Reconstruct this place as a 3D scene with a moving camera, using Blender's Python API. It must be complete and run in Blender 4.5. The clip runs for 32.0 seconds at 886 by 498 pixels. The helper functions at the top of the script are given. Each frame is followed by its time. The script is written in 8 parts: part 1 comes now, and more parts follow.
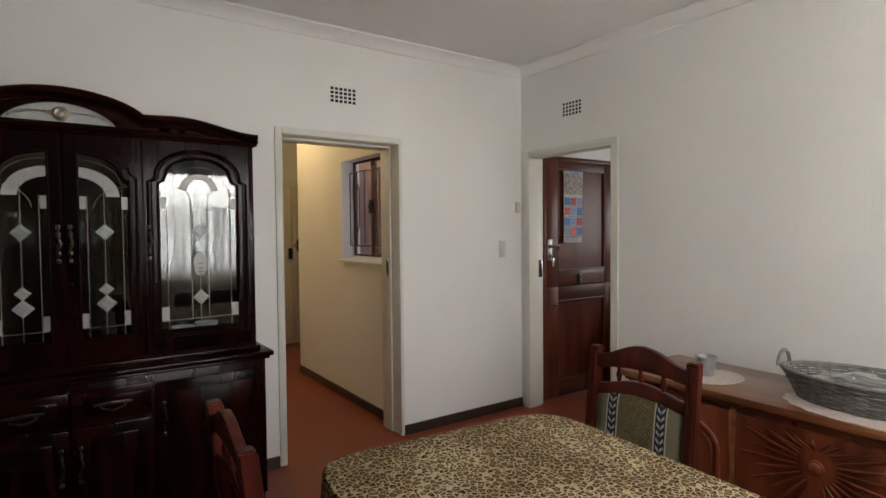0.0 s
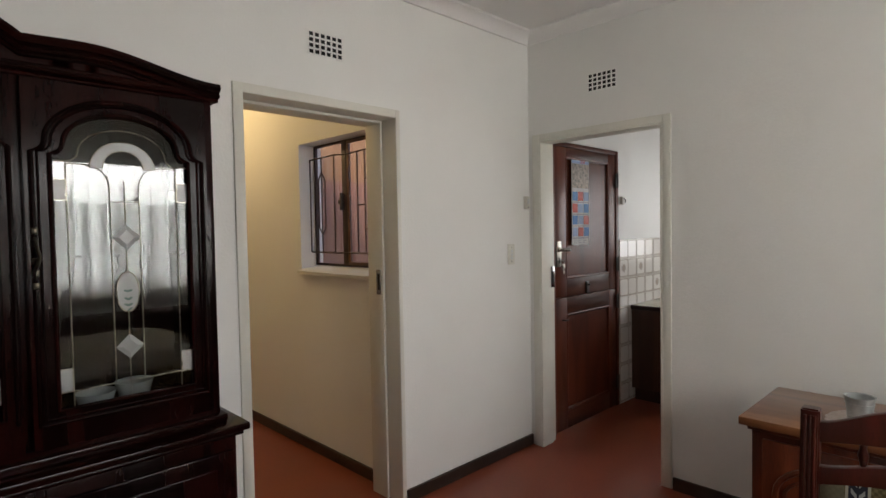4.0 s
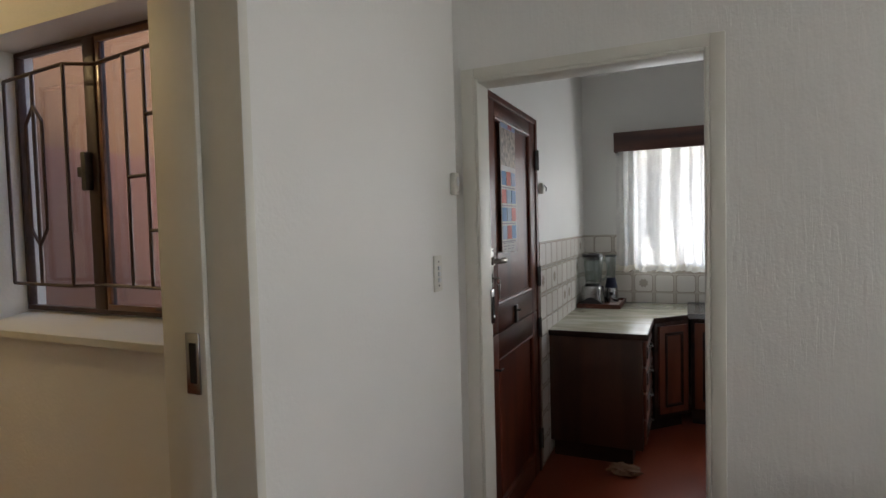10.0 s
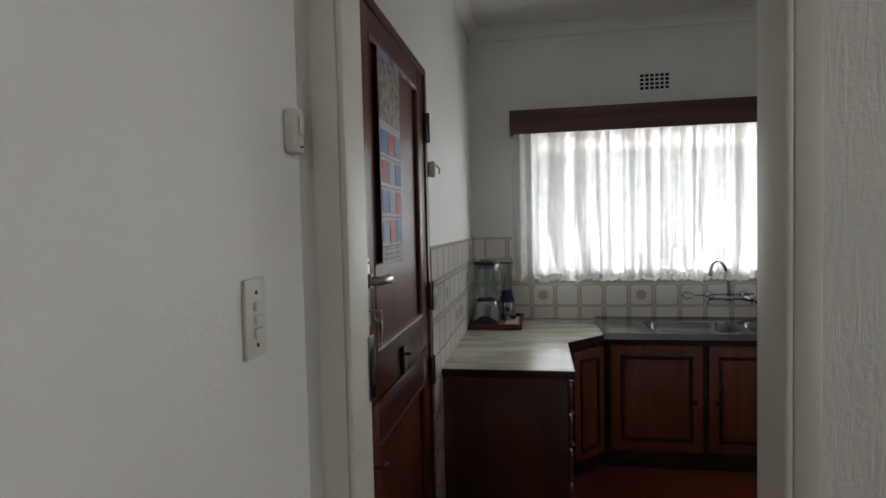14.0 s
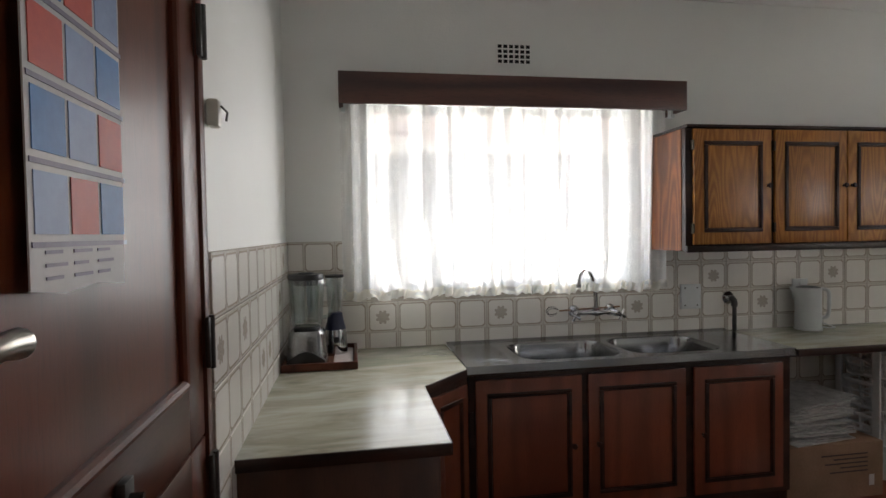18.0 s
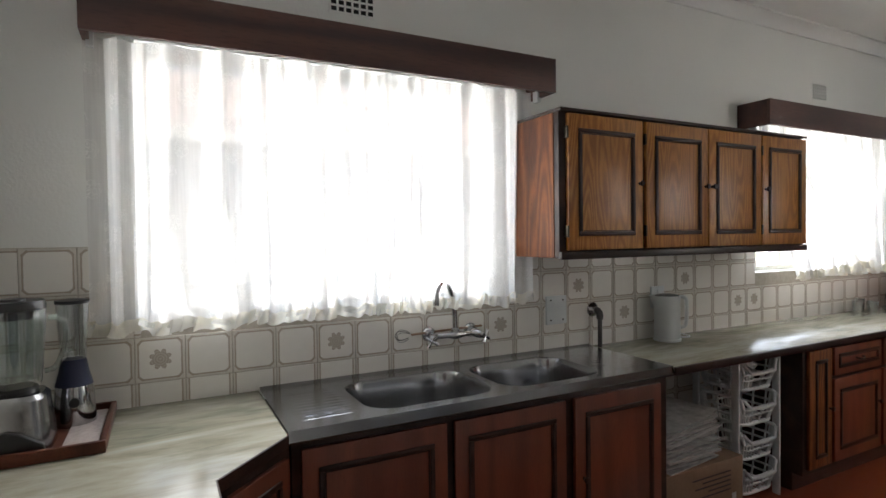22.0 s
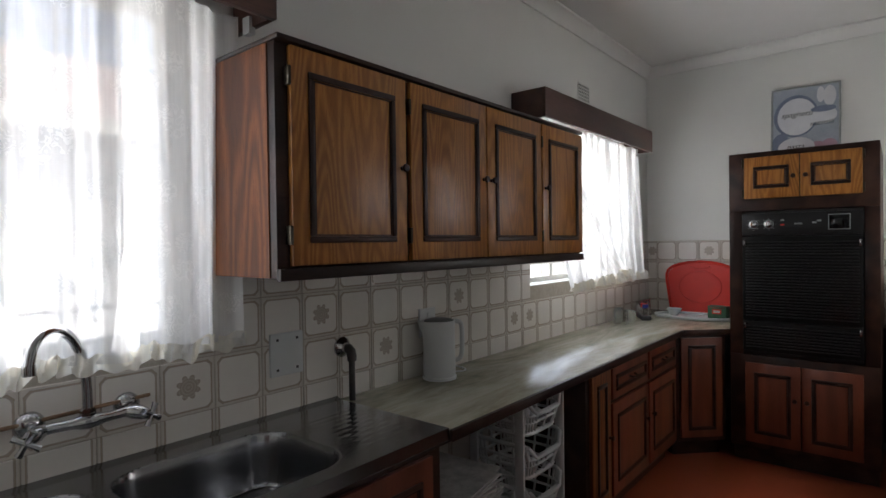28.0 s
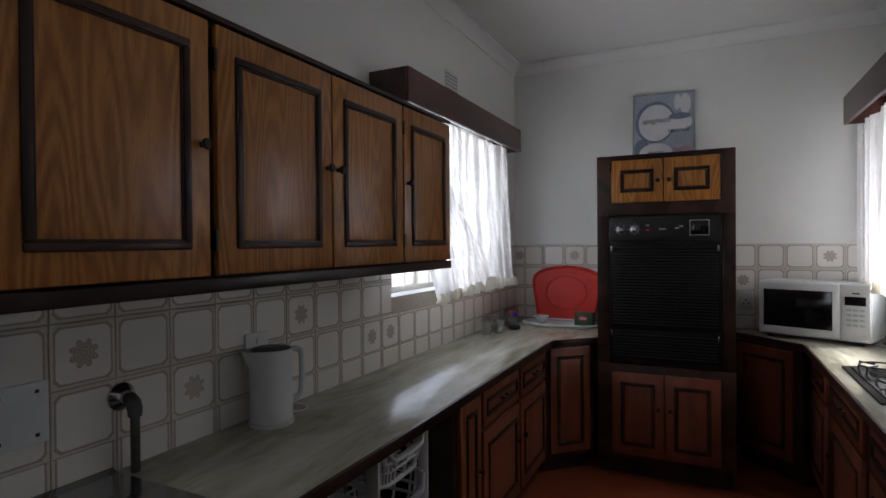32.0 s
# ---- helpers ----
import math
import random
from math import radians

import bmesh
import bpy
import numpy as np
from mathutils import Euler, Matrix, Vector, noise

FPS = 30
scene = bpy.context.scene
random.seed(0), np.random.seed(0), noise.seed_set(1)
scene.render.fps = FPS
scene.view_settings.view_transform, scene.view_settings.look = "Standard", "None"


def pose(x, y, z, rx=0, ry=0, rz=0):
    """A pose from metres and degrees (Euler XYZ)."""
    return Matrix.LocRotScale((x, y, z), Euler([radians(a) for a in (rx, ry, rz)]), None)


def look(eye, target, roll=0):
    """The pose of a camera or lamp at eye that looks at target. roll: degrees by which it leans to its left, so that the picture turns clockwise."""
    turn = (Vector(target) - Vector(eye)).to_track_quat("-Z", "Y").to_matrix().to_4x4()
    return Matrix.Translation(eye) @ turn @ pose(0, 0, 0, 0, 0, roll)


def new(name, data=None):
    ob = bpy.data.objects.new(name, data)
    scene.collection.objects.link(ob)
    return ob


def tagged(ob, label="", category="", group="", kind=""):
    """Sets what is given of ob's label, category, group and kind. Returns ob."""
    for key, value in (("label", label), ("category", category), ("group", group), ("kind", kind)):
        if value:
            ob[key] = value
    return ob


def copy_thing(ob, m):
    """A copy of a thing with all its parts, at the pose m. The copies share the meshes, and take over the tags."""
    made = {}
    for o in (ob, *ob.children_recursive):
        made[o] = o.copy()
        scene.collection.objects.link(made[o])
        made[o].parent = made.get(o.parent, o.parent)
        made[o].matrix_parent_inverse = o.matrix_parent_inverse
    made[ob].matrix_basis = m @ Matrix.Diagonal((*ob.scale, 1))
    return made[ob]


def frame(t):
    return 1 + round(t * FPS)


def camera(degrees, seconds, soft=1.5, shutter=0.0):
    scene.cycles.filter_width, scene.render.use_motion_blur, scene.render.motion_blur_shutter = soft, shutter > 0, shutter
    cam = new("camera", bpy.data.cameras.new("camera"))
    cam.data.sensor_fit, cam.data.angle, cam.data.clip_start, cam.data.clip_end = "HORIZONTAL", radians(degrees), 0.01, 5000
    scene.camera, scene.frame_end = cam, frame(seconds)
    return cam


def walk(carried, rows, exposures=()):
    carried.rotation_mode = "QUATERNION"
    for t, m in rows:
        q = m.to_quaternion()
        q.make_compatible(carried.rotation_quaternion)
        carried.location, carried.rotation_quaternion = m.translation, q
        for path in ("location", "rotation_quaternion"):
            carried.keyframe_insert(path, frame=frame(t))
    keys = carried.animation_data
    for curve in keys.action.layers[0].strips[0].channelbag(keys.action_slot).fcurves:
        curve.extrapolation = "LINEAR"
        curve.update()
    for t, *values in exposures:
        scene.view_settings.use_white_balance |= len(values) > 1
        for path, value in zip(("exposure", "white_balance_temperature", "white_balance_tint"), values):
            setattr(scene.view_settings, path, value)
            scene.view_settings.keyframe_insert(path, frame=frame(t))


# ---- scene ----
cam = camera(77.9, 32.0)
PATH = [
    (0, (-0.364, 0.375, 1.445), (0.774, 2.018, 1.378), -0.5),
    (0.5, (-0.359, 0.492, 1.446), (0.799, 2.121, 1.379), -0.6),
    (1, (-0.352, 0.652, 1.446), (0.834, 2.261, 1.379), -0.6),
    (1.5, (-0.362, 0.806, 1.455), (0.858, 2.39, 1.389), -0.7),
    (2, (-0.364, 0.943, 1.452), (0.893, 2.498, 1.387), -0.8),
    (2.5, (-0.344, 1.063, 1.441), (0.941, 2.595, 1.377), -0.9),
    (3, (-0.312, 1.213, 1.449), (1.003, 2.719, 1.385), -1.0),
    (3.5, (-0.287, 1.336, 1.461), (1.065, 2.809, 1.394), -1.0),
    (5.5, (-0.243, 1.938, 1.434), (1.296, 3.214, 1.375), -1.1),
    (6, (-0.198, 2.071, 1.431), (1.372, 3.309, 1.378), -1.1),
    (6.5, (-0.122, 2.188, 1.436), (1.483, 3.379, 1.375), -1.2),
    (7, (-0.016, 2.323, 1.444), (1.642, 3.44, 1.375), -1.3),
    (7.5, (0.063, 2.425, 1.434), (1.767, 3.47, 1.362), -1.3),
    (8, (0.178, 2.519, 1.429), (1.912, 3.514, 1.355), -1.4),
    (8.5, (0.303, 2.606, 1.443), (2.058, 3.562, 1.366), -1.4),
    (9, (0.428, 2.683, 1.444), (2.203, 3.601, 1.363), -1.4),
    (9.5, (0.565, 2.774, 1.458), (2.363, 3.647, 1.375), -1.5),
    (10, (0.693, 2.848, 1.469), (2.515, 3.668, 1.383), -1.5),
    (10.5, (0.805, 2.89, 1.462), (2.649, 3.659, 1.377), -1.5),
    (11, (0.956, 2.963, 1.452), (2.825, 3.669, 1.378), -2.1),
    (11.5, (1.073, 3.014, 1.461), (2.963, 3.664, 1.382), -2.1),
    (12, (1.213, 3.06, 1.453), (3.12, 3.656, 1.373), -2.0),
    (12.5, (1.335, 3.124, 1.463), (3.26, 3.66, 1.383), -1.8),
    (13, (1.434, 3.173, 1.462), (3.376, 3.646, 1.38), -1.8),
    (13.5, (1.535, 3.195, 1.451), (3.491, 3.602, 1.367), -1.6),
    (15.5, (2.111, 3.323, 1.418), (4.107, 3.43, 1.347), -1.1),
    (16, (2.209, 3.34, 1.409), (4.207, 3.352, 1.346), -1.1),
    (16.5, (2.285, 3.35, 1.4), (4.282, 3.264, 1.337), -1.1),
    (17, (2.363, 3.34, 1.395), (4.354, 3.162, 1.332), -1.0),
    (17.5, (2.46, 3.338, 1.392), (4.443, 3.087, 1.332), -1.0),
    (18, (2.565, 3.338, 1.388), (4.537, 3.01, 1.33), -1.0),
    (18.5, (2.647, 3.324, 1.387), (4.605, 2.922, 1.331), -1.0),
    (19, (2.737, 3.299, 1.383), (4.68, 2.825, 1.325), -1.0),
    (19.5, (2.833, 3.28, 1.392), (4.758, 2.738, 1.331), -1.0),
    (20, (2.928, 3.257, 1.388), (4.829, 2.639, 1.333), -1.0),
    (20.5, (3.018, 3.244, 1.375), (4.892, 2.549, 1.329), -1.0),
    (21, (3.08, 3.222, 1.363), (4.927, 2.454, 1.322), -1.0),
    (21.5, (3.153, 3.198, 1.356), (4.969, 2.361, 1.316), -0.8),
    (22, (3.244, 3.179, 1.371), (5.021, 2.264, 1.328), -0.8),
    (22.5, (3.327, 3.141, 1.374), (5.066, 2.155, 1.336), -0.8),
    (23, (3.387, 3.092, 1.367), (5.086, 2.038, 1.333), -0.8),
    (23.5, (3.455, 3.036, 1.367), (5.119, 1.926, 1.33), -0.8),
    (24, (3.547, 2.987, 1.373), (5.163, 1.809, 1.338), -0.8),
    (24.5, (3.616, 2.952, 1.381), (5.187, 1.716, 1.343), -0.7),
    (25, (3.682, 2.904, 1.379), (5.206, 1.609, 1.342), -0.7),
    (25.5, (3.717, 2.848, 1.371), (5.195, 1.502, 1.338), -0.7),
    (27.5, (3.814, 2.572, 1.365), (5.129, 1.065, 1.344), -0.8),
    (28, (3.83, 2.508, 1.363), (5.109, 0.971, 1.341), -0.8),
    (28.5, (3.852, 2.454, 1.37), (5.09, 0.884, 1.346), -0.7),
    (29, (3.889, 2.392, 1.368), (5.077, 0.784, 1.345), -0.7),
    (29.5, (3.935, 2.329, 1.366), (5.074, 0.685, 1.349), -0.7),
    (30, (3.968, 2.279, 1.372), (5.054, 0.599, 1.35), -0.6),
    (30.5, (3.993, 2.236, 1.368), (5.026, 0.524, 1.348), -0.6),
    (31, (3.997, 2.186, 1.371), (4.983, 0.446, 1.352), -0.6),
    (31.5, (4.011, 2.148, 1.373), (4.948, 0.381, 1.354), -0.6),
    (32, (4.024, 2.113, 1.378), (4.904, 0.316, 1.356), -0.5),
]
walk(cam, [(t, look(eye, target, roll)) for t, eye, target, roll in PATH],
     exposures=[(0, 3.15, 6500, 10), (3, 3.1, 6500, 10), (6, 3.0, 6450, 10), (8, 2.85, 6400, 10), (10, 2.75, 6250, 9), (12, 2.36, 6150, 7), (13, 2.36, 6150, 7),
                (16, 2.9, 6550, 9), (17, 3.04, 6560, 10), (19, 2.98, 6400, 9), (22, 3.12, 6400, 9), (25.3, 2.95, 6400, 10), (28, 2.5, 6250, 11), (30, 2.38, 6100, 12), (32, 2.10, 5980, 13)])

# ---- light ----
SKY = 0.12
world = bpy.data.worlds.new("overcast_sky")
scene.world = world
world.use_nodes = True
wn = world.node_tree.nodes
sky = wn.new("ShaderNodeTexSky")
sky.sky_type, sky.sun_disc, sky.sun_elevation, sky.sun_rotation = "NISHITA", False, radians(50.6), radians(-114)
sky.air_density, sky.dust_density = 0.6, 6.0
world.node_tree.links.new(sky.outputs[0], wn["Background"].inputs[0])
wn["Background"].inputs[1].default_value = SKY
sun_data = bpy.data.lights.new("sun", "SUN")
sun_data.energy, sun_data.angle, sun_data.color = 1.9, radians(15), (1.0, 0.95, 0.88)
sun = new("sun", sun_data)
sun.matrix_basis = look((-9, -4, 12), (0, 0, 0))


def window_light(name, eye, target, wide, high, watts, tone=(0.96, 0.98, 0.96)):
    """Area lamp for sky light at a window, in its opening or on the room side."""
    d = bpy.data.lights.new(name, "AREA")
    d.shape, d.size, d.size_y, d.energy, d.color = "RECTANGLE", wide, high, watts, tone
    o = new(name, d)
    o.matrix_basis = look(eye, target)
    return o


window_light("dining_window_light", (1.25, -0.56, 1.56), (1.25, 3.0, 0.2), 2.0, 1.13, 10.0, (1.0, 0.955, 0.91))
window_light("kitchen_window_light_a", (5.60, 2.50, 1.57), (4.0, 2.50, 1.57), 1.46, 0.96, 1.1, (0.97, 0.97, 0.99))
window_light("kitchen_window_light_b", (5.60, -0.81, 1.585), (4.0, -0.81, 1.585), 1.36, 0.92, 2.3, (0.97, 0.96, 0.98))
# Fill lamps added on the room side of the nets to brighten the kitchen.
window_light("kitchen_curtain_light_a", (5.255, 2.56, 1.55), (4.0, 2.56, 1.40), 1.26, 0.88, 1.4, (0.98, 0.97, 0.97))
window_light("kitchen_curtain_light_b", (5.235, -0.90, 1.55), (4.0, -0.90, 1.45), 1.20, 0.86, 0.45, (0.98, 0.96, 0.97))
window_light("hob_window_light", (2.87, -1.12, 1.555), (4.5, -1.35, 1.85), 0.96, 0.86, 1.8, (1.0, 0.96, 0.99))
lamp_data = bpy.data.lights.new("passage_bulb", "POINT")
lamp_data.energy, lamp_data.color, lamp_data.shadow_soft_size = 2.0, (1.0, 0.69, 0.32), 0.05
new("passage_bulb", lamp_data).location = (0.95, 5.6, 2.52)


# ---- materials ----
def material(name, rough=0.5, metal=0.0):
    m = bpy.data.materials.new(name)
    m.use_nodes = True
    nt = m.node_tree
    b = nt.nodes["Principled BSDF"]
    b.inputs["Roughness"].default_value = rough
    b.inputs["Metallic"].default_value = metal
    return m, nt, b


def nod(nt, kind, **values):
    n = nt.nodes.new("ShaderNode" + kind)
    for k, v in values.items():
        n.inputs[k.replace("_", " ")].default_value = v
    return n


def mathn(nt, op, a, b=None, c=None):
    n = nt.nodes.new("ShaderNodeMath")
    n.operation = op
    for i, v in enumerate((a, b, c)):
        if v is None:
            continue
        if isinstance(v, (int, float)):
            n.inputs[i].default_value = v
        else:
            nt.links.new(v, n.inputs[i])
    return n.outputs[0]


def ramp(nt, fac, *stops):
    r = nt.nodes.new("ShaderNodeValToRGB")
    e = r.color_ramp.elements
    while len(e) < len(stops):
        e.new(0.5)
    for el, (p, c) in zip(e, stops):
        el.position, el.color = p, (*c, 1)
    nt.links.new(fac, r.inputs[0])
    return r.outputs[0]


def coords(nt, scale=(1, 1, 1), turn=(0, 0, 0), kind="Object"):
    t, mp = nt.nodes.new("ShaderNodeTexCoord"), nt.nodes.new("ShaderNodeMapping")
    mp.inputs["Scale"].default_value, mp.inputs["Rotation"].default_value = scale, turn
    nt.links.new(t.outputs[kind], mp.inputs[0])
    return mp.outputs[0]


def noise_tex(nt, vec, scale, detail=4, rough=0.55, distort=0.0):
    n = nod(nt, "TexNoise", Scale=scale, Detail=detail, Roughness=rough, Distortion=distort)
    nt.links.new(vec, n.inputs["Vector"])
    return n.outputs["Fac"]


def bump(nt, b, height, strength, dist=0.01):
    n = nod(nt, "Bump", Strength=strength, Distance=dist)
    nt.links.new(height, n.inputs["Height"])
    nt.links.new(n.outputs[0], b.inputs["Normal"])


def mix(nt, fac, a, c, mode="MIX"):
    n = nt.nodes.new("ShaderNodeMix")
    n.data_type, n.blend_type = "RGBA", mode
    for sock, v in ((n.inputs[0], fac), (n.inputs[6], a), (n.inputs[7], c)):
        if isinstance(v, (int, float)):
            sock.default_value = v
        elif isinstance(v, tuple):
            sock.default_value = (*v, 1)
        else:
            nt.links.new(v, sock)
    return n.outputs[2]


def mottled(name, a, c, scale=3.0, rough=0.5, bump_scale=60, bump_strength=0.1, metal=0.0, stretch=(1, 1, 1), rough_var=0.12, detail=5):
    """A surface whose colour drifts between two tones, with fine relief."""
    m, nt, b = material(name, rough, metal)
    v = coords(nt, stretch)
    n1, n2 = noise_tex(nt, v, scale, detail), noise_tex(nt, v, bump_scale, 3)
    blend = mathn(nt, "ADD", mathn(nt, "MULTIPLY", n1, 0.75), mathn(nt, "MULTIPLY", n2, 0.25))
    nt.links.new(ramp(nt, blend, (0.3, a), (0.7, c)), b.inputs["Base Color"])
    nt.links.new(mathn(nt, "MULTIPLY_ADD", n1, rough_var * 2, rough - rough_var), b.inputs["Roughness"])
    if bump_strength:
        bump(nt, b, n2, bump_strength, 0.004)
    return m


def wall_paint(name, a, c, streak):
    """Painted plaster; streak: how strongly the roller marks run down the wall."""
    m, nt, b = material(name, 0.55)
    v = coords(nt)
    big, fine = noise_tex(nt, v, 0.9, 4), noise_tex(nt, v, 90, 3)
    run = noise_tex(nt, coords(nt, (1, 1, 0.12)), 55, 3, 0.6, 0.6)
    drops = noise_tex(nt, coords(nt, (1, 1, 0.35)), 28, 2)
    nt.links.new(ramp(nt, big, (0.3, a), (0.7, c)), b.inputs["Base Color"])
    h = mathn(nt, "ADD", mathn(nt, "MULTIPLY", fine, 0.25), mathn(nt, "MULTIPLY", mathn(nt, "MAXIMUM", run, drops), streak))
    bump(nt, b, h, 0.7, 0.006)
    return m


def wood(name, dark, mid, light, axis=2, scale=1.0, rough=0.35, coat=0.3, figure=0.5, fine_dark=0.25, gloss=0.5):
    """Varnished wood with cathedral figure along one axis and pores."""
    m, nt, b = material(name, rough)
    st = [1.0, 1.0, 1.0]
    st[axis] = 0.12
    tc = nt.nodes.new("ShaderNodeTexCoord")
    info = nt.nodes.new("ShaderNodeObjectInfo")
    off = nt.nodes.new("ShaderNodeVectorMath")
    off.operation = "ADD"
    nt.links.new(tc.outputs["Object"], off.inputs[0])
    nt.links.new(mathn(nt, "MULTIPLY", info.outputs["Random"], 17.0), off.inputs[1])
    mp = nt.nodes.new("ShaderNodeMapping")
    mp.inputs["Scale"].default_value = st
    nt.links.new(off.outputs[0], mp.inputs[0])
    v = mp.outputs[0]
    warp = noise_tex(nt, v, 4.5 * scale, 2, 0.5)
    rings = mathn(nt, "SINE", mathn(nt, "MULTIPLY", warp, 70.0 * figure + 8))
    rings = mathn(nt, "MULTIPLY_ADD", rings, 0.5, 0.5)
    pore = noise_tex(nt, v, 160 * scale, 3, 0.7)
    tone = noise_tex(nt, v, 2.2 * scale, 3)
    f = mathn(nt, "ADD", mathn(nt, "MULTIPLY", rings, 0.38), mathn(nt, "ADD", mathn(nt, "MULTIPLY", pore, 0.3), mathn(nt, "MULTIPLY", tone, 0.32)))
    col = ramp(nt, f, (0.22, dark), (0.5, mid), (0.78, light))
    col = mix(nt, mathn(nt, "MULTIPLY", mathn(nt, "LESS_THAN", pore, 0.42), fine_dark), col, dark)
    nt.links.new(col, b.inputs["Base Color"])
    b.inputs["Coat Weight"].default_value, b.inputs["Coat Roughness"].default_value = coat, 0.12
    b.inputs["Specular IOR Level"].default_value = gloss
    nt.links.new(mathn(nt, "MULTIPLY_ADD", tone, 0.2, rough - 0.1), b.inputs["Roughness"])
    bump(nt, b, pore, 0.08, 0.002)
    return m


def plain(name, col, rough=0.5, metal=0.0, var=0.12, coat=0.0):
    a = tuple(max(0.0, x * (1 - var)) for x in col)
    c = tuple(min(1.0, x * (1 + var)) for x in col)
    m = mottled(name, a, c, 9.0, rough, 180, 0.04, metal, rough_var=0.06)
    m.node_tree.nodes["Principled BSDF"].inputs["Coat Weight"].default_value = coat
    return m


def glass_mat(name, rough=0.0, tint=(0.96, 0.98, 0.97)):
    m, nt, b = material(name, rough)
    b.inputs["Base Color"].default_value = (*tint, 1)
    b.inputs["Transmission Weight"].default_value = 1.0
    b.inputs["IOR"].default_value = 1.45
    return m


def pane_mat(name, tint=(0.95, 0.97, 0.97), gloss=1.0, cloud=0.0):
    """A thin pane: clear, with a mirror-like sheen by Fresnel."""
    m, nt, b = material(name)
    nt.nodes.remove(b)
    out = nt.nodes["Material Output"]
    clear, shine = nt.nodes.new("ShaderNodeBsdfTransparent"), nt.nodes.new("ShaderNodeBsdfGlossy")
    clear.inputs[0].default_value = (*tint, 1)
    shine.inputs["Roughness"].default_value = 0.02
    lw = nod(nt, "LayerWeight", Blend=0.5)
    edge = mathn(nt, "MULTIPLY_ADD", mathn(nt, "POWER", lw.outputs["Facing"], 5.0), 0.96, 0.04)
    mx = nt.nodes.new("ShaderNodeMixShader")
    nt.links.new(mathn(nt, "MINIMUM", mathn(nt, "MULTIPLY", edge, gloss), 1.0), mx.inputs[0])
    nt.links.new(clear.outputs[0], mx.inputs[1])
    nt.links.new(shine.outputs[0], mx.inputs[2])
    nt.links.new(mx.outputs[0], out.inputs[0])
    return m


def tile_mat(name, flower):
    """Glazed cream tile with a printed brown line and hollow corners; flower: a printed rosette."""
    m, nt, b = material(name, 0.16)
    tc = nt.nodes.new("ShaderNodeTexCoord")
    sp = nt.nodes.new("ShaderNodeSeparateXYZ")
    nt.links.new(tc.outputs["Object"], sp.inputs[0])
    x, z = sp.outputs[0], sp.outputs[2]
    ax, az = mathn(nt, "ABSOLUTE", x), mathn(nt, "ABSOLUTE", z)
    v = coords(nt)
    flat = mathn(nt, "SUBTRACT", mathn(nt, "MAXIMUM", ax, az), 0.0675)
    cut = mathn(nt, "MULTIPLY", mathn(nt, "SUBTRACT", mathn(nt, "ADD", ax, az), 0.1235), 0.72)
    sd = mathn(nt, "MULTIPLY_ADD", mathn(nt, "SUBTRACT", noise_tex(nt, v, 70, 2), 0.5), 0.0022, mathn(nt, "MAXIMUM", flat, cut))
    wide = mathn(nt, "MULTIPLY_ADD", mathn(nt, "GREATER_THAN", cut, mathn(nt, "SUBTRACT", flat, 0.003)), 0.0012, 0.0027)
    line = mathn(nt, "LESS_THAN", mathn(nt, "ABSOLUTE", sd), wide)
    info = nt.nodes.new("ShaderNodeObjectInfo")
    tone = noise_tex(nt, v, 14, 4)
    cream = ramp(nt, mathn(nt, "ADD", mathn(nt, "MULTIPLY", tone, 0.6), mathn(nt, "MULTIPLY", info.outputs["Random"], 0.4)), (0.2, (0.72, 0.69, 0.64)), (0.8, (0.81, 0.78, 0.73)))
    edge = mathn(nt, "MULTIPLY", mathn(nt, "GREATER_THAN", sd, 0.0), 0.40)
    col = mix(nt, edge, cream, (0.42, 0.36, 0.28))
    col = mix(nt, mathn(nt, "MULTIPLY", line, 0.70), col, (0.29, 0.225, 0.16))
    if flower:
        r = mathn(nt, "SQRT", mathn(nt, "ADD", mathn(nt, "MULTIPLY", x, x), mathn(nt, "MULTIPLY", z, z)))
        th = mathn(nt, "ARCTAN2", z, x)
        lobes = mathn(nt, "MULTIPLY_ADD", mathn(nt, "ABSOLUTE", mathn(nt, "SINE", mathn(nt, "MULTIPLY", th, 4.0))), 0.013, 0.024)
        inside = mathn(nt, "LESS_THAN", r, lobes)
        ring = mathn(nt, "GREATER_THAN", mathn(nt, "SINE", mathn(nt, "MULTIPLY", r, 720.0)), 0.35)
        grain = noise_tex(nt, v, 150, 2)
        deep = mix(nt, grain, (0.10, 0.065, 0.04), (0.34, 0.25, 0.17))
        pet = mix(nt, mathn(nt, "MULTIPLY", ring, 0.6), deep, (0.46, 0.37, 0.28))
        col = mix(nt, mathn(nt, "MULTIPLY", inside, 0.62), col, pet)
    nt.links.new(col, b.inputs["Base Color"])
    bump(nt, b, noise_tex(nt, v, 30, 2), 0.05, 0.003)
    return m


M = {}
M["wall"] = wall_paint("white_wall_paint", (0.76, 0.76, 0.73), (0.82, 0.82, 0.79), 0.05)
M["wall_rough"] = wall_paint("rollered_wall_paint", (0.74, 0.74, 0.71), (0.80, 0.80, 0.77), 0.7)
M["ceiling"] = wall_paint("ceiling_paint", (0.76, 0.75, 0.73), (0.82, 0.81, 0.79), 0.03)
M["frame_white"] = mottled("gloss_cream_enamel", (0.64, 0.63, 0.56), (0.70, 0.69, 0.62), 2.0, 0.5, 45, 0.02)
M["floor"] = mottled("red_polished_concrete", (0.175, 0.036, 0.015), (0.245, 0.052, 0.021), 1.3, 0.34, 40, 0.05, rough_var=0.05, detail=4)
M["skirting"] = mottled("dark_skirting", (0.020, 0.012, 0.009), (0.05, 0.03, 0.022), 8, 0.4, 80, 0.1)
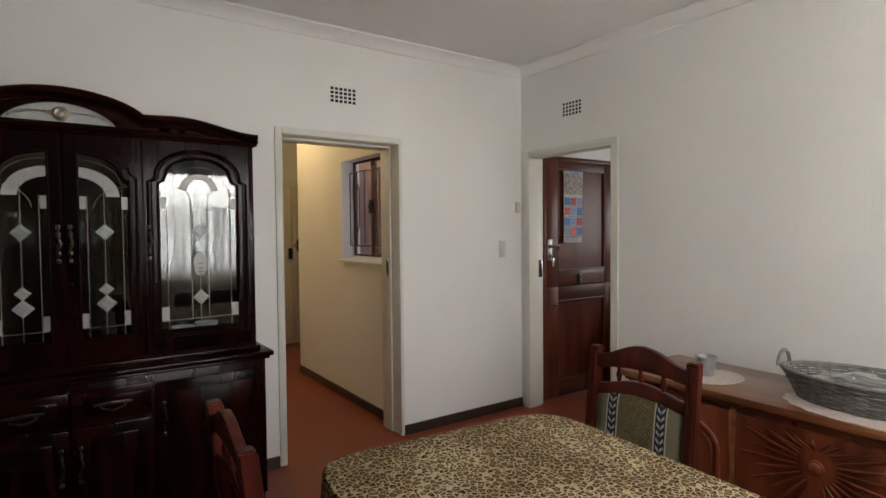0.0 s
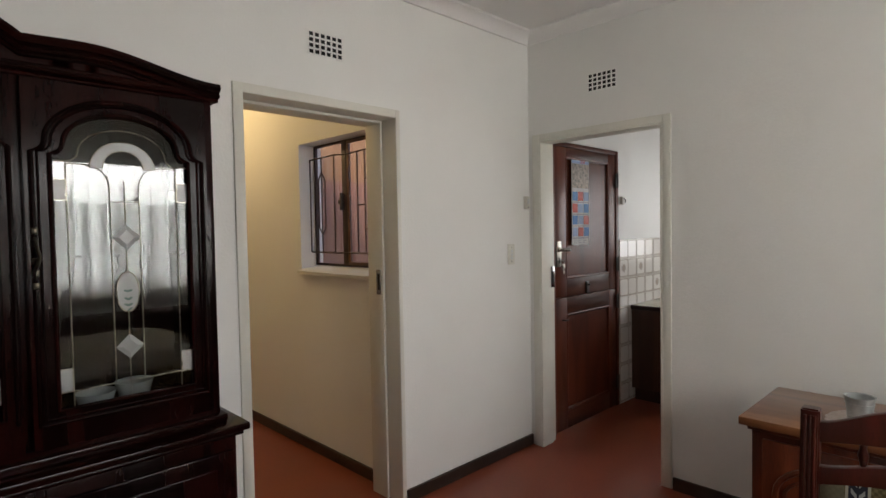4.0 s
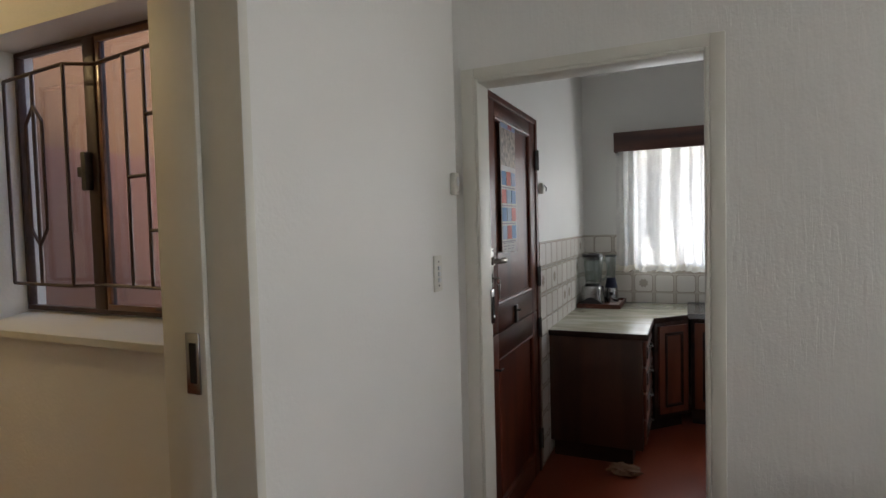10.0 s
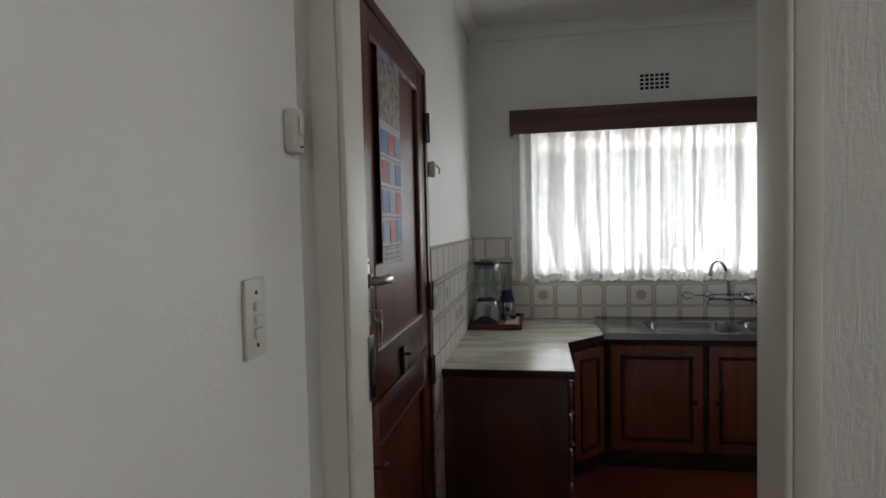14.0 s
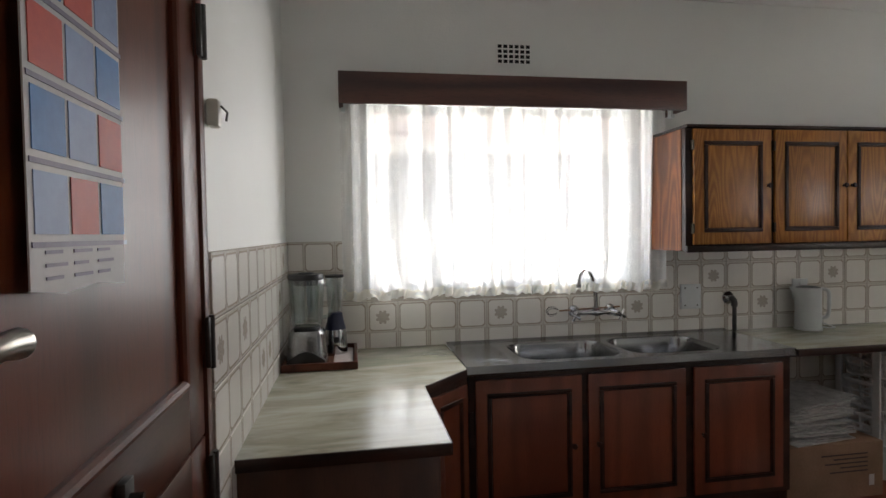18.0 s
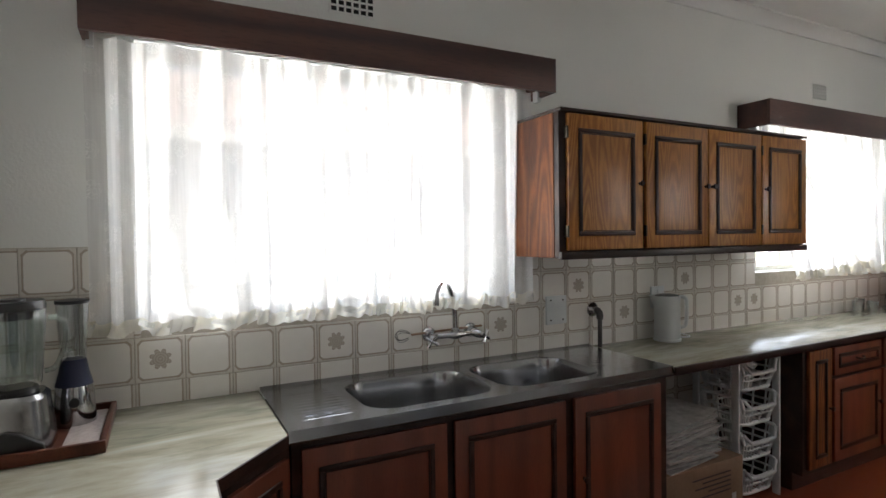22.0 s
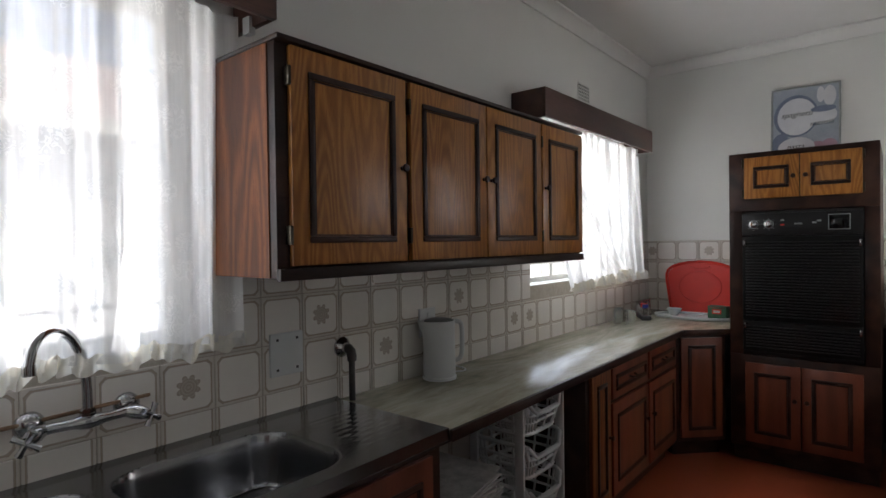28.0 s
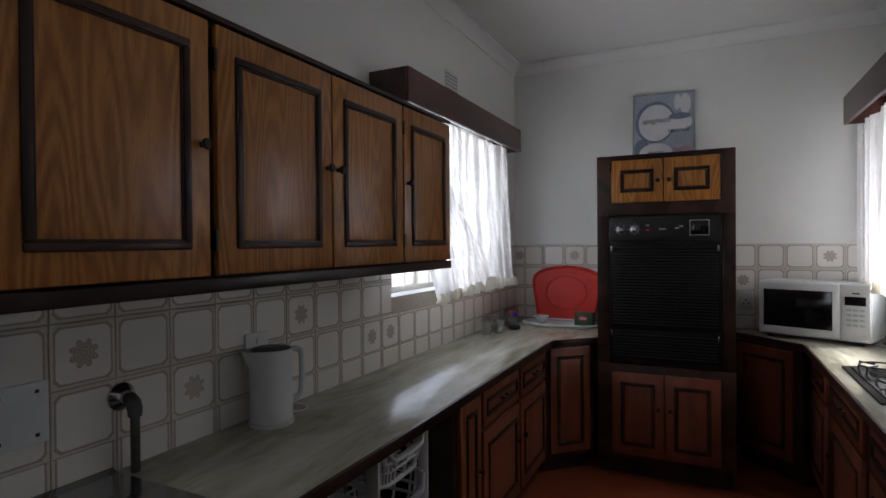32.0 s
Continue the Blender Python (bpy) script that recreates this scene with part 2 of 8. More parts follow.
M["mahogany"] = wood("dark_mahogany", (0.003, 0.001, 0.001), (0.0085, 0.0017, 0.0014), (0.019, 0.0036, 0.0028), 2, 1.0, 0.17, 0.0, 0.25, 0.25, 0.14)
M["mahogany_x"] = wood("dark_mahogany_across", (0.003, 0.001, 0.001), (0.009, 0.0018, 0.0014), (0.020, 0.0038, 0.0029), 0, 1.0, 0.17, 0.0, 0.25, 0.25, 0.14)
M["chair_wood"] = wood("dark_red_chair_wood", (0.030, 0.0042, 0.0025), (0.062, 0.0085, 0.005), (0.10, 0.0145, 0.0085), 2, 1.0, 0.30, 0.15, 0.3, 0.25, 0.35)
M["panel_brown"] = wood("brown_end_panel", (0.048, 0.018, 0.010), (0.068, 0.026, 0.014), (0.088, 0.034, 0.019), 2, 1.0, 0.4, 0.2, 0.15)
M["redwood"] = wood("red_stained_wood", (0.05, 0.010, 0.004), (0.12, 0.026, 0.010), (0.20, 0.048, 0.019), 2, 1.0, 0.32, 0.45, 0.3)
M["sideboard_top"] = wood("honey_wood_top", (0.12, 0.042, 0.016), (0.205, 0.080, 0.030), (0.29, 0.125, 0.050), 1, 0.8, 0.3, 0.4, 0.35)
M["door_wood"] = wood("brown_door_wood", (0.068, 0.0160, 0.0066), (0.108, 0.0245, 0.0100), (0.138, 0.0325, 0.0132), 2, 0.9, 0.40, 0.06, 0.22, 0.25, 0.28)
M["door_wood_x"] = wood("brown_door_wood_across", (0.042, 0.012, 0.006), (0.09, 0.026, 0.013), (0.125, 0.036, 0.018), 0, 0.9, 0.40, 0.06, 0.22, 0.25, 0.28)
M["oak"] = wood("oak_veneer", (0.25, 0.090, 0.013), (0.38, 0.147, 0.024), (0.49, 0.215, 0.042), 2, 1.0, 0.36, 0.15, 2.6, 0.4)
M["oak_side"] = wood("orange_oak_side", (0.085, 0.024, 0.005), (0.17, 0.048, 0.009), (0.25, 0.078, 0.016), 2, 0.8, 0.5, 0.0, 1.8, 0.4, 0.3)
M["base_wood"] = wood("red_brown_cabinet_wood", (0.125, 0.031, 0.014), (0.175, 0.046, 0.021), (0.22, 0.060, 0.028), 2, 1.0, 0.36, 0.3, 0.25)
M["dark_wood"] = wood("dark_brown_trim", (0.014, 0.006, 0.004), (0.034, 0.014, 0.009), (0.062, 0.027, 0.017), 1, 1.0, 0.4, 0.08, 0.2, 0.25, 0.35)
M["pelmet"] = wood("pelmet_wood", (0.035, 0.011, 0.008), (0.075, 0.026, 0.018), (0.12, 0.045, 0.030), 1, 0.7, 0.4, 0.2, 0.25)
M["steel"] = mottled("brushed_steel", (0.27, 0.27, 0.275), (0.38, 0.38, 0.385), 3, 0.21, 90, 0.03, 1.0, (1, 0.1, 1))
M["chrome"] = mottled("chrome", (0.40, 0.40, 0.41), (0.52, 0.52, 0.53), 5, 0.10, 60, 0.0, 1.0, rough_var=0.04)
M["dull_metal"] = mottled("dull_pipe_metal", (0.06, 0.057, 0.055), (0.13, 0.125, 0.12), 12, 0.4, 60, 0.1, 0.9)
M["brass"] = mottled("aged_brass", (0.040, 0.034, 0.026), (0.095, 0.082, 0.062), 25, 0.35, 90, 0.1, 1.0)
M["iron"] = mottled("brown_painted_iron", (0.035, 0.017, 0.012), (0.07, 0.036, 0.026), 20, 0.45, 90, 0.15)
M["black"] = plain("black_plastic", (0.012, 0.012, 0.013), 0.35)
M["black_enamel"] = plain("black_enamel", (0.006, 0.006, 0.006), 0.5)
M["black_enamel"].node_tree.nodes["Principled BSDF"].inputs["Specular IOR Level"].default_value = 0.2
M["black_gloss"] = plain("black_glass", (0.006, 0.006, 0.007), 0.08)
M["white_plastic"] = plain("white_plastic", (0.62, 0.64, 0.64), 0.3, var=0.05)
M["cream_plastic"] = plain("cream_plastic", (0.66, 0.65, 0.58), 0.35, var=0.06)
M["hole"] = plain("vent_hole", (0.01, 0.01, 0.01), 0.9)
M["red_plastic"] = plain("red_plastic", (0.74, 0.024, 0.008), 0.42, var=0.08)
M["china"] = plain("white_china", (0.66, 0.67, 0.66), 0.15, var=0.04)
M["cardboard"] = mottled("cardboard", (0.20, 0.12, 0.07), (0.30, 0.19, 0.12), 6, 0.8, 70, 0.2)
M["paper"] = mottled("newsprint", (0.30, 0.29, 0.28), (0.58, 0.57, 0.55), 22, 0.9, 90, 0.3, stretch=(1, 1, 6))
M["wicker"] = mottled("grey_wicker", (0.085, 0.08, 0.075), (0.26, 0.245, 0.225), 30, 0.7, 160, 0.4)
M["zinc"] = mottled("galvanised_zinc", (0.34, 0.36, 0.36), (0.52, 0.55, 0.55), 16, 0.4, 60, 0.1, 0.8)
M["doily"] = mottled("lace_doily", (0.42, 0.35, 0.32), (0.58, 0.51, 0.48), 60, 0.9, 200, 0.6)
M["glass"] = glass_mat("clear_glass")
M["pane"] = pane_mat("window_pane")
M["pane_gloss"] = pane_mat("cabinet_pane", (0.84, 0.87, 0.86), 1.55)


def frosted(name, see):
    """Etched glass: part of the light goes through, the rest scatters."""
    m = plain(name, (0.58, 0.60, 0.59), 0.22, var=0.10)
    nt = m.node_tree
    b, out = nt.nodes["Principled BSDF"], nt.nodes["Material Output"]
    mx, cl = nt.nodes.new("ShaderNodeMixShader"), nt.nodes.new("ShaderNodeBsdfTransparent")
    mx.inputs[0].default_value = see
    nt.links.new(b.outputs[0], mx.inputs[1])
    nt.links.new(cl.outputs[0], mx.inputs[2])
    nt.links.new(mx.outputs[0], out.inputs[0])
    return m


M["frost"] = frosted("frosted_glass", 0.38)
M["thick_glass"] = pane_mat("thick_glass", (0.84, 0.87, 0.87), 9.0)
M["drinking_glass"] = pane_mat("drinking_glass", (0.90, 0.92, 0.92), 3.5)
M["jug_glass"] = pane_mat("jug_glass", (0.84, 0.89, 0.88), 4.0)
M["mirror"] = mottled("bevelled_mirror", (0.75, 0.77, 0.78), (0.82, 0.84, 0.85), 4, 0.05, 40, 0.0, 1.0, rough_var=0.02)
M["lead"] = mottled("silver_lead_came", (0.26, 0.25, 0.20), (0.40, 0.38, 0.31), 40, 0.3, 60, 0.1, 1.0)
M["grout"] = mottled("tile_grout", (0.36, 0.32, 0.26), (0.48, 0.43, 0.36), 30, 0.8, 120, 0.3)
M["tile"], M["tile_flower"] = tile_mat("cream_tile", False), tile_mat("cream_tile_rosette", True)
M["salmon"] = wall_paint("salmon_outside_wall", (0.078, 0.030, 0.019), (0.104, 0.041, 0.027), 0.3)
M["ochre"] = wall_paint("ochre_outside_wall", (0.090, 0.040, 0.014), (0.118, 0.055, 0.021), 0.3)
M["roof"] = mottled("red_roof_tile", (0.34, 0.25, 0.23), (0.45, 0.35, 0.32), 5, 0.8, 40, 0.3)
M["earth"] = mottled("trodden_earth", (0.13, 0.09, 0.06), (0.24, 0.18, 0.13), 2, 0.95, 30, 0.4)


# ---- mesh helpers ----
def box(bm, x0, x1, y0, y1, z0, z1, bevel=0.0, seg=2):
    (x0, x1), (y0, y1), (z0, z1) = sorted((x0, x1)), sorted((y0, y1)), sorted((z0, z1))
    r = bmesh.ops.create_cube(bm, size=1.0, matrix=Matrix.Translation(((x0 + x1) / 2, (y0 + y1) / 2, (z0 + z1) / 2)) @ Matrix.Diagonal((x1 - x0, y1 - y0, z1 - z0, 1)))
    if bevel:
        es = {e for v in r["verts"] for e in v.link_edges}
        bmesh.ops.bevel(bm, geom=list(es), offset=min(bevel, 0.49 * min(x1 - x0, y1 - y0, z1 - z0)), segments=seg, affect="EDGES", profile=0.5)
    return bm


def boxes(*rows, bevel=0.0):
    bm = bmesh.new()
    for r in rows:
        box(bm, *r, bevel=bevel)
    return bm


def lathe(profile, steps=32, at=(0, 0, 0), bm=None):
    """Turned body from (radius, height) pairs."""
    bm = bm or bmesh.new()
    rings = []
    for r, z in profile:
        if r < 1e-5:
            rings.append([bm.verts.new((at[0], at[1], at[2] + z))])
        else:
            rings.append([bm.verts.new((at[0] + r * math.cos(2 * math.pi * i / steps), at[1] + r * math.sin(2 * math.pi * i / steps), at[2] + z)) for i in range(steps)])
    for a, c in zip(rings, rings[1:]):
        for i in range(steps):
            j = (i + 1) % steps
            q = [a[i % len(a)], a[j % len(a)], c[j % len(c)], c[i % len(c)]]
            q = list(dict.fromkeys(q))
            if len(q) > 2:
                bm.faces.new(q)
    return bm


def tube(points, r, steps=8, bm=None, closed=False, ends=True):
    """Round rod along a line of points; r may be one radius or one for each point."""
    bm = bm or bmesh.new()
    pts = [Vector(p) for p in points]
    n = len(pts)
    rad = r if isinstance(r, (list, tuple)) else [r] * n
    rings, up = [], None
    for i, p in enumerate(pts):
        a = pts[(i - 1) % n] if closed or i else p
        c = pts[(i + 1) % n] if closed or i < n - 1 else p
        d = (c - a).normalized()
        if up is None:
            up = Vector((0, 0, 1)) if abs(d.z) < 0.9 else Vector((1, 0, 0))
        side = d.cross(up).normalized()
        up = side.cross(d).normalized()
        rings.append([bm.verts.new(p + rad[i] * (math.cos(2 * math.pi * k / steps) * side + math.sin(2 * math.pi * k / steps) * up)) for k in range(steps)])
    for i in range(n if closed else n - 1):
        a, c = rings[i], rings[(i + 1) % n]
        for k in range(steps):
            bm.faces.new((a[k], a[(k + 1) % steps], c[(k + 1) % steps], c[k]))
    if ends and not closed:
        bm.faces.new(rings[0][::-1])
        bm.faces.new(rings[-1])
    return bm


def curve(points, steps=5):
    """A smooth line through the points."""
    p = [Vector(q) for q in points]
    out = []
    for i in range(len(p) - 1):
        a, b, c, d = p[max(i - 1, 0)], p[i], p[i + 1], p[min(i + 2, len(p) - 1)]
        for k in range(steps):
            t = k / steps
            out.append(0.5 * (2 * b + (c - a) * t + (2 * a - 5 * b + 4 * c - d) * t * t + (3 * b - a - 3 * c + d) * t ** 3))
    return out + [p[-1]]


def slab(outline, z0, z1, plane="xy", bevel=0.0, bm=None):
    """A flat plate from an outline, with thickness. plane: the two axes of the outline."""
    bm = bm or bmesh.new()

    def put(a, c, d):
        return {"xy": (a, c, d), "xz": (a, d, c), "yz": (d, a, c)}[plane]

    lo = [bm.verts.new(put(a, c, z0)) for a, c in outline]
    hi = [bm.verts.new(put(a, c, z1)) for a, c in outline]
    n = len(outline)
    fs = [bm.faces.new(lo), bm.faces.new(hi)]
    for i in range(n):
        fs.append(bm.faces.new((lo[i], lo[(i + 1) % n], hi[(i + 1) % n], hi[i])))
    bmesh.ops.recalc_face_normals(bm, faces=fs)
    if bevel:
        es = [e for e in {e for f in fs[:2] for e in f.edges}]
        bmesh.ops.bevel(bm, geom=es, offset=bevel, segments=2, affect="EDGES", profile=0.5)
    return bm


def ring_frame(bm, x0, x1, z0, z1, w, y0, y1, bevel=0.0):
    """Four bars round an opening, in the xz plane."""
    for r in ((x0, x1, z1 - w, z1), (x0, x1, z0, z0 + w), (x0, x0 + w, z0 + w, z1 - w), (x1 - w, x1, z0 + w, z1 - w)):
        box(bm, r[0], r[1], y0, y1, r[2], r[3], bevel=bevel)
    return bm


def turned(bm, m):
    bmesh.ops.transform(bm, matrix=m, verts=bm.verts[:])
    return bm


def mesh_of(name, bm, mat, smooth=True):
    me = bpy.data.meshes.new(name)
    bmesh.ops.recalc_face_normals(bm, faces=bm.faces[:])
    bm.to_mesh(me)
    bm.free()
    me.materials.append(mat)
    if smooth:
        me.shade_smooth()
        me.set_sharp_from_angle(angle=radians(35))
    return me


def part(name, bm, mat, parent, label="", smooth=True):
    """Links a bmesh, given in the world's metres, as one mesh under a thing or a part."""
    o = new(name, mesh_of(name, bm, M[mat] if isinstance(mat, str) else mat, smooth))
    o.parent = parent
    if parent.parent is None and (parent.type == "EMPTY" or parent.location.length > 0):
        o.matrix_parent_inverse = parent.matrix_basis.inverted()
    if label:
        tagged(o, label)
    return o


def thing(name, at, label, category, group="", kind=""):
    o = new(name)
    o.empty_display_size = 0.1
    o.matrix_basis = Matrix.Translation(at)
    return tagged(o, label, category, group, kind)


def single(name, bm, mat, label, category, group="", kind="", smooth=True):
    o = new(name, mesh_of(name, bm, M[mat] if isinstance(mat, str) else mat, smooth))
    return tagged(o, label, category, group, kind)


def solid(bounds, holes):
    """A wall block with rectangular holes right through it, as one clean mesh."""
    cuts = [sorted({b for b in bounds[a]} | {min(max(h[a][k], bounds[a][0]), bounds[a][1]) for h in holes for k in (0, 1)}) for a in range(3)]
    nx, ny, nz = (len(c) - 1 for c in cuts)

    def full(i, j, k):
        if not (0 <= i < nx and 0 <= j < ny and 0 <= k < nz):
            return False
        mid = [(cuts[a][n] + cuts[a][n + 1]) / 2 for a, n in enumerate((i, j, k))]
        return not any(all(h[a][0] < mid[a] < h[a][1] for a in range(3)) for h in holes)

    bm = bmesh.new()
    vs = {}

    def v(i, j, k):
        if (i, j, k) not in vs:
            vs[i, j, k] = bm.verts.new((cuts[0][i], cuts[1][j], cuts[2][k]))
        return vs[i, j, k]

    for i in range(nx):
        for j in range(ny):
            for k in range(nz):
                if not full(i, j, k):
                    continue
                for d, q in (((-1, 0, 0), ((0, 0, 0), (0, 0, 1), (0, 1, 1), (0, 1, 0))), ((1, 0, 0), ((1, 0, 0), (1, 1, 0), (1, 1, 1), (1, 0, 1))),
                             ((0, -1, 0), ((0, 0, 0), (1, 0, 0), (1, 0, 1), (0, 0, 1))), ((0, 1, 0), ((0, 1, 0), (0, 1, 1), (1, 1, 1), (1, 1, 0))),
                             ((0, 0, -1), ((0, 0, 0), (0, 1, 0), (1, 1, 0), (1, 0, 0))), ((0, 0, 1), ((0, 0, 1), (1, 0, 1), (1, 1, 1), (0, 1, 1)))):
                    if not full(i + d[0], j + d[1], k + d[2]):
                        bm.faces.new([v(i + a, j + c, k + e) for a, c, e in q])
    return bm


def structure(name, bm, mat, label="", smooth=False):
    o = new(name, mesh_of(name, bm, M[mat], smooth))
    return tagged(o, label, "", "", "structure")


# ---- the rooms ----
CEIL, TOP = 2.74, 2.86
BACK, EAST, KWEST, KNORTH, KEAST, KSOUTH, KW2 = 3.693, 2.714, 2.86, 3.66, 5.40, -1.983, 3.08
WIN1, WIN2, WIN3 = (1.76, 3.245, 1.085, 2.06), (-1.50, -0.12, 1.12, 2.05), (-1.62, -0.62, 1.12, 1.99)
DSOUTH = -0.35
ALL = (-50, 50)

structure("floor", boxes((-1.25, 0.20, -2.42, DSOUTH - 0.2, -0.15, 0.0), (-2.6, 2.86, DSOUTH - 0.2, 3.92, -0.15, 0.0), (2.86, 5.63, -2.2, 3.92, -0.15, 0.0), (-0.5, 3.2, 3.92, 7.5, -0.15, 0.0)), "floor", "red polished concrete floor")
structure("ceiling", boxes((-1.25, 0.20, -2.42, DSOUTH - 0.2, CEIL, TOP), (-2.6, 2.86, DSOUTH - 0.2, 3.92, CEIL, TOP), (2.86, 5.63, -2.2, 3.92, CEIL, TOP), (-0.5, 1.9, 3.92, 5.87, CEIL, TOP), (-0.5, 3.2, 5.87, 7.5, CEIL, TOP)), "ceiling", "white painted ceiling")
wall_dining_north = structure("wall_north", solid(((-2.6, EAST), (BACK, 3.92), (0, CEIL)), [((0.72, 1.585), ALL, (-1, 2.07))]), "wall", "white plaster wall with a doorway to the passage")
wall_between = structure("wall_between_rooms", solid(((EAST, KWEST), (DSOUTH - 0.2, 3.92), (0, CEIL)), [(ALL, (2.76, 3.63), (-1, 2.045))]), "wall_rough", "white roller-textured wall with a doorway to the kitchen")
structure("wall_west", solid(((-2.6, -2.4), (DSOUTH, BACK), (0, CEIL)), []), "wall", "white plaster wall")
structure("wall_dining_south", solid(((-2.6, EAST), (DSOUTH - 0.2, DSOUTH), (0, CEIL)), [((0.25, 2.25), ALL, (0.99, 2.13)), ((-0.83, -0.03), ALL, (-1, 2.05))]), "wall", "white plaster wall with a wide window and a doorway")
for nm, b in (("wall_hall_west", ((-1.25, -1.13), (-2.3, DSOUTH - 0.2), (0, CEIL))), ("wall_hall_east", ((0.08, 0.20), (-2.3, DSOUTH - 0.2), (0, CEIL))), ("wall_hall_south", ((-1.25, 0.20), (-2.42, -2.3), (0, CEIL)))):
    structure(nm, solid(b, []), "wall", "white hall wall")
wall_kitchen_north = structure("wall_kitchen_north", solid(((KWEST, 5.63), (KNORTH, 3.88), (0, CEIL)), [((2.925, 3.865), ALL, (-1, 2.07))]), "wall", "white kitchen wall with a stable door")
wall_kitchen_east = structure("wall_kitchen_east", solid(((KEAST, 5.63), (-2.2, KNORTH), (0, CEIL)), [(ALL, WIN1[:2], WIN1[2:]), (ALL, WIN2[:2], WIN2[2:])]), "wall", "white kitchen wall with two windows")
wall_kitchen_south = structure("wall_kitchen_south", solid(((2.86, KEAST), (-2.2, KSOUTH), (0, CEIL)), []), "wall", "white kitchen wall behind the oven")
structure("wall_kitchen_west", solid(((KWEST, KW2), (KSOUTH, 0.9), (0, CEIL)), [(ALL, WIN3[:2], WIN3[2:])]), "wall", "white kitchen wall with a window over the hob")
structure("wall_passage_east", solid(((1.63, 1.80), (3.92, 5.87), (0, CEIL)), [(ALL, (3.945, 4.79), (1.20, 2.045))]), "wall", "white passage wall with a barred window")
structure("wall_passage_west", solid(((-0.5, -0.35), (3.92, 8.2), (0, CEIL)), []), "wall", "white passage wall")
structure("wall_passage_end", solid(((-0.35, 3.2), (7.3, 7.5), (0, CEIL)), []), "wall", "white passage end wall")
structure("wall_passage_corner", solid(((3.0, 3.2), (6.06, 7.3), (0, CEIL)), []), "wall", "white passage wall")
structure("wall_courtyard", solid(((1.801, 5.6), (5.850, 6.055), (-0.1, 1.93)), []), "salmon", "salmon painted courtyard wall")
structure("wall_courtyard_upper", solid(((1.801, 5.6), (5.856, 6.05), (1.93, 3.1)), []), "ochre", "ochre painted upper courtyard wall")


def cornice(name, a, c, inward):
    """Coved plaster cornice from a to c along the ceiling."""
    prof = [(0.0, -0.075), (0.012, -0.075), (0.014, -0.066), (0.026, -0.045), (0.046, -0.024), (0.066, -0.014), (0.072, -0.012), (0.072, 0.0), (0.0, 0.0)]
    bm = bmesh.new()
    ends = []
    for p in (a, c):
        ends.append([bm.verts.new((p[0] + inward[0] * u, p[1] + inward[1] * u, CEIL - 0.001 + w)) for u, w in prof])
    n = len(prof)
    for i in range(n):
        bm.faces.new((ends[0][i], ends[0][(i + 1) % n], ends[1][(i + 1) % n], ends[1][i]))
    bm.faces.new(ends[0])
    bm.faces.new(ends[1][::-1])
    return structure(name, bm, "ceiling", "white coved plaster cornice", True)


cornice("cornice_north", (-2.4, BACK - 0.001), (EAST, BACK - 0.001), (0, -1))
cornice("cornice_east", (EAST - 0.001, DSOUTH), (EAST - 0.001, BACK), (-1, 0))
cornice("cornice_kitchen_east", (KEAST - 0.001, KSOUTH), (KEAST - 0.001, KNORTH), (-1, 0))
cornice("cornice_kitchen_south", (KW2, KSOUTH + 0.001), (KEAST, KSOUTH + 0.001), (0, 1))
cornice("cornice_kitchen_north", (KWEST, KNORTH - 0.001), (KEAST, KNORTH - 0.001), (0, -1))
cornice("cornice_kitchen_west", (KW2 + 0.001, KSOUTH), (KW2 + 0.001, 0.9), (1, 0))
for n, r in enumerate(((1.592, EAST - 0.004, BACK - 0.018, BACK - 0.002, 0, 0.07), (-2.4, 0.696, BACK - 0.018, BACK - 0.002, 0, 0.07),
                       (EAST - 0.018, EAST - 0.002, DSOUTH + 0.01, 2.73, 0, 0.07), (1.612, 1.628, 3.95, 5.85, 0, 0.07))):
    structure("baseboard_%d" % (n + 1), boxes(r, bevel=0.003), "skirting", "dark brown painted skirting")


def door_frame(name, axis, lo, hi, face_a, face_b, top, label, sides, stop):
    """Pressed steel door frame that wraps the wall's edge. axis: along which the opening runs; stop: where its rebate begins and ends, in parts of the depth."""
    o = thing(name, (0, 0, 0), label, "door frame", "", "structure")
    a, c = face_a - 0.010, face_b + 0.010
    s0, s1 = a + (c - a) * stop[0], a + (c - a) * stop[1]
    rows = (("jamb", lo - sides[0], lo, a, c, 0, top + 0.042), ("jamb", hi, hi + sides[1], a, c, 0, top + 0.042), ("head", lo, hi, a, c, top, top + 0.042),
            ("stop", lo, lo + 0.014, s0, s1, 0, top), ("stop", hi - 0.014, hi, s0, s1, 0, top), ("stop", lo + 0.014, hi - 0.014, s0, s1, top - 0.014, top))
    for nm, p0, p1, q0, q1, z0, z1 in rows:
        r = (p0, p1, q0, q1, z0, z1) if axis == "x" else (q0, q1, p0, p1, z0, z1)
        part(nm, boxes(r, bevel=0.004), "frame_white", o)
    return o


door_frame("doorframe_passage", "x", 0.745, 1.562, BACK, 3.92, 2.044, "cream painted steel door frame", (0.045, 0.028), (0.47, 1.0))
door_frame("doorframe_hall", "x", -0.80, -0.06, DSOUTH - 0.2, DSOUTH, 2.02, "cream painted steel door frame", (0.028, 0.028), (0.0, 0.5))
door_frame("doorframe_kitchen", "y", 2.785, 3.605, EAST, KWEST, 2.03, "cream painted steel door frame", (0.047, 0.055), (0.0, 0.72))


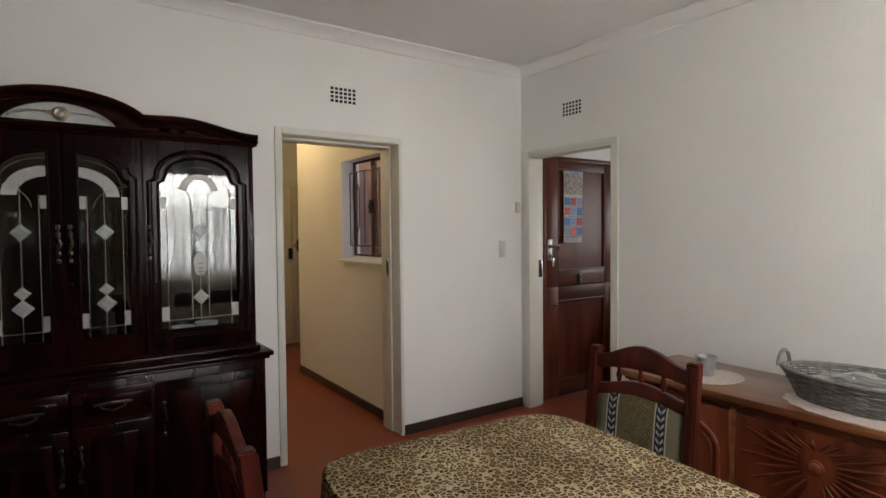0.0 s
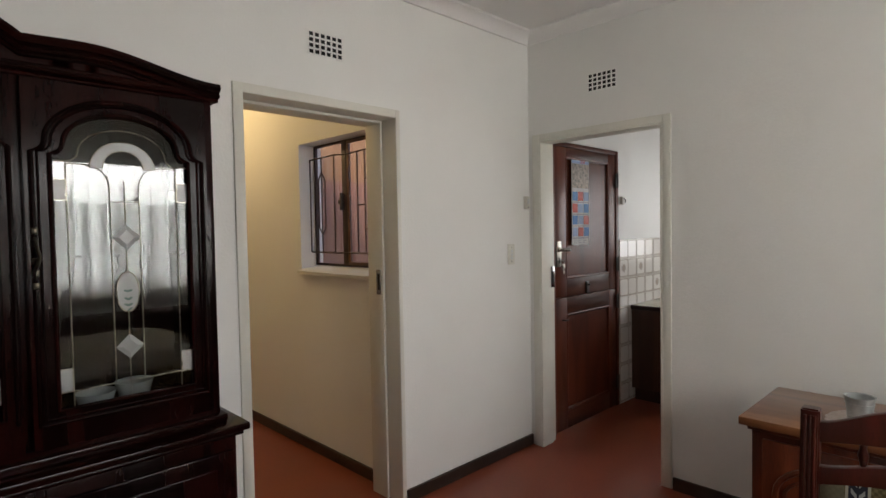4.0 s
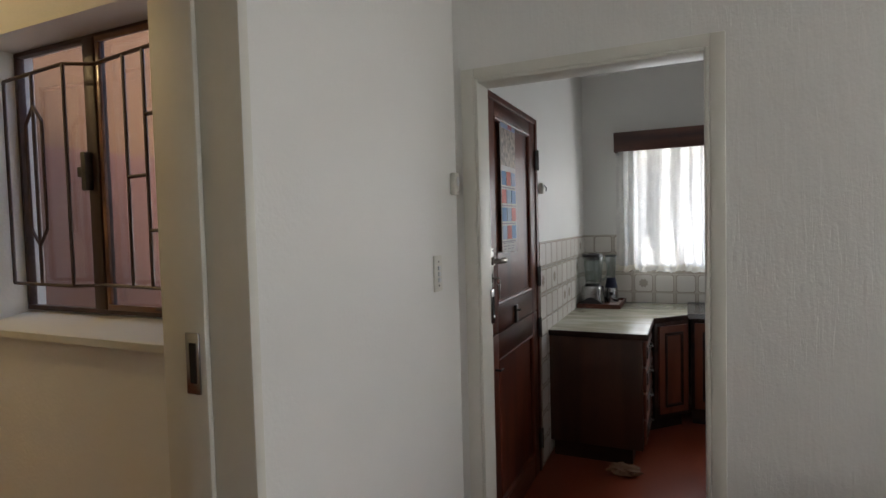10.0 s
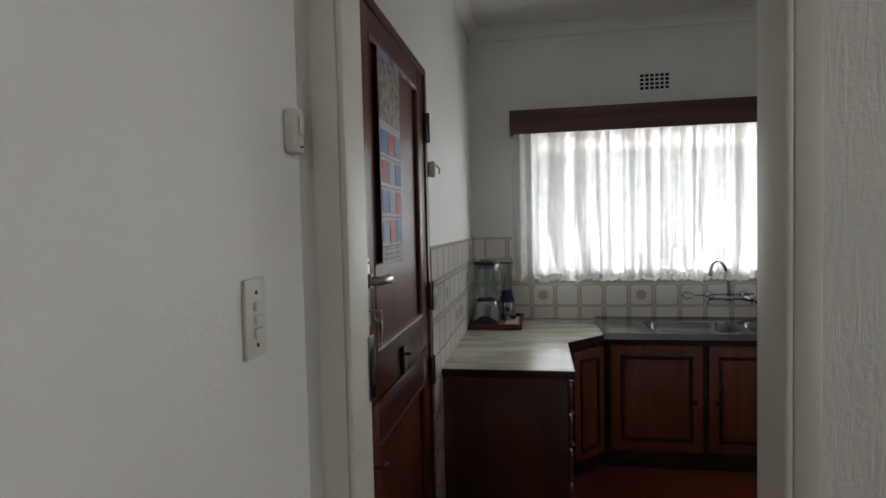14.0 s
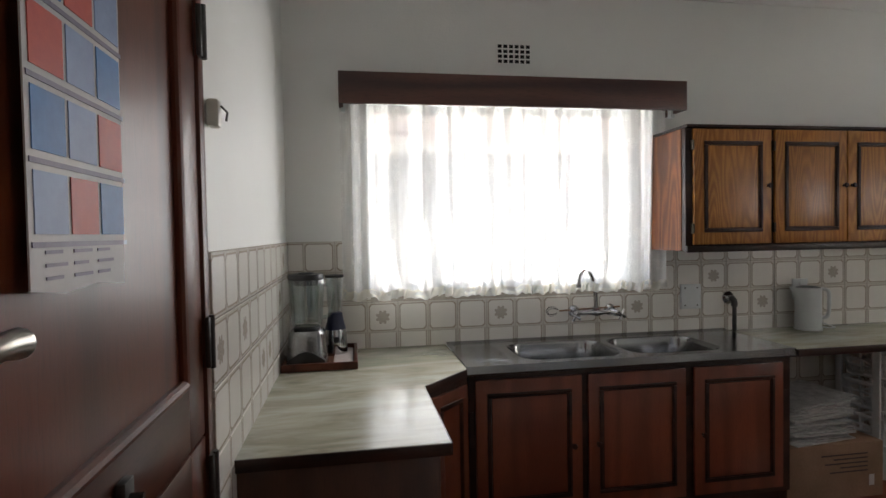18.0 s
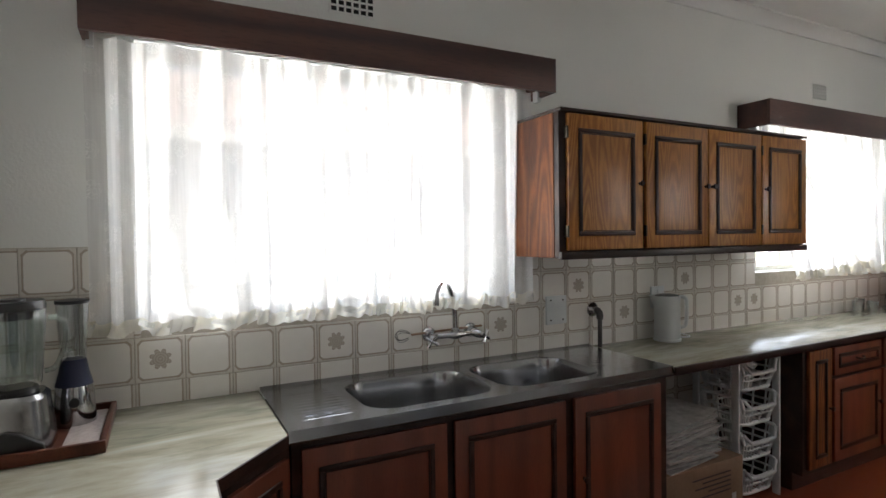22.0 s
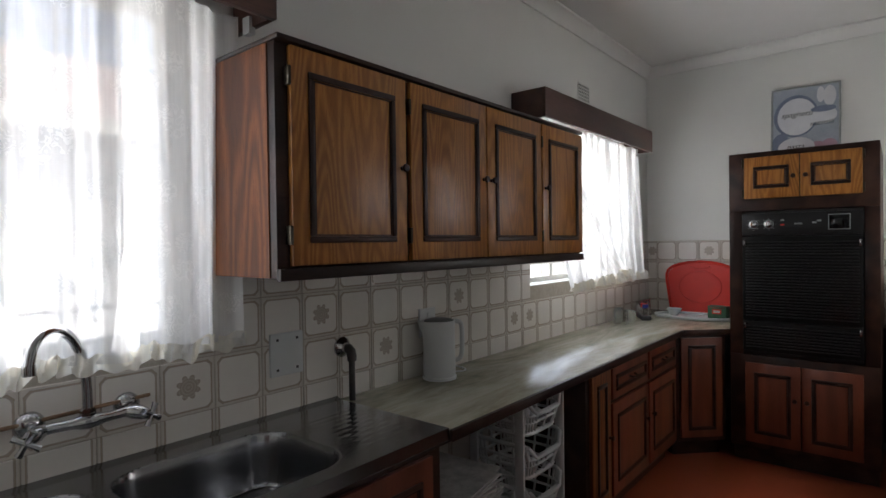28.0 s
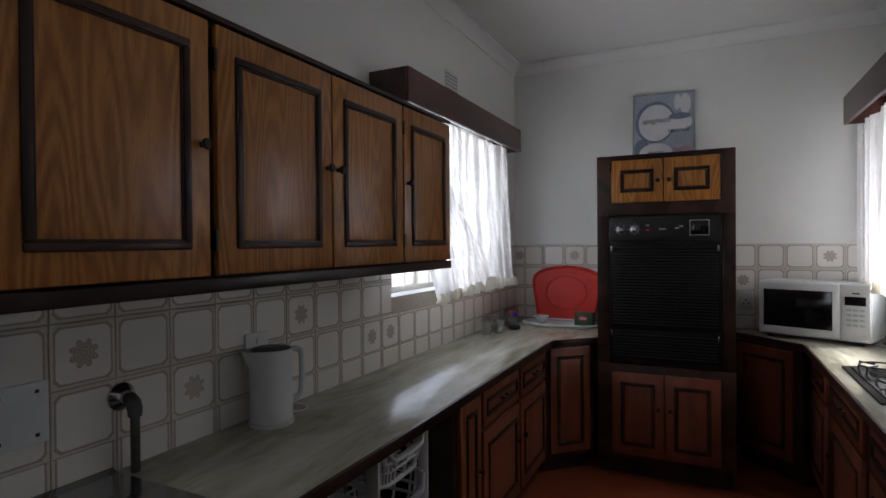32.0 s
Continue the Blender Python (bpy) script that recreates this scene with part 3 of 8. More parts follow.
# ---- windows ----
def barred_window(name, m, w, h, lights, label, bars, bar_mat="frame_white"):
    """Steel window with panes and burglar bars, in the local xz plane, inside towards -y."""
    o = thing(name, (0, 0, 0), label, "window", "", "structure")
    o["kind"] = "structure"
    fr = bmesh.new()
    ring_frame(fr, 0, w, 0, h, 0.03, -0.015, 0.015, 0.003)
    for f in lights:
        box(fr, f * w - 0.014, f * w + 0.014, -0.014, 0.014, 0.03, h - 0.03, bevel=0.003)
    part("window_frame", turned(fr, m), "frame_white", o)
    edges = [0.0, *lights, 1.0]
    for a, c in zip(edges, edges[1:]):
        g = part("pane", turned(boxes((a * w + 0.015, c * w - 0.015, -0.002, 0.002, 0.03, h - 0.03)), m), "pane", o, smooth=False)
        g.visible_shadow = False
    for pts in bars:
        part("burglar_bar", turned(tube([(p[0] * w, -0.05, p[1] * h) for p in pts], 0.0045, 6), m), bar_mat, o)
    return o


def straight_bars(n, rails):
    rows = [((i / (n + 1), 0.03), (i / (n + 1), 0.97)) for i in range(1, n + 1)]
    return rows + [((0.01, z), (0.99, z)) for z in rails]


barred_window("window_1", pose(5.53, WIN1[1], WIN1[2], 0, 0, -90), WIN1[1] - WIN1[0], WIN1[3] - WIN1[2], (0.335, 0.665), "cream steel kitchen window with burglar bars", straight_bars(9, (0.12, 0.86)))
barred_window("window_2", pose(5.53, WIN2[1], WIN2[2], 0, 0, -90), 1.38, WIN2[3] - WIN2[2], (0.335, 0.665), "cream steel kitchen window with burglar bars", straight_bars(9, (0.12, 0.86)))
barred_window("window_3", pose(2.95, WIN3[0], WIN3[2], 0, 0, 90), 1.0, 0.87, (0.5,), "cream steel window over the hob", straight_bars(7, (0.12, 0.86)))
barred_window("window_4", pose(2.25, DSOUTH - 0.12, 0.99, 0, 0, 180), 2.0, 1.14, (0.25, 0.5, 0.75), "wide cream steel dining room window with burglar bars", straight_bars(15, (0.3, 0.78)), "iron")


def curtain_cloth(name, kind, front=0.18, tone=(0.87, 0.86, 0.84)):
    """Sheer net that lets the daylight through; woven sprigs are denser."""
    m, nt, b = material(name)
    nt.nodes.remove(b)
    out = nt.nodes["Material Output"]
    v = coords(nt)
    vor = nod(nt, "TexVoronoi", Scale=13.0)
    nt.links.new(v, vor.inputs["Vector"])
    sprig = mathn(nt, "LESS_THAN", vor.outputs["Distance"], 0.42)
    curl = mathn(nt, "GREATER_THAN", mathn(nt, "SINE", mathn(nt, "MULTIPLY", noise_tex(nt, v, 26, 2), 60.0)), 0.1)
    sp = nt.nodes.new("ShaderNodeSeparateXYZ")
    nt.links.new(v, sp.inputs[0])
    along = mathn(nt, "ADD", sp.outputs[0], sp.outputs[1])
    cx = nt.nodes.new("ShaderNodeCombineXYZ")
    nt.links.new(along, cx.inputs[0])
    rawb = noise_tex(nt, cx.outputs[0], 11.0, 2)
    band = mathn(nt, "MULTIPLY", mathn(nt, "SUBTRACT", rawb, 0.46), 12.0)
    band = mathn(nt, "MINIMUM", mathn(nt, "MAXIMUM", band, 0.0), 1.0)
    lace = mathn(nt, "MULTIPLY", mathn(nt, "MULTIPLY", sprig, curl), mathn(nt, "MULTIPLY_ADD", band, 0.8, 0.2))
    dense = mathn(nt, "MULTIPLY_ADD", lace, 0.30, kind)
    dense = mathn(nt, "MULTIPLY_ADD", band, 0.17, dense)
    threads = noise_tex(nt, coords(nt, (1, 1, 0.04)), 130, 2)
    dense = mathn(nt, "MULTIPLY_ADD", threads, 0.22, mathn(nt, "SUBTRACT", dense, 0.11))
    tr, df, cl, m1, m2 = (nt.nodes.new("ShaderNode" + k) for k in ("BsdfTranslucent", "BsdfDiffuse", "BsdfTransparent", "MixShader", "MixShader"))
    tr.inputs[0].default_value, df.inputs[0].default_value = (*tone, 1), (0.82, 0.81, 0.79, 1)
    nt.links.new(mathn(nt, "MULTIPLY_ADD", band, 0.52, front), m1.inputs[0])
    nt.links.new(tr.outputs[0], m1.inputs[1])
    nt.links.new(df.outputs[0], m1.inputs[2])
    nt.links.new(dense, m2.inputs[0])
    nt.links.new(cl.outputs[0], m2.inputs[1])
    nt.links.new(m1.outputs[0], m2.inputs[2])
    nt.links.new(m2.outputs[0], out.inputs[0])
    return m


M["net"], M["frill"] = curtain_cloth("net_curtain_cloth", 0.74, 0.22), curtain_cloth("frilled_net", 0.97, 0.25, (0.86, 0.82, 0.70))


def net_curtain(name, m, w, top, hem, label, left=None, right=None, folds=13, seed=1, gather=0.02, hem_rise=None, billow=0.0):
    """Hanging net in the local xz plane. left, right: where its side edges hang, by height; billow: how far the hem swings into the room."""
    o = thing(name, (0, 0, 0), label, "curtain")
    rng = random.Random(seed)
    phase = [rng.uniform(0, 6.28) for _ in range(6)]
    nx, nz = 220, 26

    def fold(u, s):
        a = math.sin(folds * 6.283 * u + phase[0] + 2.2 * math.sin(2 * 6.283 * u + phase[1]) + 1.1 * math.sin(5 * 6.283 * u + phase[4]))
        c = 0.35 * math.sin(folds * 2.3 * 6.283 * u + phase[2] + 2.0 * math.sin(3 * 6.283 * u) + 0.6 * s)
        return gather * (0.55 + 0.55 * s) * (a + c + 0.6 * math.sin(2 * 6.283 * u + phase[3] + 1.5 * s))

    def place(u, s, extra=0.0):
        x0, x1 = left(s) if left else 0.0, right(s) if right else w
        rise = hem_rise(u) if hem_rise else 0.0
        return (x0 + (x1 - x0) * u, fold(u, s) + extra - billow * s ** 1.3, top - (top - hem - rise + 0.007 * math.sin(folds * 6.283 * u + phase[5] + 2.0 * math.sin(2 * 6.283 * u))) * s)

    bm = bmesh.new()
    g = [[bm.verts.new(place(i / nx, j / nz)) for i in range(nx + 1)] for j in range(nz + 1)]
    for j in range(nz):
        for i in range(nx):
            bm.faces.new((g[j][i], g[j][i + 1], g[j + 1][i + 1], g[j + 1][i]))
    part("net", turned(bm, m), "net", o)
    bm = bmesh.new()
    rows = []
    for j in range(4):
        row = []
        for i in range(nx * 2 + 1):
            u = i / (nx * 2)
            x, y, z = place(u, 1.0)
            ruf = 0.016 * math.sin(u * 100 * w + 3.5 * math.sin(u * 43) + 0.5 * j) * (0.6 + j * 0.4)
            row.append(bm.verts.new((x + ruf * 0.5, y - 0.012 + ruf, z + 0.024 - 0.015 * j + 0.004 * math.sin(u * 140 * w + 2 * j))))
        rows.append(row)
    for a, c in zip(rows, rows[1:]):
        for i in range(nx * 2):
            bm.faces.new((a[i], a[i + 1], c[i + 1], c[i]))
    part("frilled_hem", turned(bm, m), "frill", o, "gathered lace frill")
    return o


net_curtain("net_curtain", pose(5.315, 3.385, 0, 0, 0, -90), 1.735, 2.03, 1.085, "white lace net curtain with a frilled hem", folds=11, seed=2, gather=0.028)
net_curtain("net_curtain", pose(5.315, 0.05, 0, 0, 0, -90), 1.70, 2.03, 1.07, "white lace net curtain behind a loose flap", left=lambda s: 0.30 + 0.50 * s, right=lambda s: 1.61 + 0.07 * s, folds=8, seed=5, hem_rise=lambda u: 0.035, billow=0.02)
net_curtain("net_curtain", pose(5.285, 0.05, 0, 0, 0, -90), 1.70, 2.03, 1.10, "white lace net curtain flap swung aside at one corner", left=lambda s: 0.04 + 0.24 * s, right=lambda s: 0.40 + 0.72 * s ** 1.5, folds=5, seed=6, gather=0.012, hem_rise=lambda u: 0.05 * u, billow=0.08)
net_curtain("net_curtain", pose(3.265, -1.70, 0, 0, 0, 90), 1.20, 2.03, 1.135, "white lace net curtain over the hob window", folds=11, seed=8)
net_curtain("net_curtain", pose(2.40, DSOUTH + 0.05, 0, 0, 0, 180), 2.30, 1.74, 0.93, "white half net curtain on a wire at the dining window", folds=15, seed=11, gather=0.022)


def drape(x0, x1, seed):
    """A gathered cream curtain drawn to the side of the dining window."""
    rng = random.Random(seed)
    ph = rng.uniform(0, 6.28)
    n, k = 60, 12
    bm = bmesh.new()
    g = []
    for j in range(k + 1):
        s = j / k
        g.append([bm.verts.new((x0 + (x1 - x0) * i / n, DSOUTH + 0.10 + (0.018 + 0.014 * s) * math.sin(i / n * 34 + ph + 0.8 * math.sin(i / n * 9)), 2.38 - 1.50 * s)) for i in range(n + 1)])
    for a, c in zip(g, g[1:]):
        for i in range(n):
            bm.faces.new((a[i], a[i + 1], c[i + 1], c[i]))
    return single("drape", bm, "cream_cloth", "gathered cream curtain drawn aside at the dining window", "curtain", "dining drapes")


M["cream_cloth"] = mottled("cream_cloth", (0.50, 0.46, 0.36), (0.60, 0.56, 0.45), 12, 0.85, 150, 0.2)
drape(0.02, 0.32, 3)
drape(2.18, 2.48, 7)


def pelmet(m, w, h, depth):
    o = thing("pelmet", (0, 0, 0), "dark brown varnished wooden curtain pelmet box", "pelmet", "kitchen pelmets")
    part("front_board", turned(boxes((0, w, 0, 0.02, 0, h), bevel=0.002), m), "pelmet", o)
    part("end_board", turned(boxes((0.0, 0.02, 0.02, depth, 0, h), bevel=0.002), m), "pelmet", o)
    part("end_board", turned(boxes((w - 0.02, w, 0.02, depth, 0, h), bevel=0.002), m), "pelmet", o)
    part("top_board", turned(boxes((0.02, w - 0.02, 0.02, depth, h - 0.02, h - 0.002)), m), "pelmet", o)
    part("curtain_rail", turned(boxes((0.03, w - 0.03, depth - 0.10, depth - 0.075, h * 0.35, h * 0.35 + 0.014), (0.01, 0.03, depth - 0.105, depth - 0.07, -0.02, 0.03), (w - 0.03, w - 0.01, depth - 0.105, depth - 0.07, -0.02, 0.03)), m), "white_plastic", o)
    return o


pelmet(pose(5.195, 3.385, 2.008, 0, 0, -90), 1.79, 0.15, 0.203)
pelmet(pose(5.195, 0.045, 1.996, 0, 0, -90), 1.555, 0.15, 0.203)
pelmet(pose(3.37, -1.57, 2.008, 0, 0, 90), 1.10, 0.15, 0.288)


# ---- wall fittings ----
def wall_vent(m, cols=6, rows=4, w=0.185, h=0.105):
    o = thing("air_vent", (0, 0, 0), "white painted air brick with square holes", "air vent", "air bricks")
    part("backing", turned(boxes((0, w, -0.001, 0.003, 0, h)), m), "hole", o)
    pw, ph = w / cols, h / rows
    for i in range(cols + 1):
        part("upright_bar", turned(boxes((i * pw - 0.0042, i * pw + 0.0042, -0.0045, -0.0015, -0.006, h + 0.006)), m), "wall", o, smooth=False)
    for j in range(rows + 1):
        part("cross_bar", turned(boxes((-0.006, w + 0.006, -0.0043, -0.0012, j * ph - 0.004, j * ph + 0.004)), m), "wall", o, smooth=False)
    return o


wall_vent(pose(1.062, BACK, 2.274))
wall_vent(pose(EAST, 3.242, 2.278, 0, 0, -90))
wall_vent(pose(KEAST, 2.56, 2.278, 0, 0, -90))
wall_vent(pose(3.42, KNORTH, 2.274))
wall_vent(pose(KEAST, -0.745, 2.268, 0, 0, -90), 7, 5, 0.16)

sw = thing("light_switch", (2.507, BACK, 1.29), "cream three-lever light switch plate", "light switch")
part("plate", boxes((2.474, 2.540, BACK - 0.009, BACK - 0.001, 1.228, 1.360), bevel=0.003), "cream_plastic", sw)
for k in range(3):
    part("lever", boxes((2.497, 2.517, BACK - 0.016, BACK - 0.0095, 1.262 + k * 0.022, 1.278 + k * 0.022), bevel=0.002), "white_plastic", sw)
for z in (1.337, 1.249):
    part("screw", boxes((2.504, 2.510, BACK - 0.0105, BACK - 0.0092, z - 0.003, z + 0.003)), "black", sw)
bell = thing("bell_push", (2.65, BACK, 1.63), "small cream plastic bell push on the wall", "bell push")
part("case", boxes((2.645, 2.690, BACK - 0.026, BACK - 0.001, 1.585, 1.672), bevel=0.008), "cream_plastic", bell)
part("button", boxes((2.658, 2.677, BACK - 0.030, BACK - 0.0265, 1.620, 1.655), bevel=0.001), "white_plastic", bell)
part("screw", lathe([(0, 0), (0.004, 0), (0.004, 0.002), (0, 0.002)], 10, (2.667, BACK - 0.029, 1.596)), "dull_metal", bell)
ch = thing("door_chime", (3.90, KNORTH, 1.67), "small white plastic hook box on the kitchen wall", "wall box")
part("case", boxes((3.885, 3.925, KNORTH - 0.030, KNORTH - 0.001, 1.640, 1.705), bevel=0.008), "cream_plastic", ch)
part("hook", tube([(3.905, KNORTH - 0.031, 1.69), (3.905, KNORTH - 0.045, 1.675), (3.905, KNORTH - 0.042, 1.655)], 0.003, 6), "dull_metal", ch)


# ---- cabinets ----
def panel_door(name, parent, m, x0, x1, z0, z1, wood_mat, knob=None, edge=0.058, hinge=None):
    """Cabinet door with a raised dark moulding round a panel; the moulding and knob are its parts."""
    d = part(name, turned(boxes((x0, x1, -0.019, -0.001, z0, z1), bevel=0.003), m), wood_mat, parent)
    e = min(edge, 0.27 * (x1 - x0), 0.27 * (z1 - z0))
    x0, x1, full0, full1 = x0 - 0.008 if edge > 0.05 else x0, x1 + 0.008 if edge > 0.05 else x1, x0, x1
    mo = ring_frame(bmesh.new(), x0 + e, x1 - e, z0 + e, z1 - e, 0.018, -0.0265, -0.0185, 0.0045)
    part("moulding", turned(mo, m), "dark_wood", d, "dark brown raised moulding")
    part("inlay_line", turned(ring_frame(bmesh.new(), x0 + e + 0.019, x1 - e - 0.019, z0 + e + 0.019, z1 - e - 0.019, 0.004, -0.0215, -0.0187), m), "dark_wood", d)
    if knob:
        kn = lathe([(0, 0), (0.007, 0), (0.006, 0.008), (0.010, 0.013), (0.013, 0.018), (0.011, 0.024), (0, 0.026)], 16)
        part("knob", turned(turned(kn, pose(knob[0], -0.0185, knob[1], 90)), m), "dark_wood", d, "small dark turned knob")
    if hinge is not None:
        for zz in (z0 + 0.14 * (z1 - z0), z0 + 0.86 * (z1 - z0)):
            part("hinge", turned(boxes((hinge - 0.005, hinge + 0.005, -0.024, -0.002, zz - 0.025, zz + 0.025), bevel=0.002), m), "brass", d)
    return d


def cup_handle(parent, m, x, z):
    hb = tube([(x - 0.035, -0.020, z + 0.004), (x - 0.028, -0.036, z), (x, -0.042, z - 0.006), (x + 0.028, -0.036, z), (x + 0.035, -0.020, z + 0.004)], 0.005, 8)
    part("handle", turned(hb, m), "dull_metal", parent, "dark metal drawer handle")


def carcass(o, m, w, z0, z1, depth, mat="dark_wood", plinth=True):
    part("body", turned(boxes((0, w, 0, depth, z0, z1), bevel=0.002), m), mat, o)
    if plinth:
        part("plinth", turned(boxes((0.01, w - 0.01, 0.06, depth - 0.02, 0.0, z0)), m), "dark_wood", o)


WT, UNDER = 0.803, 0.766
m = pose(4.905, 2.845, 0, 0, 0, -90)
o = thing("sink_cabinet", (5.15, 2.05, 0), "red-brown sink base cabinet with three panelled doors", "cabinet")
carcass(o, m, 1.60, 0.10, UNDER - 0.17, 0.49)
part("front_rail", turned(boxes((0, 1.60, 0, 0.02, UNDER - 0.17, UNDER), bevel=0.002), m), "dark_wood", o)
part("side_panel", turned(boxes((1.58, 1.60, 0.02, 0.49, UNDER - 0.17, UNDER)), m), "dark_wood", o)
part("side_panel", turned(boxes((0, 0.02, 0.02, 0.49, UNDER - 0.17, UNDER)), m), "dark_wood", o)
panel_door("door", o, m, 0.027, 0.519, 0.13, 0.738, "base_wood", (0.475, 0.42))
panel_door("door", o, m, 0.550, 1.033, 0.13, 0.738, "base_wood", (0.592, 0.42))
panel_door("door", o, m, 1.078, 1.548, 0.13, 0.738, "base_wood", (1.118, 0.42))

m = pose(4.905, 0.240, 0, 0, 0, -90)
o = thing("drawer_cabinet", (5.15, -0.35, 0), "red-brown base cabinet with two drawers and panelled doors", "cabinet")
carcass(o, m, 1.262, 0.10, UNDER, 0.49)
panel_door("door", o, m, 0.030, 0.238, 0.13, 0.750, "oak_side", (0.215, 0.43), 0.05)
for a, c, k in ((0.262, 0.742, 0.70), (0.764, 1.225, 0.805)):
    d = panel_door("drawer", o, m, a, c, 0.598, 0.750, "base_wood", None, 0.036)
    cup_handle(d, m, (a + c) / 2, 0.672)
    panel_door("door", o, m, a, c, 0.13, 0.578, "base_wood", (k, 0.40))

m = pose(4.905, -1.030, 0, 0, 0, -135)
o = thing("corner_cabinet", (4.95, -1.4, 0), "red-brown corner base cabinet with one panelled door", "cabinet", "corner cabinets")
carcass(o, m, 0.330, 0.10, UNDER, 0.30)
panel_door("door", o, m, 0.028, 0.298, 0.13, 0.750, "base_wood", None, 0.045)

m = pose(4.668, 3.068, 0, 0, 0, -45)
o = thing("corner_cabinet", (4.9, 3.1, 0), "red-brown corner base cabinet with one panelled door", "cabinet", "corner cabinets")
carcass(o, m, 0.300, 0.10, UNDER, 0.30)
panel_door("door", o, m, 0.025, 0.275, 0.13, 0.738, "base_wood", None, 0.045)

o = thing("end_cabinet", (4.4, 3.4, 0), "red-brown drawer cabinet with a plain end panel", "cabinet")
m = pose(4.085, 3.105, 0)
carcass(o, m, 0.575, 0.10, UNDER, 0.55)
part("end_panel", boxes((4.072, 4.084, 3.105, 3.655, 0.10, UNDER), bevel=0.002), "panel_brown", o, "plain dark brown end panel")
for k in range(4):
    d = panel_door("drawer", o, m, 0.03, 0.545, 0.125 + k * 0.158, 0.270 + k * 0.158, "base_wood", None, 0.036)
    cup_handle(d, m, 0.29, 0.20 + k * 0.158)

# wall cabinet
m = pose(5.054, 1.705, 0, 0, 0, -90)
o = thing("wall_cabinet", (5.22, 0.84, 1.276), "golden oak wall cabinet with four panelled doors", "cabinet")
part("body", turned(boxes((0.004, 1.732, 0, 0.344, 1.276, 1.888), bevel=0.002), m), "dark_wood", o)
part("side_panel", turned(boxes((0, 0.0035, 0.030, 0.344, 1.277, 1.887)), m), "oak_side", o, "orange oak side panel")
part("cornice_strip", turned(boxes((0, 1.736, -0.021, 0.344, 1.889, 1.903), bevel=0.003), m), "dark_wood", o)
part("bottom_strip", turned(boxes((0, 1.736, -0.021, -0.001, 1.270, 1.302), bevel=0.003), m), "dark_wood", o)
for a, c, k, h in ((0.040, 0.470, 0.448, 0.034), (0.492, 0.912, 0.890, 0.486), (0.918, 1.330, 0.940, 1.336), (1.340, 1.730, 1.362, None)):
    panel_door("door", o, m, a, c, 1.308, 1.882, "oak", (k, 1.60), 0.060, h)

# oven tower
OV = -1.232
m = pose(4.636, OV, 0, 0, 0, 180)
o = thing("oven_cabinet", (4.27, -1.6, 0), "tall dark wood cabinet that houses the oven", "cabinet")
for nm, r in (("lower_box", (0, 0.731, 0.0, 0.745, 0.10, 0.660)), ("upper_box", (0, 0.731, 0, 0.745, 1.530, 1.880)), ("side_panel", (0, 0.072, 0, 0.745, 0.660, 1.530)), ("side_panel", (0.663, 0.731, 0, 0.745, 0.660, 1.530)), ("back_panel", (0.072, 0.663, 0.5, 0.745, 0.66, 1.53))):
    part(nm, turned(boxes(r, bevel=0.0015), m), "dark_wood", o)
part("plinth", turned(boxes((0.01, 0.721, 0.05, 0.7, 0, 0.10)), m), "dark_wood", o)
for a, c, k in ((0.085, 0.368, 0.340), (0.373, 0.657, 0.400)):
    panel_door("door", o, m, a, c, 1.602, 1.848, "oak", (k, 1.722), 0.058, a - 0.006 if a < 0.2 else c + 0.006)
    panel_door("door", o, m, a, c, 0.135, 0.615, "base_wood", (k, 0.42), 0.055)
ov = thing("built_in_oven", (4.27, -1.3, 0.69), "black built-in electric oven with a louvred glass door", "oven")
part("body", turned(boxes((0.078, 0.657, 0.01, 0.48, 0.668, 1.524)), m), "black", ov)
part("control_panel", turned(boxes((0.074, 0.661, -0.022, 0.009, 1.382, 1.512), bevel=0.004), m), "black", ov)
for kx in (0.135, 0.215):
    kn = part("knob", turned(turned(lathe([(0, 0), (0.020, 0), (0.020, 0.004), (0.014, 0.006), (0.012, 0.020), (0, 0.021)], 20), pose(kx, -0.0225, 1.447, 90)), m), "chrome", ov)
    part("dial_ring", turned(tube([(kx + 0.024 * math.cos(radians(a)), -0.0235, 1.447 + 0.024 * math.sin(radians(a))) for a in range(0, 360, 15)], 0.0022, 6, closed=True), m), "zinc", kn)
    for a in range(0, 360, 45):
        q = (kx + 0.034 * math.cos(radians(a)), 1.447 + 0.034 * math.sin(radians(a)))
        part("dial_mark", turned(boxes((q[0] - 0.003, q[0] + 0.003, -0.0235, -0.0222, q[1] - 0.0015, q[1] + 0.0015)), m), "zinc", kn)
part("clock", turned(boxes((0.508, 0.600, -0.026, -0.0225, 1.412, 1.490), bevel=0.002), m), "black_gloss", ov)
part("clock_rim", turned(ring_frame(bmesh.new(), 0.504, 0.604, 1.408, 1.494, 0.004, -0.028, -0.0225), m), "zinc", ov)
for bx, bz in ((0.285, 1.468), (0.285, 1.442), (0.355, 1.446), (0.372, 1.446), (0.44, 1.45), (0.462, 1.46)):
    part("button", turned(boxes((bx - 0.010, bx + 0.010, -0.027, -0.0225, bz - 0.005, bz + 0.005), bevel=0.001), m), "red_plastic" if bz == 1.442 else "zinc", ov)
od = part("oven_door", turned(boxes((0.076, 0.659, -0.020, 0.009, 0.874, 1.374), bevel=0.003), m), "black_enamel", ov)
for k in range(26):
    z = 0.900 + k * 0.0175
    part("louvre", turned(boxes((0.092, 0.643, -0.0275, -0.0205, z, z + 0.007), bevel=0.002), m), "black", od)
dw = part("warming_drawer", turned(boxes((0.076, 0.659, -0.020, 0.009, 0.690, 0.866), bevel=0.003), m), "black_enamel", ov)
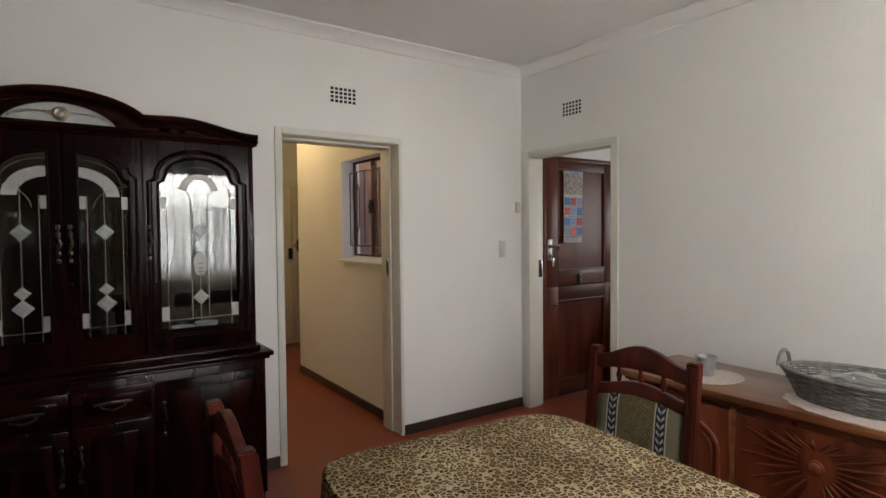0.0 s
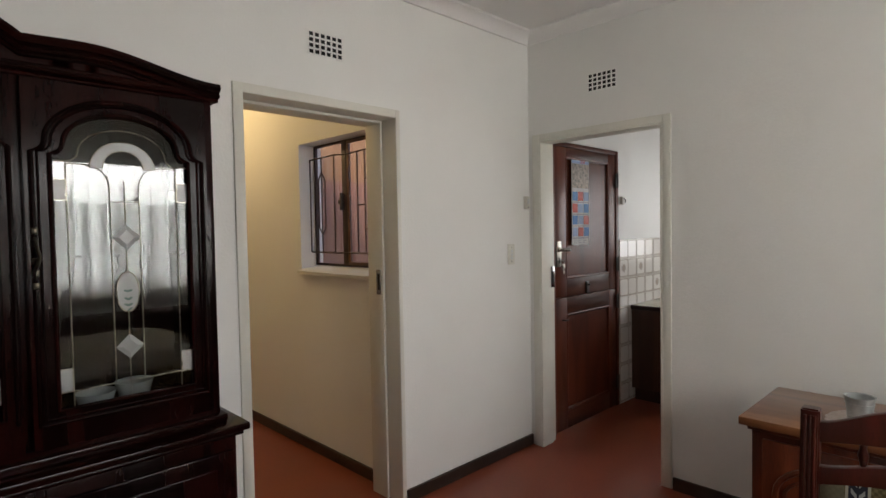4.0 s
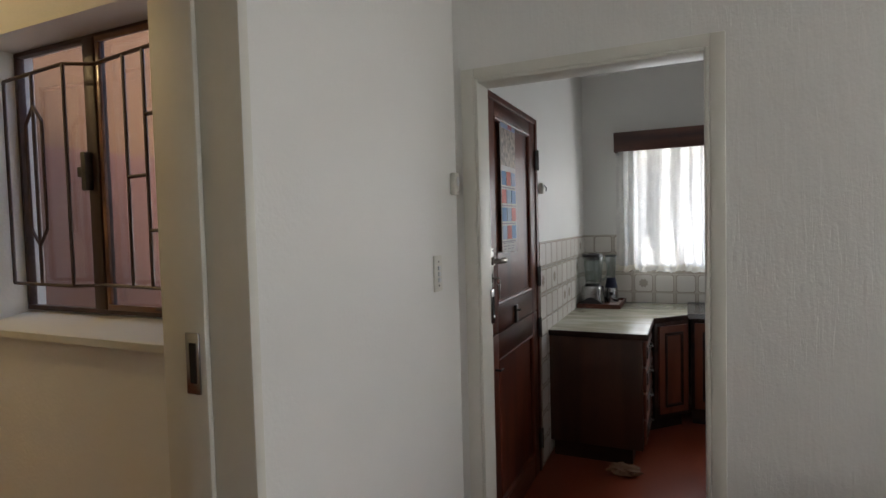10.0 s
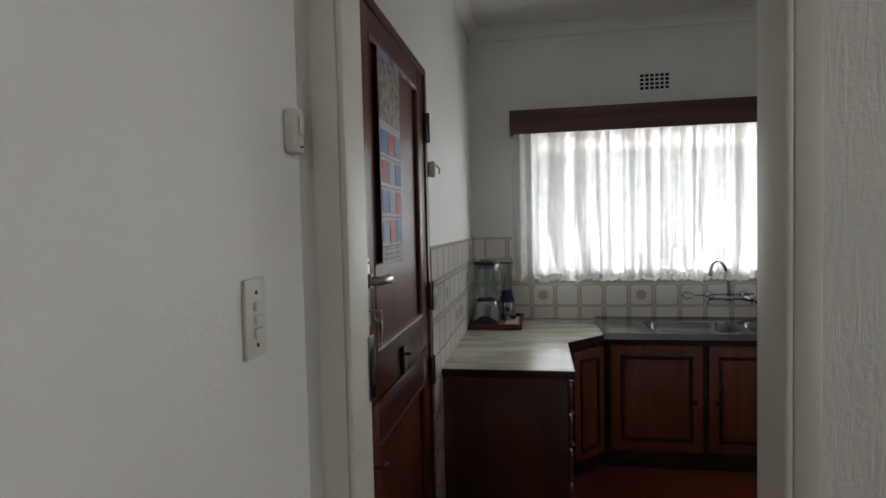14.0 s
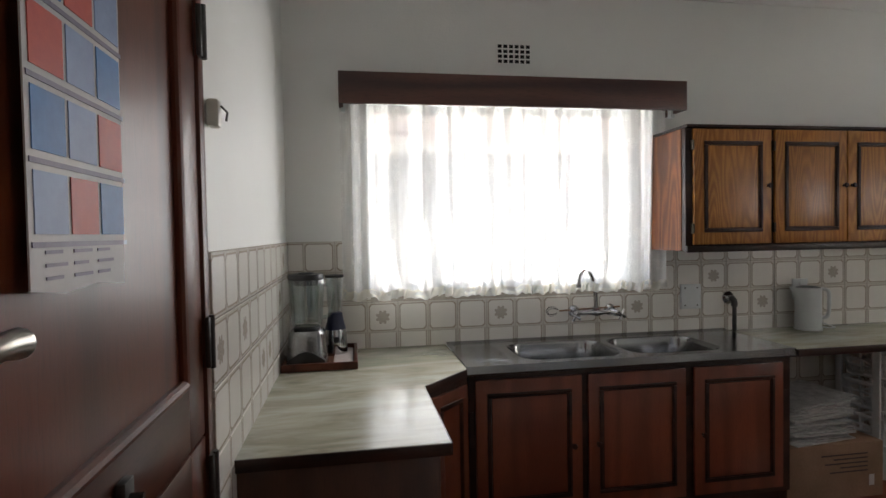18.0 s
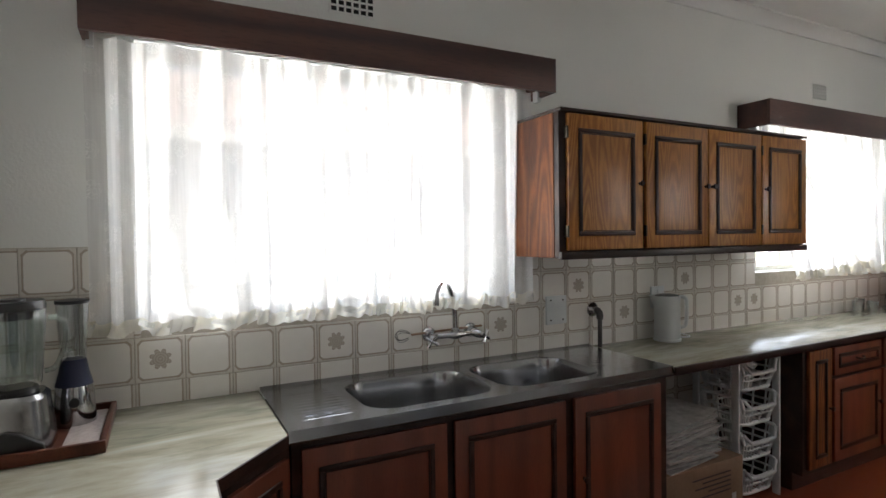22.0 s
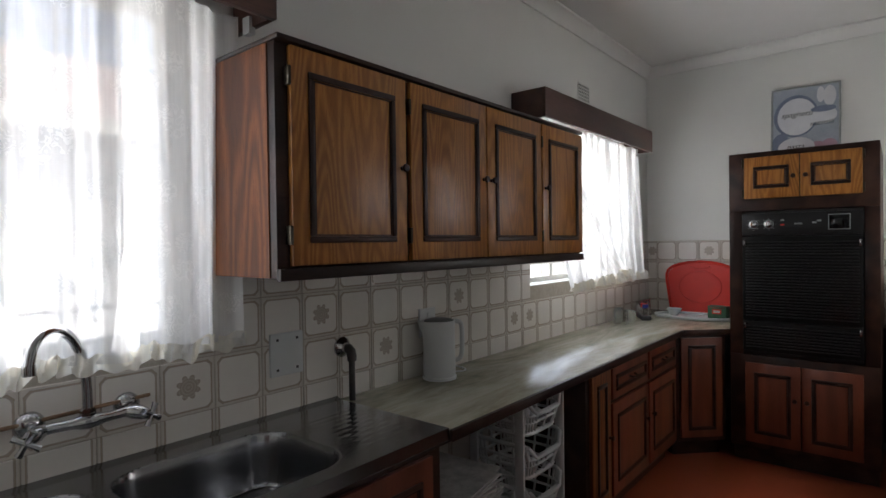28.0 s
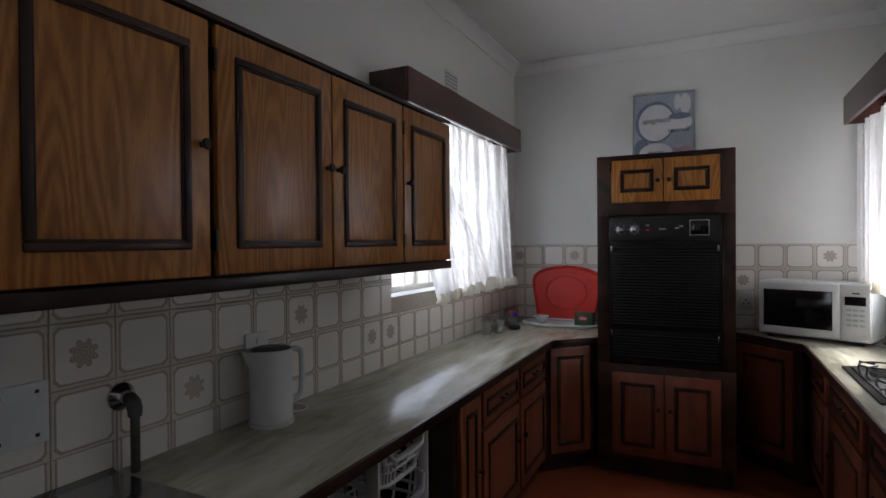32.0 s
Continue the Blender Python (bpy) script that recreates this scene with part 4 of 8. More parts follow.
for k in range(8):
    z = 0.712 + k * 0.0175
    part("louvre", turned(boxes((0.092, 0.643, -0.0275, -0.0205, z, z + 0.007), bevel=0.002), m), "black", dw)
for bx in (0.088, 0.647):
    for bz in (1.335, 0.842):
        part("chrome_catch", turned(boxes((bx - 0.006, bx + 0.006, -0.034, -0.0205, bz - 0.018, bz + 0.018), bevel=0.002), m), "chrome", ov)

# run under the hob
m = pose(3.905, -1.790, 0, 0, 0, 135)
o = thing("corner_cabinet", (3.6, -1.6, 0), "red-brown corner base cabinet with one panelled door", "cabinet", "corner cabinets")
carcass(o, m, 0.470, 0.10, UNDER, 0.16)
panel_door("door", o, m, 0.050, 0.420, 0.13, 0.750, "base_wood", (0.075, 0.42), 0.052)
m = pose(3.520, -1.455, 0, 0, 0, 90)
o = thing("hob_cabinet", (3.35, -0.4, 0), "red-brown base cabinet with drawers under the hob", "cabinet")
carcass(o, m, 1.86, 0.10, UNDER, 0.425)
for a, w in ((0.035, 0.40), (0.555, 0.58), (1.245, 0.58)):
    d = panel_door("drawer", o, m, a, a + w, 0.598, 0.750, "base_wood", None, 0.036)
    cup_handle(d, m, a + w / 2, 0.672)
    panel_door("door", o, m, a, a + w, 0.13, 0.578, "base_wood", (a + 0.03, 0.40))


def laminate():
    m, nt, b = material("marbled_laminate", 0.2)
    v = coords(nt, (1.0, 0.28, 1.0), (0, 0, 0.25))
    w1 = noise_tex(nt, v, 5.5, 6, 0.6, 1.4)
    w2 = noise_tex(nt, coords(nt, (1, 0.2, 1), (0, 0, 0.2)), 22, 4, 0.6, 0.8)
    f = mathn(nt, "ADD", mathn(nt, "MULTIPLY", w1, 0.7), mathn(nt, "MULTIPLY", w2, 0.3))
    nt.links.new(ramp(nt, f, (0.32, (0.20, 0.205, 0.155)), (0.45, (0.36, 0.345, 0.26)), (0.55, (0.46, 0.44, 0.35)), (0.68, (0.56, 0.55, 0.47))), b.inputs["Base Color"])
    nt.links.new(mathn(nt, "MULTIPLY_ADD", w2, 0.12, 0.13), b.inputs["Roughness"])
    bump(nt, b, noise_tex(nt, coords(nt), 25, 2), 0.03, 0.003)
    return m


M["laminate"] = laminate()


def worktop(label, outline, front):
    o = thing("worktop", (outline[0][0], outline[0][1], WT), label, "worktop")
    part("slab", slab(outline, WT - 0.030, WT, "xy", 0.003), "laminate", o)
    for (x0, y0), (x1, y1) in zip(front, front[1:]):
        d = Vector((x1 - x0, y1 - y0, 0))
        bm = boxes((0, d.length, -0.0045, 0.012, WT - 0.037, WT - 0.002), bevel=0.002)
        part("edge_strip", turned(bm, Matrix.Translation((x0, y0, 0)) @ Matrix.Rotation(math.atan2(d.y, d.x), 4, "Z")), "dark_wood", o, "dark brown edging")
    return o


worktop("marbled cream laminate worktop with dark edging", [(4.06, KNORTH - 0.002), (4.06, 3.075), (4.64, 3.075), (4.862, 2.862), (KEAST - 0.002, 2.862), (KEAST - 0.002, KNORTH - 0.002)],
        [(4.06, 3.655), (4.06, 3.075), (4.64, 3.075), (4.862, 2.862)])
worktop("long marbled cream laminate worktop with dark edging", [(4.87, 1.238), (4.87, -1.05), (4.636, -1.284), (4.637, KSOUTH + 0.002), (KEAST - 0.002, KSOUTH + 0.002), (KEAST - 0.002, 1.238)],
        [(4.87, 1.238), (4.87, -1.05), (4.64, -1.28)][::-1])
worktop("marbled cream laminate worktop round the hob", [(3.905, -1.815), (3.560, -1.470), (3.550, 0.41), (KW2 + 0.002, 0.41), (KW2 + 0.002, KSOUTH + 0.002), (3.904, KSOUTH + 0.002)],
        [(3.905, -1.815), (3.560, -1.470), (3.550, 0.41)][::-1])


# ---- outside ----
M["paving"] = mottled("pale_concrete", (0.38, 0.37, 0.35), (0.50, 0.49, 0.46), 1.5, 0.85, 30, 0.2)
structure("ground", boxes((-300, 300, -300, 300, -0.4, -0.16)), "earth", "bare earth ground")
# Unseen pale ground, added to bounce daylight up into the kitchen.
structure("pavement", boxes((5.63, 9.6, -6, 9, -0.159, -0.10)), "paving", "added pale concrete yard paving")
house = thing("neighbour_house", (9.6, 1, -0.1), "pale neighbouring house with a red tiled roof", "house")
part("wall", boxes((9.6, 14, -7, 9, -0.16, 2.5)), mottled("pale_house_wall", (0.62, 0.62, 0.63), (0.72, 0.72, 0.72), 1.5, 0.8, 30, 0.2), house)
rf = bmesh.new()
for k in range(9):
    x0, z0 = 9.15 + k * 0.30, 2.42 + k * 0.145
    slab([(x0, z0), (x0 + 0.34, z0 + 0.165), (x0 + 0.34, z0 + 0.195), (x0, z0 + 0.035)], -7.4, 9.4, "xz", 0, rf)
part("roof", rf, "roof", house, "red tiled roof")
for y in (-2.2, 3.2):
    w = part("window", boxes((9.55, 9.599, y, y + 1.5, 0.95, 2.1)), "frame_white", house)
    part("window_pane", boxes((9.54, 9.549, y + 0.06, y + 0.72, 1.02, 2.04)), "black_gloss", w)
    part("window_pane", boxes((9.54, 9.549, y + 0.78, y + 1.44, 1.02, 2.04)), "black_gloss", w)
part("fascia", boxes((9.10, 9.148, -7.4, 9.4, 2.36, 2.47)), "frame_white", house)

# ---- passage ----
pw = thing("window_5", (1.745, 4.42, 1.2), "brown steel passage window with burglar bars", "window", "", "structure")
m = pose(1.755, 4.79, 1.235, 0, 0, -90)
part("window_frame", turned(ring_frame(bmesh.new(), 0, 0.845, 0, 0.81, 0.014, -0.012, 0.012, 0.002), m), "iron", pw)
part("sash", turned(ring_frame(bmesh.new(), 0.405, 0.831, 0.014, 0.796, 0.016, -0.022, -0.0125, 0.002), m), "sideboard_top", pw, "pale brown opening sash")
part("mullion", turned(boxes((0.355, 0.402, -0.026, 0.012, 0.014, 0.796), bevel=0.004), m), "iron", pw)
for a, c in ((0.014, 0.355), (0.402, 0.831)):
    g = part("pane", turned(boxes((a, c, -0.002, 0.002, 0.014, 0.796)), m), "pane", pw, smooth=False)
    g.visible_shadow = False


def bar_depth(y):
    """The two halves of the grille fold a little into the passage."""
    knots = ((4.78, 1.700), (4.43, 1.670), (4.36, 1.712), (3.90, 1.655))
    for (ya, xa), (yb, xb) in zip(knots, knots[1:]):
        if y >= yb:
            return xa + (xb - xa) * (ya - y) / (ya - yb)
    return knots[-1][1]


ZT, ZB = 1.944, 1.325
for pts in ([(4.765, ZB), (4.765, ZT)], [(4.765, ZT), (4.43, ZT), (4.36, ZT), (3.95, ZT)], [(4.765, ZB), (4.43, ZB), (4.36, ZB), (3.95, ZB)],
            [(4.60, ZT), (4.60, 1.85)], [(4.60, 1.44), (4.60, ZB)], [(4.60, 1.85), (4.60, 1.44)], [(4.60, 1.85), (4.645, 1.80), (4.645, 1.49), (4.60, 1.44)], [(4.60, 1.85), (4.555, 1.80), (4.555, 1.49), (4.60, 1.44)],
            [(4.43, ZT), (4.43, ZB)], [(4.215, ZT), (4.215, ZB)], [(4.125, ZT), (4.125, ZB)], [(4.035, ZT), (4.035, ZB)],
            [(4.215, 1.62), (4.125, 1.62)], [(4.125, 1.775), (4.035, 1.775)], [(4.125, 1.475), (4.035, 1.475)]):
    part("burglar_bar", tube([(bar_depth(y), y, z) for y, z in pts], 0.0052, 6), "iron", pw)
part("window_stay", tube([(1.725, 4.17, 1.262), (1.715, 4.08, 1.268), (1.72, 3.96, 1.262)], 0.006, 6), "iron", pw)
part("stay_knob", lathe([(0, 0), (0.012, 0.004), (0.005, 0.02), (0.010, 0.035), (0, 0.045)], 12, (1.715, 4.10, 1.268)), "iron", pw)
part("latch", turned(boxes((0.36, 0.38, -0.050, -0.027, 0.36, 0.47), (0.335, 0.36, -0.045, -0.032, 0.40, 0.43), bevel=0.003), m), "dull_metal", pw)
structure("sill_passage", slab([(1.594, 1.183), (1.765, 1.183), (1.765, 1.232), (1.602, 1.207), (1.594, 1.202)], 3.947, 4.788, "xz", 0.003), "frame_white", "cream painted window sill", True)
for nm, bx in (("passage", (1.5435, 1.5478, 3.815, 3.855, 1.115, 1.250)), ("kitchen", None)):
    o = thing("strike_plate", (1.54, 3.88, 1.19) if bx else (2.83, 3.59, 1.12), "worn steel lock strike plate in the door frame", "strike plate", "strike plates")
    if bx:
        part("plate", boxes(bx, bevel=0.001), "steel", o)
        part("slot", boxes((1.5418, 1.5433, 3.824, 3.842, 1.14, 1.228)), "hole", o)
    else:
        part("plate", boxes((2.806, 2.846, 3.5865, 3.5908, 1.06, 1.20), bevel=0.001), "steel", o)
        part("slot", boxes((2.816, 2.834, 3.5850, 3.5862, 1.09, 1.17)), "hole", o)
lampo = thing("ceiling_lamp", (0.95, 5.6, 2.7), "round warm passage ceiling lamp", "ceiling lamp")
part("rose", lathe([(0, 0), (0.06, 0), (0.05, -0.03), (0, -0.035)], 24, (0.95, 5.6, CEIL)), "white_plastic", lampo)
part("stem", tube([(0.95, 5.6, CEIL - 0.03), (0.95, 5.6, CEIL - 0.12)], 0.006), "brass", lampo)
pd = thing("door_2", (2.05, 7.29, 0), "white panelled door at the end of the passage", "door", "", "structure")
part("leaf", boxes((1.60, 2.60, 7.24, 7.285, 0.01, 2.02), bevel=0.003), "frame_white", pd)
part("panel_strip", boxes((2.02, 2.035, 7.225, 7.2395, 0.02, 2.0), (2.08, 2.095, 7.225, 7.2395, 0.02, 2.0), bevel=0.002), "frame_white", pd)
part("diamond", slab([(2.06, 1.27), (2.13, 1.37), (2.20, 1.27), (2.13, 1.17)], 7.228, 7.2395, "xz", 0.002), "dull_metal", pd)
part("lock", boxes((1.985, 2.035, 7.205, 7.2245, 1.10, 1.24), bevel=0.004), "black", pd)
part("door_frame", boxes((1.52, 1.60, 7.22, 7.295, 0, 2.1), (2.60, 2.68, 7.22, 7.295, 0, 2.1), (1.6, 2.6, 7.22, 7.295, 2.02, 2.1), bevel=0.003), "frame_white", pd)
cv = wall_vent(pose(2.60, 5.869, 2.12))

# ---- stable door ----
M["lock_steel"] = mottled("satin_nickel", (0.34, 0.32, 0.28), (0.48, 0.46, 0.41), 8, 0.34, 90, 0.03, 1.0)
sd = thing("door_1", (3.41, 3.67, 0), "brown varnished stable door, both halves closed, with keys in the lock", "door", "", "structure")
part("door_frame", boxes((2.928, 2.961, 3.655, 3.74, 0, 2.066), (3.822, 3.862, 3.655, 3.74, 0, 2.066), (2.961, 3.822, 3.655, 3.74, 2.036, 2.066), bevel=0.003), "door_wood", sd)


def door_half(name, z0, z1, rails):
    """Stiles and rails round one sunk panel, with a moulded edge on the panel."""
    lo, hi = rails
    d = part(name, boxes((2.965, 3.112, 3.662, 3.702, z0, z1), (3.712, 3.818, 3.662, 3.702, z0, z1), bevel=0.002), "door_wood", sd)
    part("rail", boxes((3.112, 3.712, 3.662, 3.702, z0, lo), bevel=0.002), "door_wood_x", d)
    part("rail", boxes((3.112, 3.712, 3.662, 3.702, hi, z1), bevel=0.002), "door_wood_x", d)
    part("panel", boxes((3.110, 3.714, 3.676, 3.694, lo - 0.002, hi + 0.002)), "door_wood", d)
    for pts in (((3.112, lo, 3.712, lo), (3.112, hi, 3.712, hi), (3.112, lo, 3.112, hi), (3.712, lo, 3.712, hi))):
        x0, a, x1, c = pts
        part("moulding", tube([(x0, 3.672, a), (x1, 3.672, c)], 0.0125, 10), "door_wood", d)
    return d


door_half("upper_leaf", 0.962, 2.034, (1.095, 1.962))
door_half("lower_leaf", 0.006, 0.956, (0.14, 0.83))
# Unseen strip added behind the gap between the halves to block daylight.
part("rebate_strip", boxes((2.965, 3.818, 3.7025, 3.716, 0.930, 0.990)), "door_wood_x", sd)
hd = part("lock_plate", boxes((2.968, 3.028, 3.650, 3.661, 1.185, 1.362), bevel=0.003), "lock_steel", sd)
part("lever_handle", tube([(2.998, 3.650, 1.304), (2.998, 3.636, 1.304)], 0.018, 16), "lock_steel", hd)
part("lever_handle", tube([(2.998, 3.636, 1.304), (2.998, 3.622, 1.304), (3.003, 3.613, 1.304), (3.013, 3.609, 1.304), (3.042, 3.609, 1.305), (3.066, 3.611, 1.303)], [0.011, 0.011, 0.012, 0.012, 0.011, 0.0135], 12), "lock_steel", hd)
part("keyhole", boxes((2.993, 3.003, 3.6485, 3.6498, 1.208, 1.248)), "hole", hd)
for sx, sz in ((2.980, 1.350), (3.016, 1.350), (2.998, 1.196)):
    part("screw", turned(lathe([(0, 0), (0.004, 0), (0.003, 0.002), (0, 0.0022)], 8), pose(sx, 3.650, sz, 90)), "black", hd)
keys = thing("key_bunch", (3.0, 3.63, 1.1), "bunch of steel keys that hangs in the lock", "keys")
part("key_stem", tube([(2.998, 3.648, 1.228), (2.998, 3.634, 1.228)], 0.0030, 6), "lock_steel", keys)
part("key_bow", tube([(2.998 + 0.011 * math.sin(radians(a)), 3.625 + 0.011 * math.cos(radians(a)), 1.228) for a in range(0, 360, 30)], 0.0022, 6, closed=True), "lock_steel", keys)
part("split_ring", tube([(3.000, 3.622 + 0.010 * math.sin(radians(a)), 1.214 + 0.014 * math.cos(radians(a))) for a in range(0, 360, 24)], 0.0014, 6, closed=True), "lock_steel", keys)
for k, (dx, a) in enumerate(((0.002, -6), (0.012, 14), (-0.004, -16))):
    kb = boxes((-0.012, 0.012, -0.0012, 0.0012, -0.028, 0.0), (-0.0045, 0.0045, -0.001, 0.001, -0.068, -0.028), (0.0045, 0.0075, -0.001, 0.001, -0.06, -0.05), bevel=0.0005)
    part("key", turned(kb, pose(2.999 + dx, 3.620 - 0.003 * k, 1.203, 0, a, 8 * k)), "lock_steel", keys)
for z in (1.83, 1.16, 0.86, 0.2):
    part("hinge", boxes((3.808, 3.846, 3.644, 3.6545, z - 0.055, z + 0.055), bevel=0.002), "dull_metal", sd)
    part("hinge_pin", tube([(3.826, 3.643, z - 0.058), (3.826, 3.643, z + 0.058)], 0.006, 8), "dull_metal", sd)
bolt = part("bolt", boxes((3.360, 3.392, 3.648, 3.6615, 0.965, 1.055), bevel=0.002), "dull_metal", sd)
part("bolt_knob", tube([(3.376, 3.648, 1.03), (3.376, 3.630, 1.03)], 0.006, 8), "dull_metal", bolt)
part("lower_bolt_knob", tube([(3.05, 3.661, 0.80), (3.05, 3.635, 0.80), (3.08, 3.632, 0.80)], 0.005, 8), "dull_metal", sd)


def plate_print(name, a, c, scale):
    return mottled(name, a, c, scale, 0.55, 120, 0.02)


M["print_paper"] = plate_print("calendar_paper", (0.46, 0.44, 0.45), (0.56, 0.54, 0.54), 8)
M["print_blue"] = plate_print("calendar_blue", (0.025, 0.13, 0.38), (0.06, 0.20, 0.48), 30)
M["print_red"] = plate_print("calendar_red", (0.45, 0.045, 0.03), (0.55, 0.08, 0.05), 30)
M["print_grey_line"] = plate_print("calendar_purple_grey", (0.16, 0.14, 0.20), (0.26, 0.23, 0.30), 30)
M["print_sky"] = plate_print("calendar_light_blue", (0.20, 0.27, 0.46), (0.28, 0.36, 0.55), 20)
M["print_photo"] = mottled("calendar_photo", (0.05, 0.06, 0.07), (0.60, 0.47, 0.36), 45, 0.5, 120, 0.0, detail=8)
cal = thing("wall_calendar", (3.31, 3.655, 1.34), "long paper calendar with photo and red and blue months", "calendar")
pp = slab([(3.172, 1.336), (3.24, 1.328), (3.32, 1.333), (3.400, 1.326), (3.414, 1.952), (3.173, 1.950)], 3.6555, 3.6575, "xz")
part("sheet", pp, "print_paper", cal)
part("photo", boxes((3.178, 3.408, 3.6542, 3.6554, 1.748, 1.925)), "print_photo", cal)
part("header", boxes((3.178, 3.408, 3.6542, 3.6554, 1.927, 1.948)), "print_sky", cal)
for r in range(4):
    for k in range(3):
        z = 1.655 - r * 0.087
        mt = ("print_blue", "print_red", "print_sky")[(k + r) % 3] if r < 2 else ("print_sky", "print_red", "print_blue")[(k + r) % 3]
        part("month_block", boxes((3.182 + k * 0.076, 3.250 + k * 0.076, 3.6543, 3.6554, z, z + 0.066)), mt, cal)
    part("divider_line", boxes((3.176, 3.410, 3.6543, 3.6554, z - 0.014, z - 0.008)), "print_grey_line", cal)
for q in range(9):
    part("small_print", boxes((3.20 + 0.06 * (q % 3), 3.235 + 0.06 * (q % 3) + 0.01 * (q % 2), 3.6543, 3.6554, 1.345 + 0.014 * (q // 3), 1.349 + 0.014 * (q // 3))), "print_grey_line", cal)
cu = bpy.data.curves.new("year", "FONT")
cu.body, cu.size, cu.extrude = "2018", 0.034, 0.0004
yr = new("year", cu)
yr.data.materials.append(M["print_red"])
yr.matrix_basis = pose(3.285, 3.6536, 1.930, 90)
yr.parent = cal
yr.matrix_parent_inverse = cal.matrix_basis.inverted()

# garden behind the dining room
structure("wall_garden", solid(((-9, 9), (-6.2, -6.0), (-0.16, 1.9)), []), "wall", "pale plastered garden wall")
structure("pavement_garden", boxes((-9, 5.62, -5.99, -2.21, -0.159, -0.10), (-9, 2.85, -2.21, DSOUTH - 0.21, -0.159, -0.10)), "paving", "added pale concrete yard paving")

# rag under the end cabinet
rg = bmesh.new()
bmesh.ops.create_icosphere(rg, subdivisions=4, radius=1.0)
for v in rg.verts:
    n1 = noise.noise(v.co * 2.3) * 0.45 + noise.noise(v.co * 6.0) * 0.12
    v.co = Vector((3.965 + v.co.x * 0.055 * (1 + n1), 3.20 + v.co.y * 0.085 * (1 + n1), max(0.001, 0.022 + v.co.z * 0.030 * (1 + n1))))
single("rag", rg, "cardboard", "crumpled dusty rag on the floor beside the cabinet", "rag")


# ---- dining room ----
def arch_side(sign, cx, hw, zs, zt, peak, n=12):
    """One side of an arched opening, from its shoulder up to its peak; peak: where the crown of the arch stands."""
    edge = cx + sign * hw
    pts = [(edge, zs)]
    for i in range(1, 5):
        a = i / 4 * math.pi / 2
        pts.append((edge - sign * 0.032 * math.sin(a), zs + 0.030 * (1 - math.cos(a))))
    x0, z0 = pts[-1]
    for i in range(1, n + 1):
        a = i / n * math.pi / 2
        pts.append((peak + (x0 - peak) * math.cos(a), z0 + (zt - z0) * math.sin(a)))
    return pts


def arch_outline(cx, hw, zb, zs, zt, half=0):
    """Opening with straight sides, notched shoulders and an arched head, anticlockwise from the lower left; half: -1 or 1 for a door that holds one half of an arch."""
    pts = [(cx - hw, zb), (cx, zb), (cx + hw, zb), (cx + hw, zb + (zs - zb) * 0.33), (cx + hw, zb + (zs - zb) * 0.67)]
    if half == 0:
        return pts + arch_side(1, cx, hw, zs, zt, cx) + arch_side(-1, cx, hw, zs, zt, cx)[:-1][::-1] + [(cx - hw, zb + (zs - zb) * 0.5)]
    if half > 0:
        return pts + arch_side(1, cx, hw, zs, zt, cx - hw) + [(cx - hw, zs), (cx - hw, zb + (zs - zb) * 0.5)]
    return pts + [(cx + hw, zs)] + arch_side(-1, cx, hw, zs, zt, cx + hw)[::-1] + [(cx - hw, zb + (zs - zb) * 0.5)]


def pierced_door(x0, x1, z0, z1, hole, y0, y1):
    """A board with a shaped opening: each point of the opening is joined to the board's edge."""
    bm = bmesh.new()
    cx, cz = (x0 + x1) / 2, (z0 + z1) / 2
    hw, hh = (x1 - x0) / 2, (z1 - z0) / 2
    out = []
    for x, z in hole:
        dx, dz = x - cx, z - cz
        s = min(hw / abs(dx) if abs(dx) > 1e-6 else 1e9, hh / abs(dz) if abs(dz) > 1e-6 else 1e9)
        out.append((cx + dx * s, cz + dz * s))
    for k, corner in enumerate(((x0, z0), (x1, z0), (x1, z1), (x0, z1))):
        i = min(range(len(out)), key=lambda q: (out[q][0] - corner[0]) ** 2 + (out[q][1] - corner[1]) ** 2)
        out[i] = corner
    rings = [[bm.verts.new((x, y, z)) for x, z in o] for o, y in ((hole, y0), (out, y0), (out, y1), (hole, y1))]
    n = len(hole)
    for a, c in zip(rings, rings[1:] + rings[:1]):
        for i in range(n):
            bm.faces.new((a[i], a[(i + 1) % n], c[(i + 1) % n], c[i]))
    return bm


def arc(cx, cz, rx, rz, a0, a1, y, n=14):
    return [(cx + rx * math.cos(radians(a0 + (a1 - a0) * i / n)), y, cz + rz * math.sin(radians(a0 + (a1 - a0) * i / n))) for i in range(n + 1)]


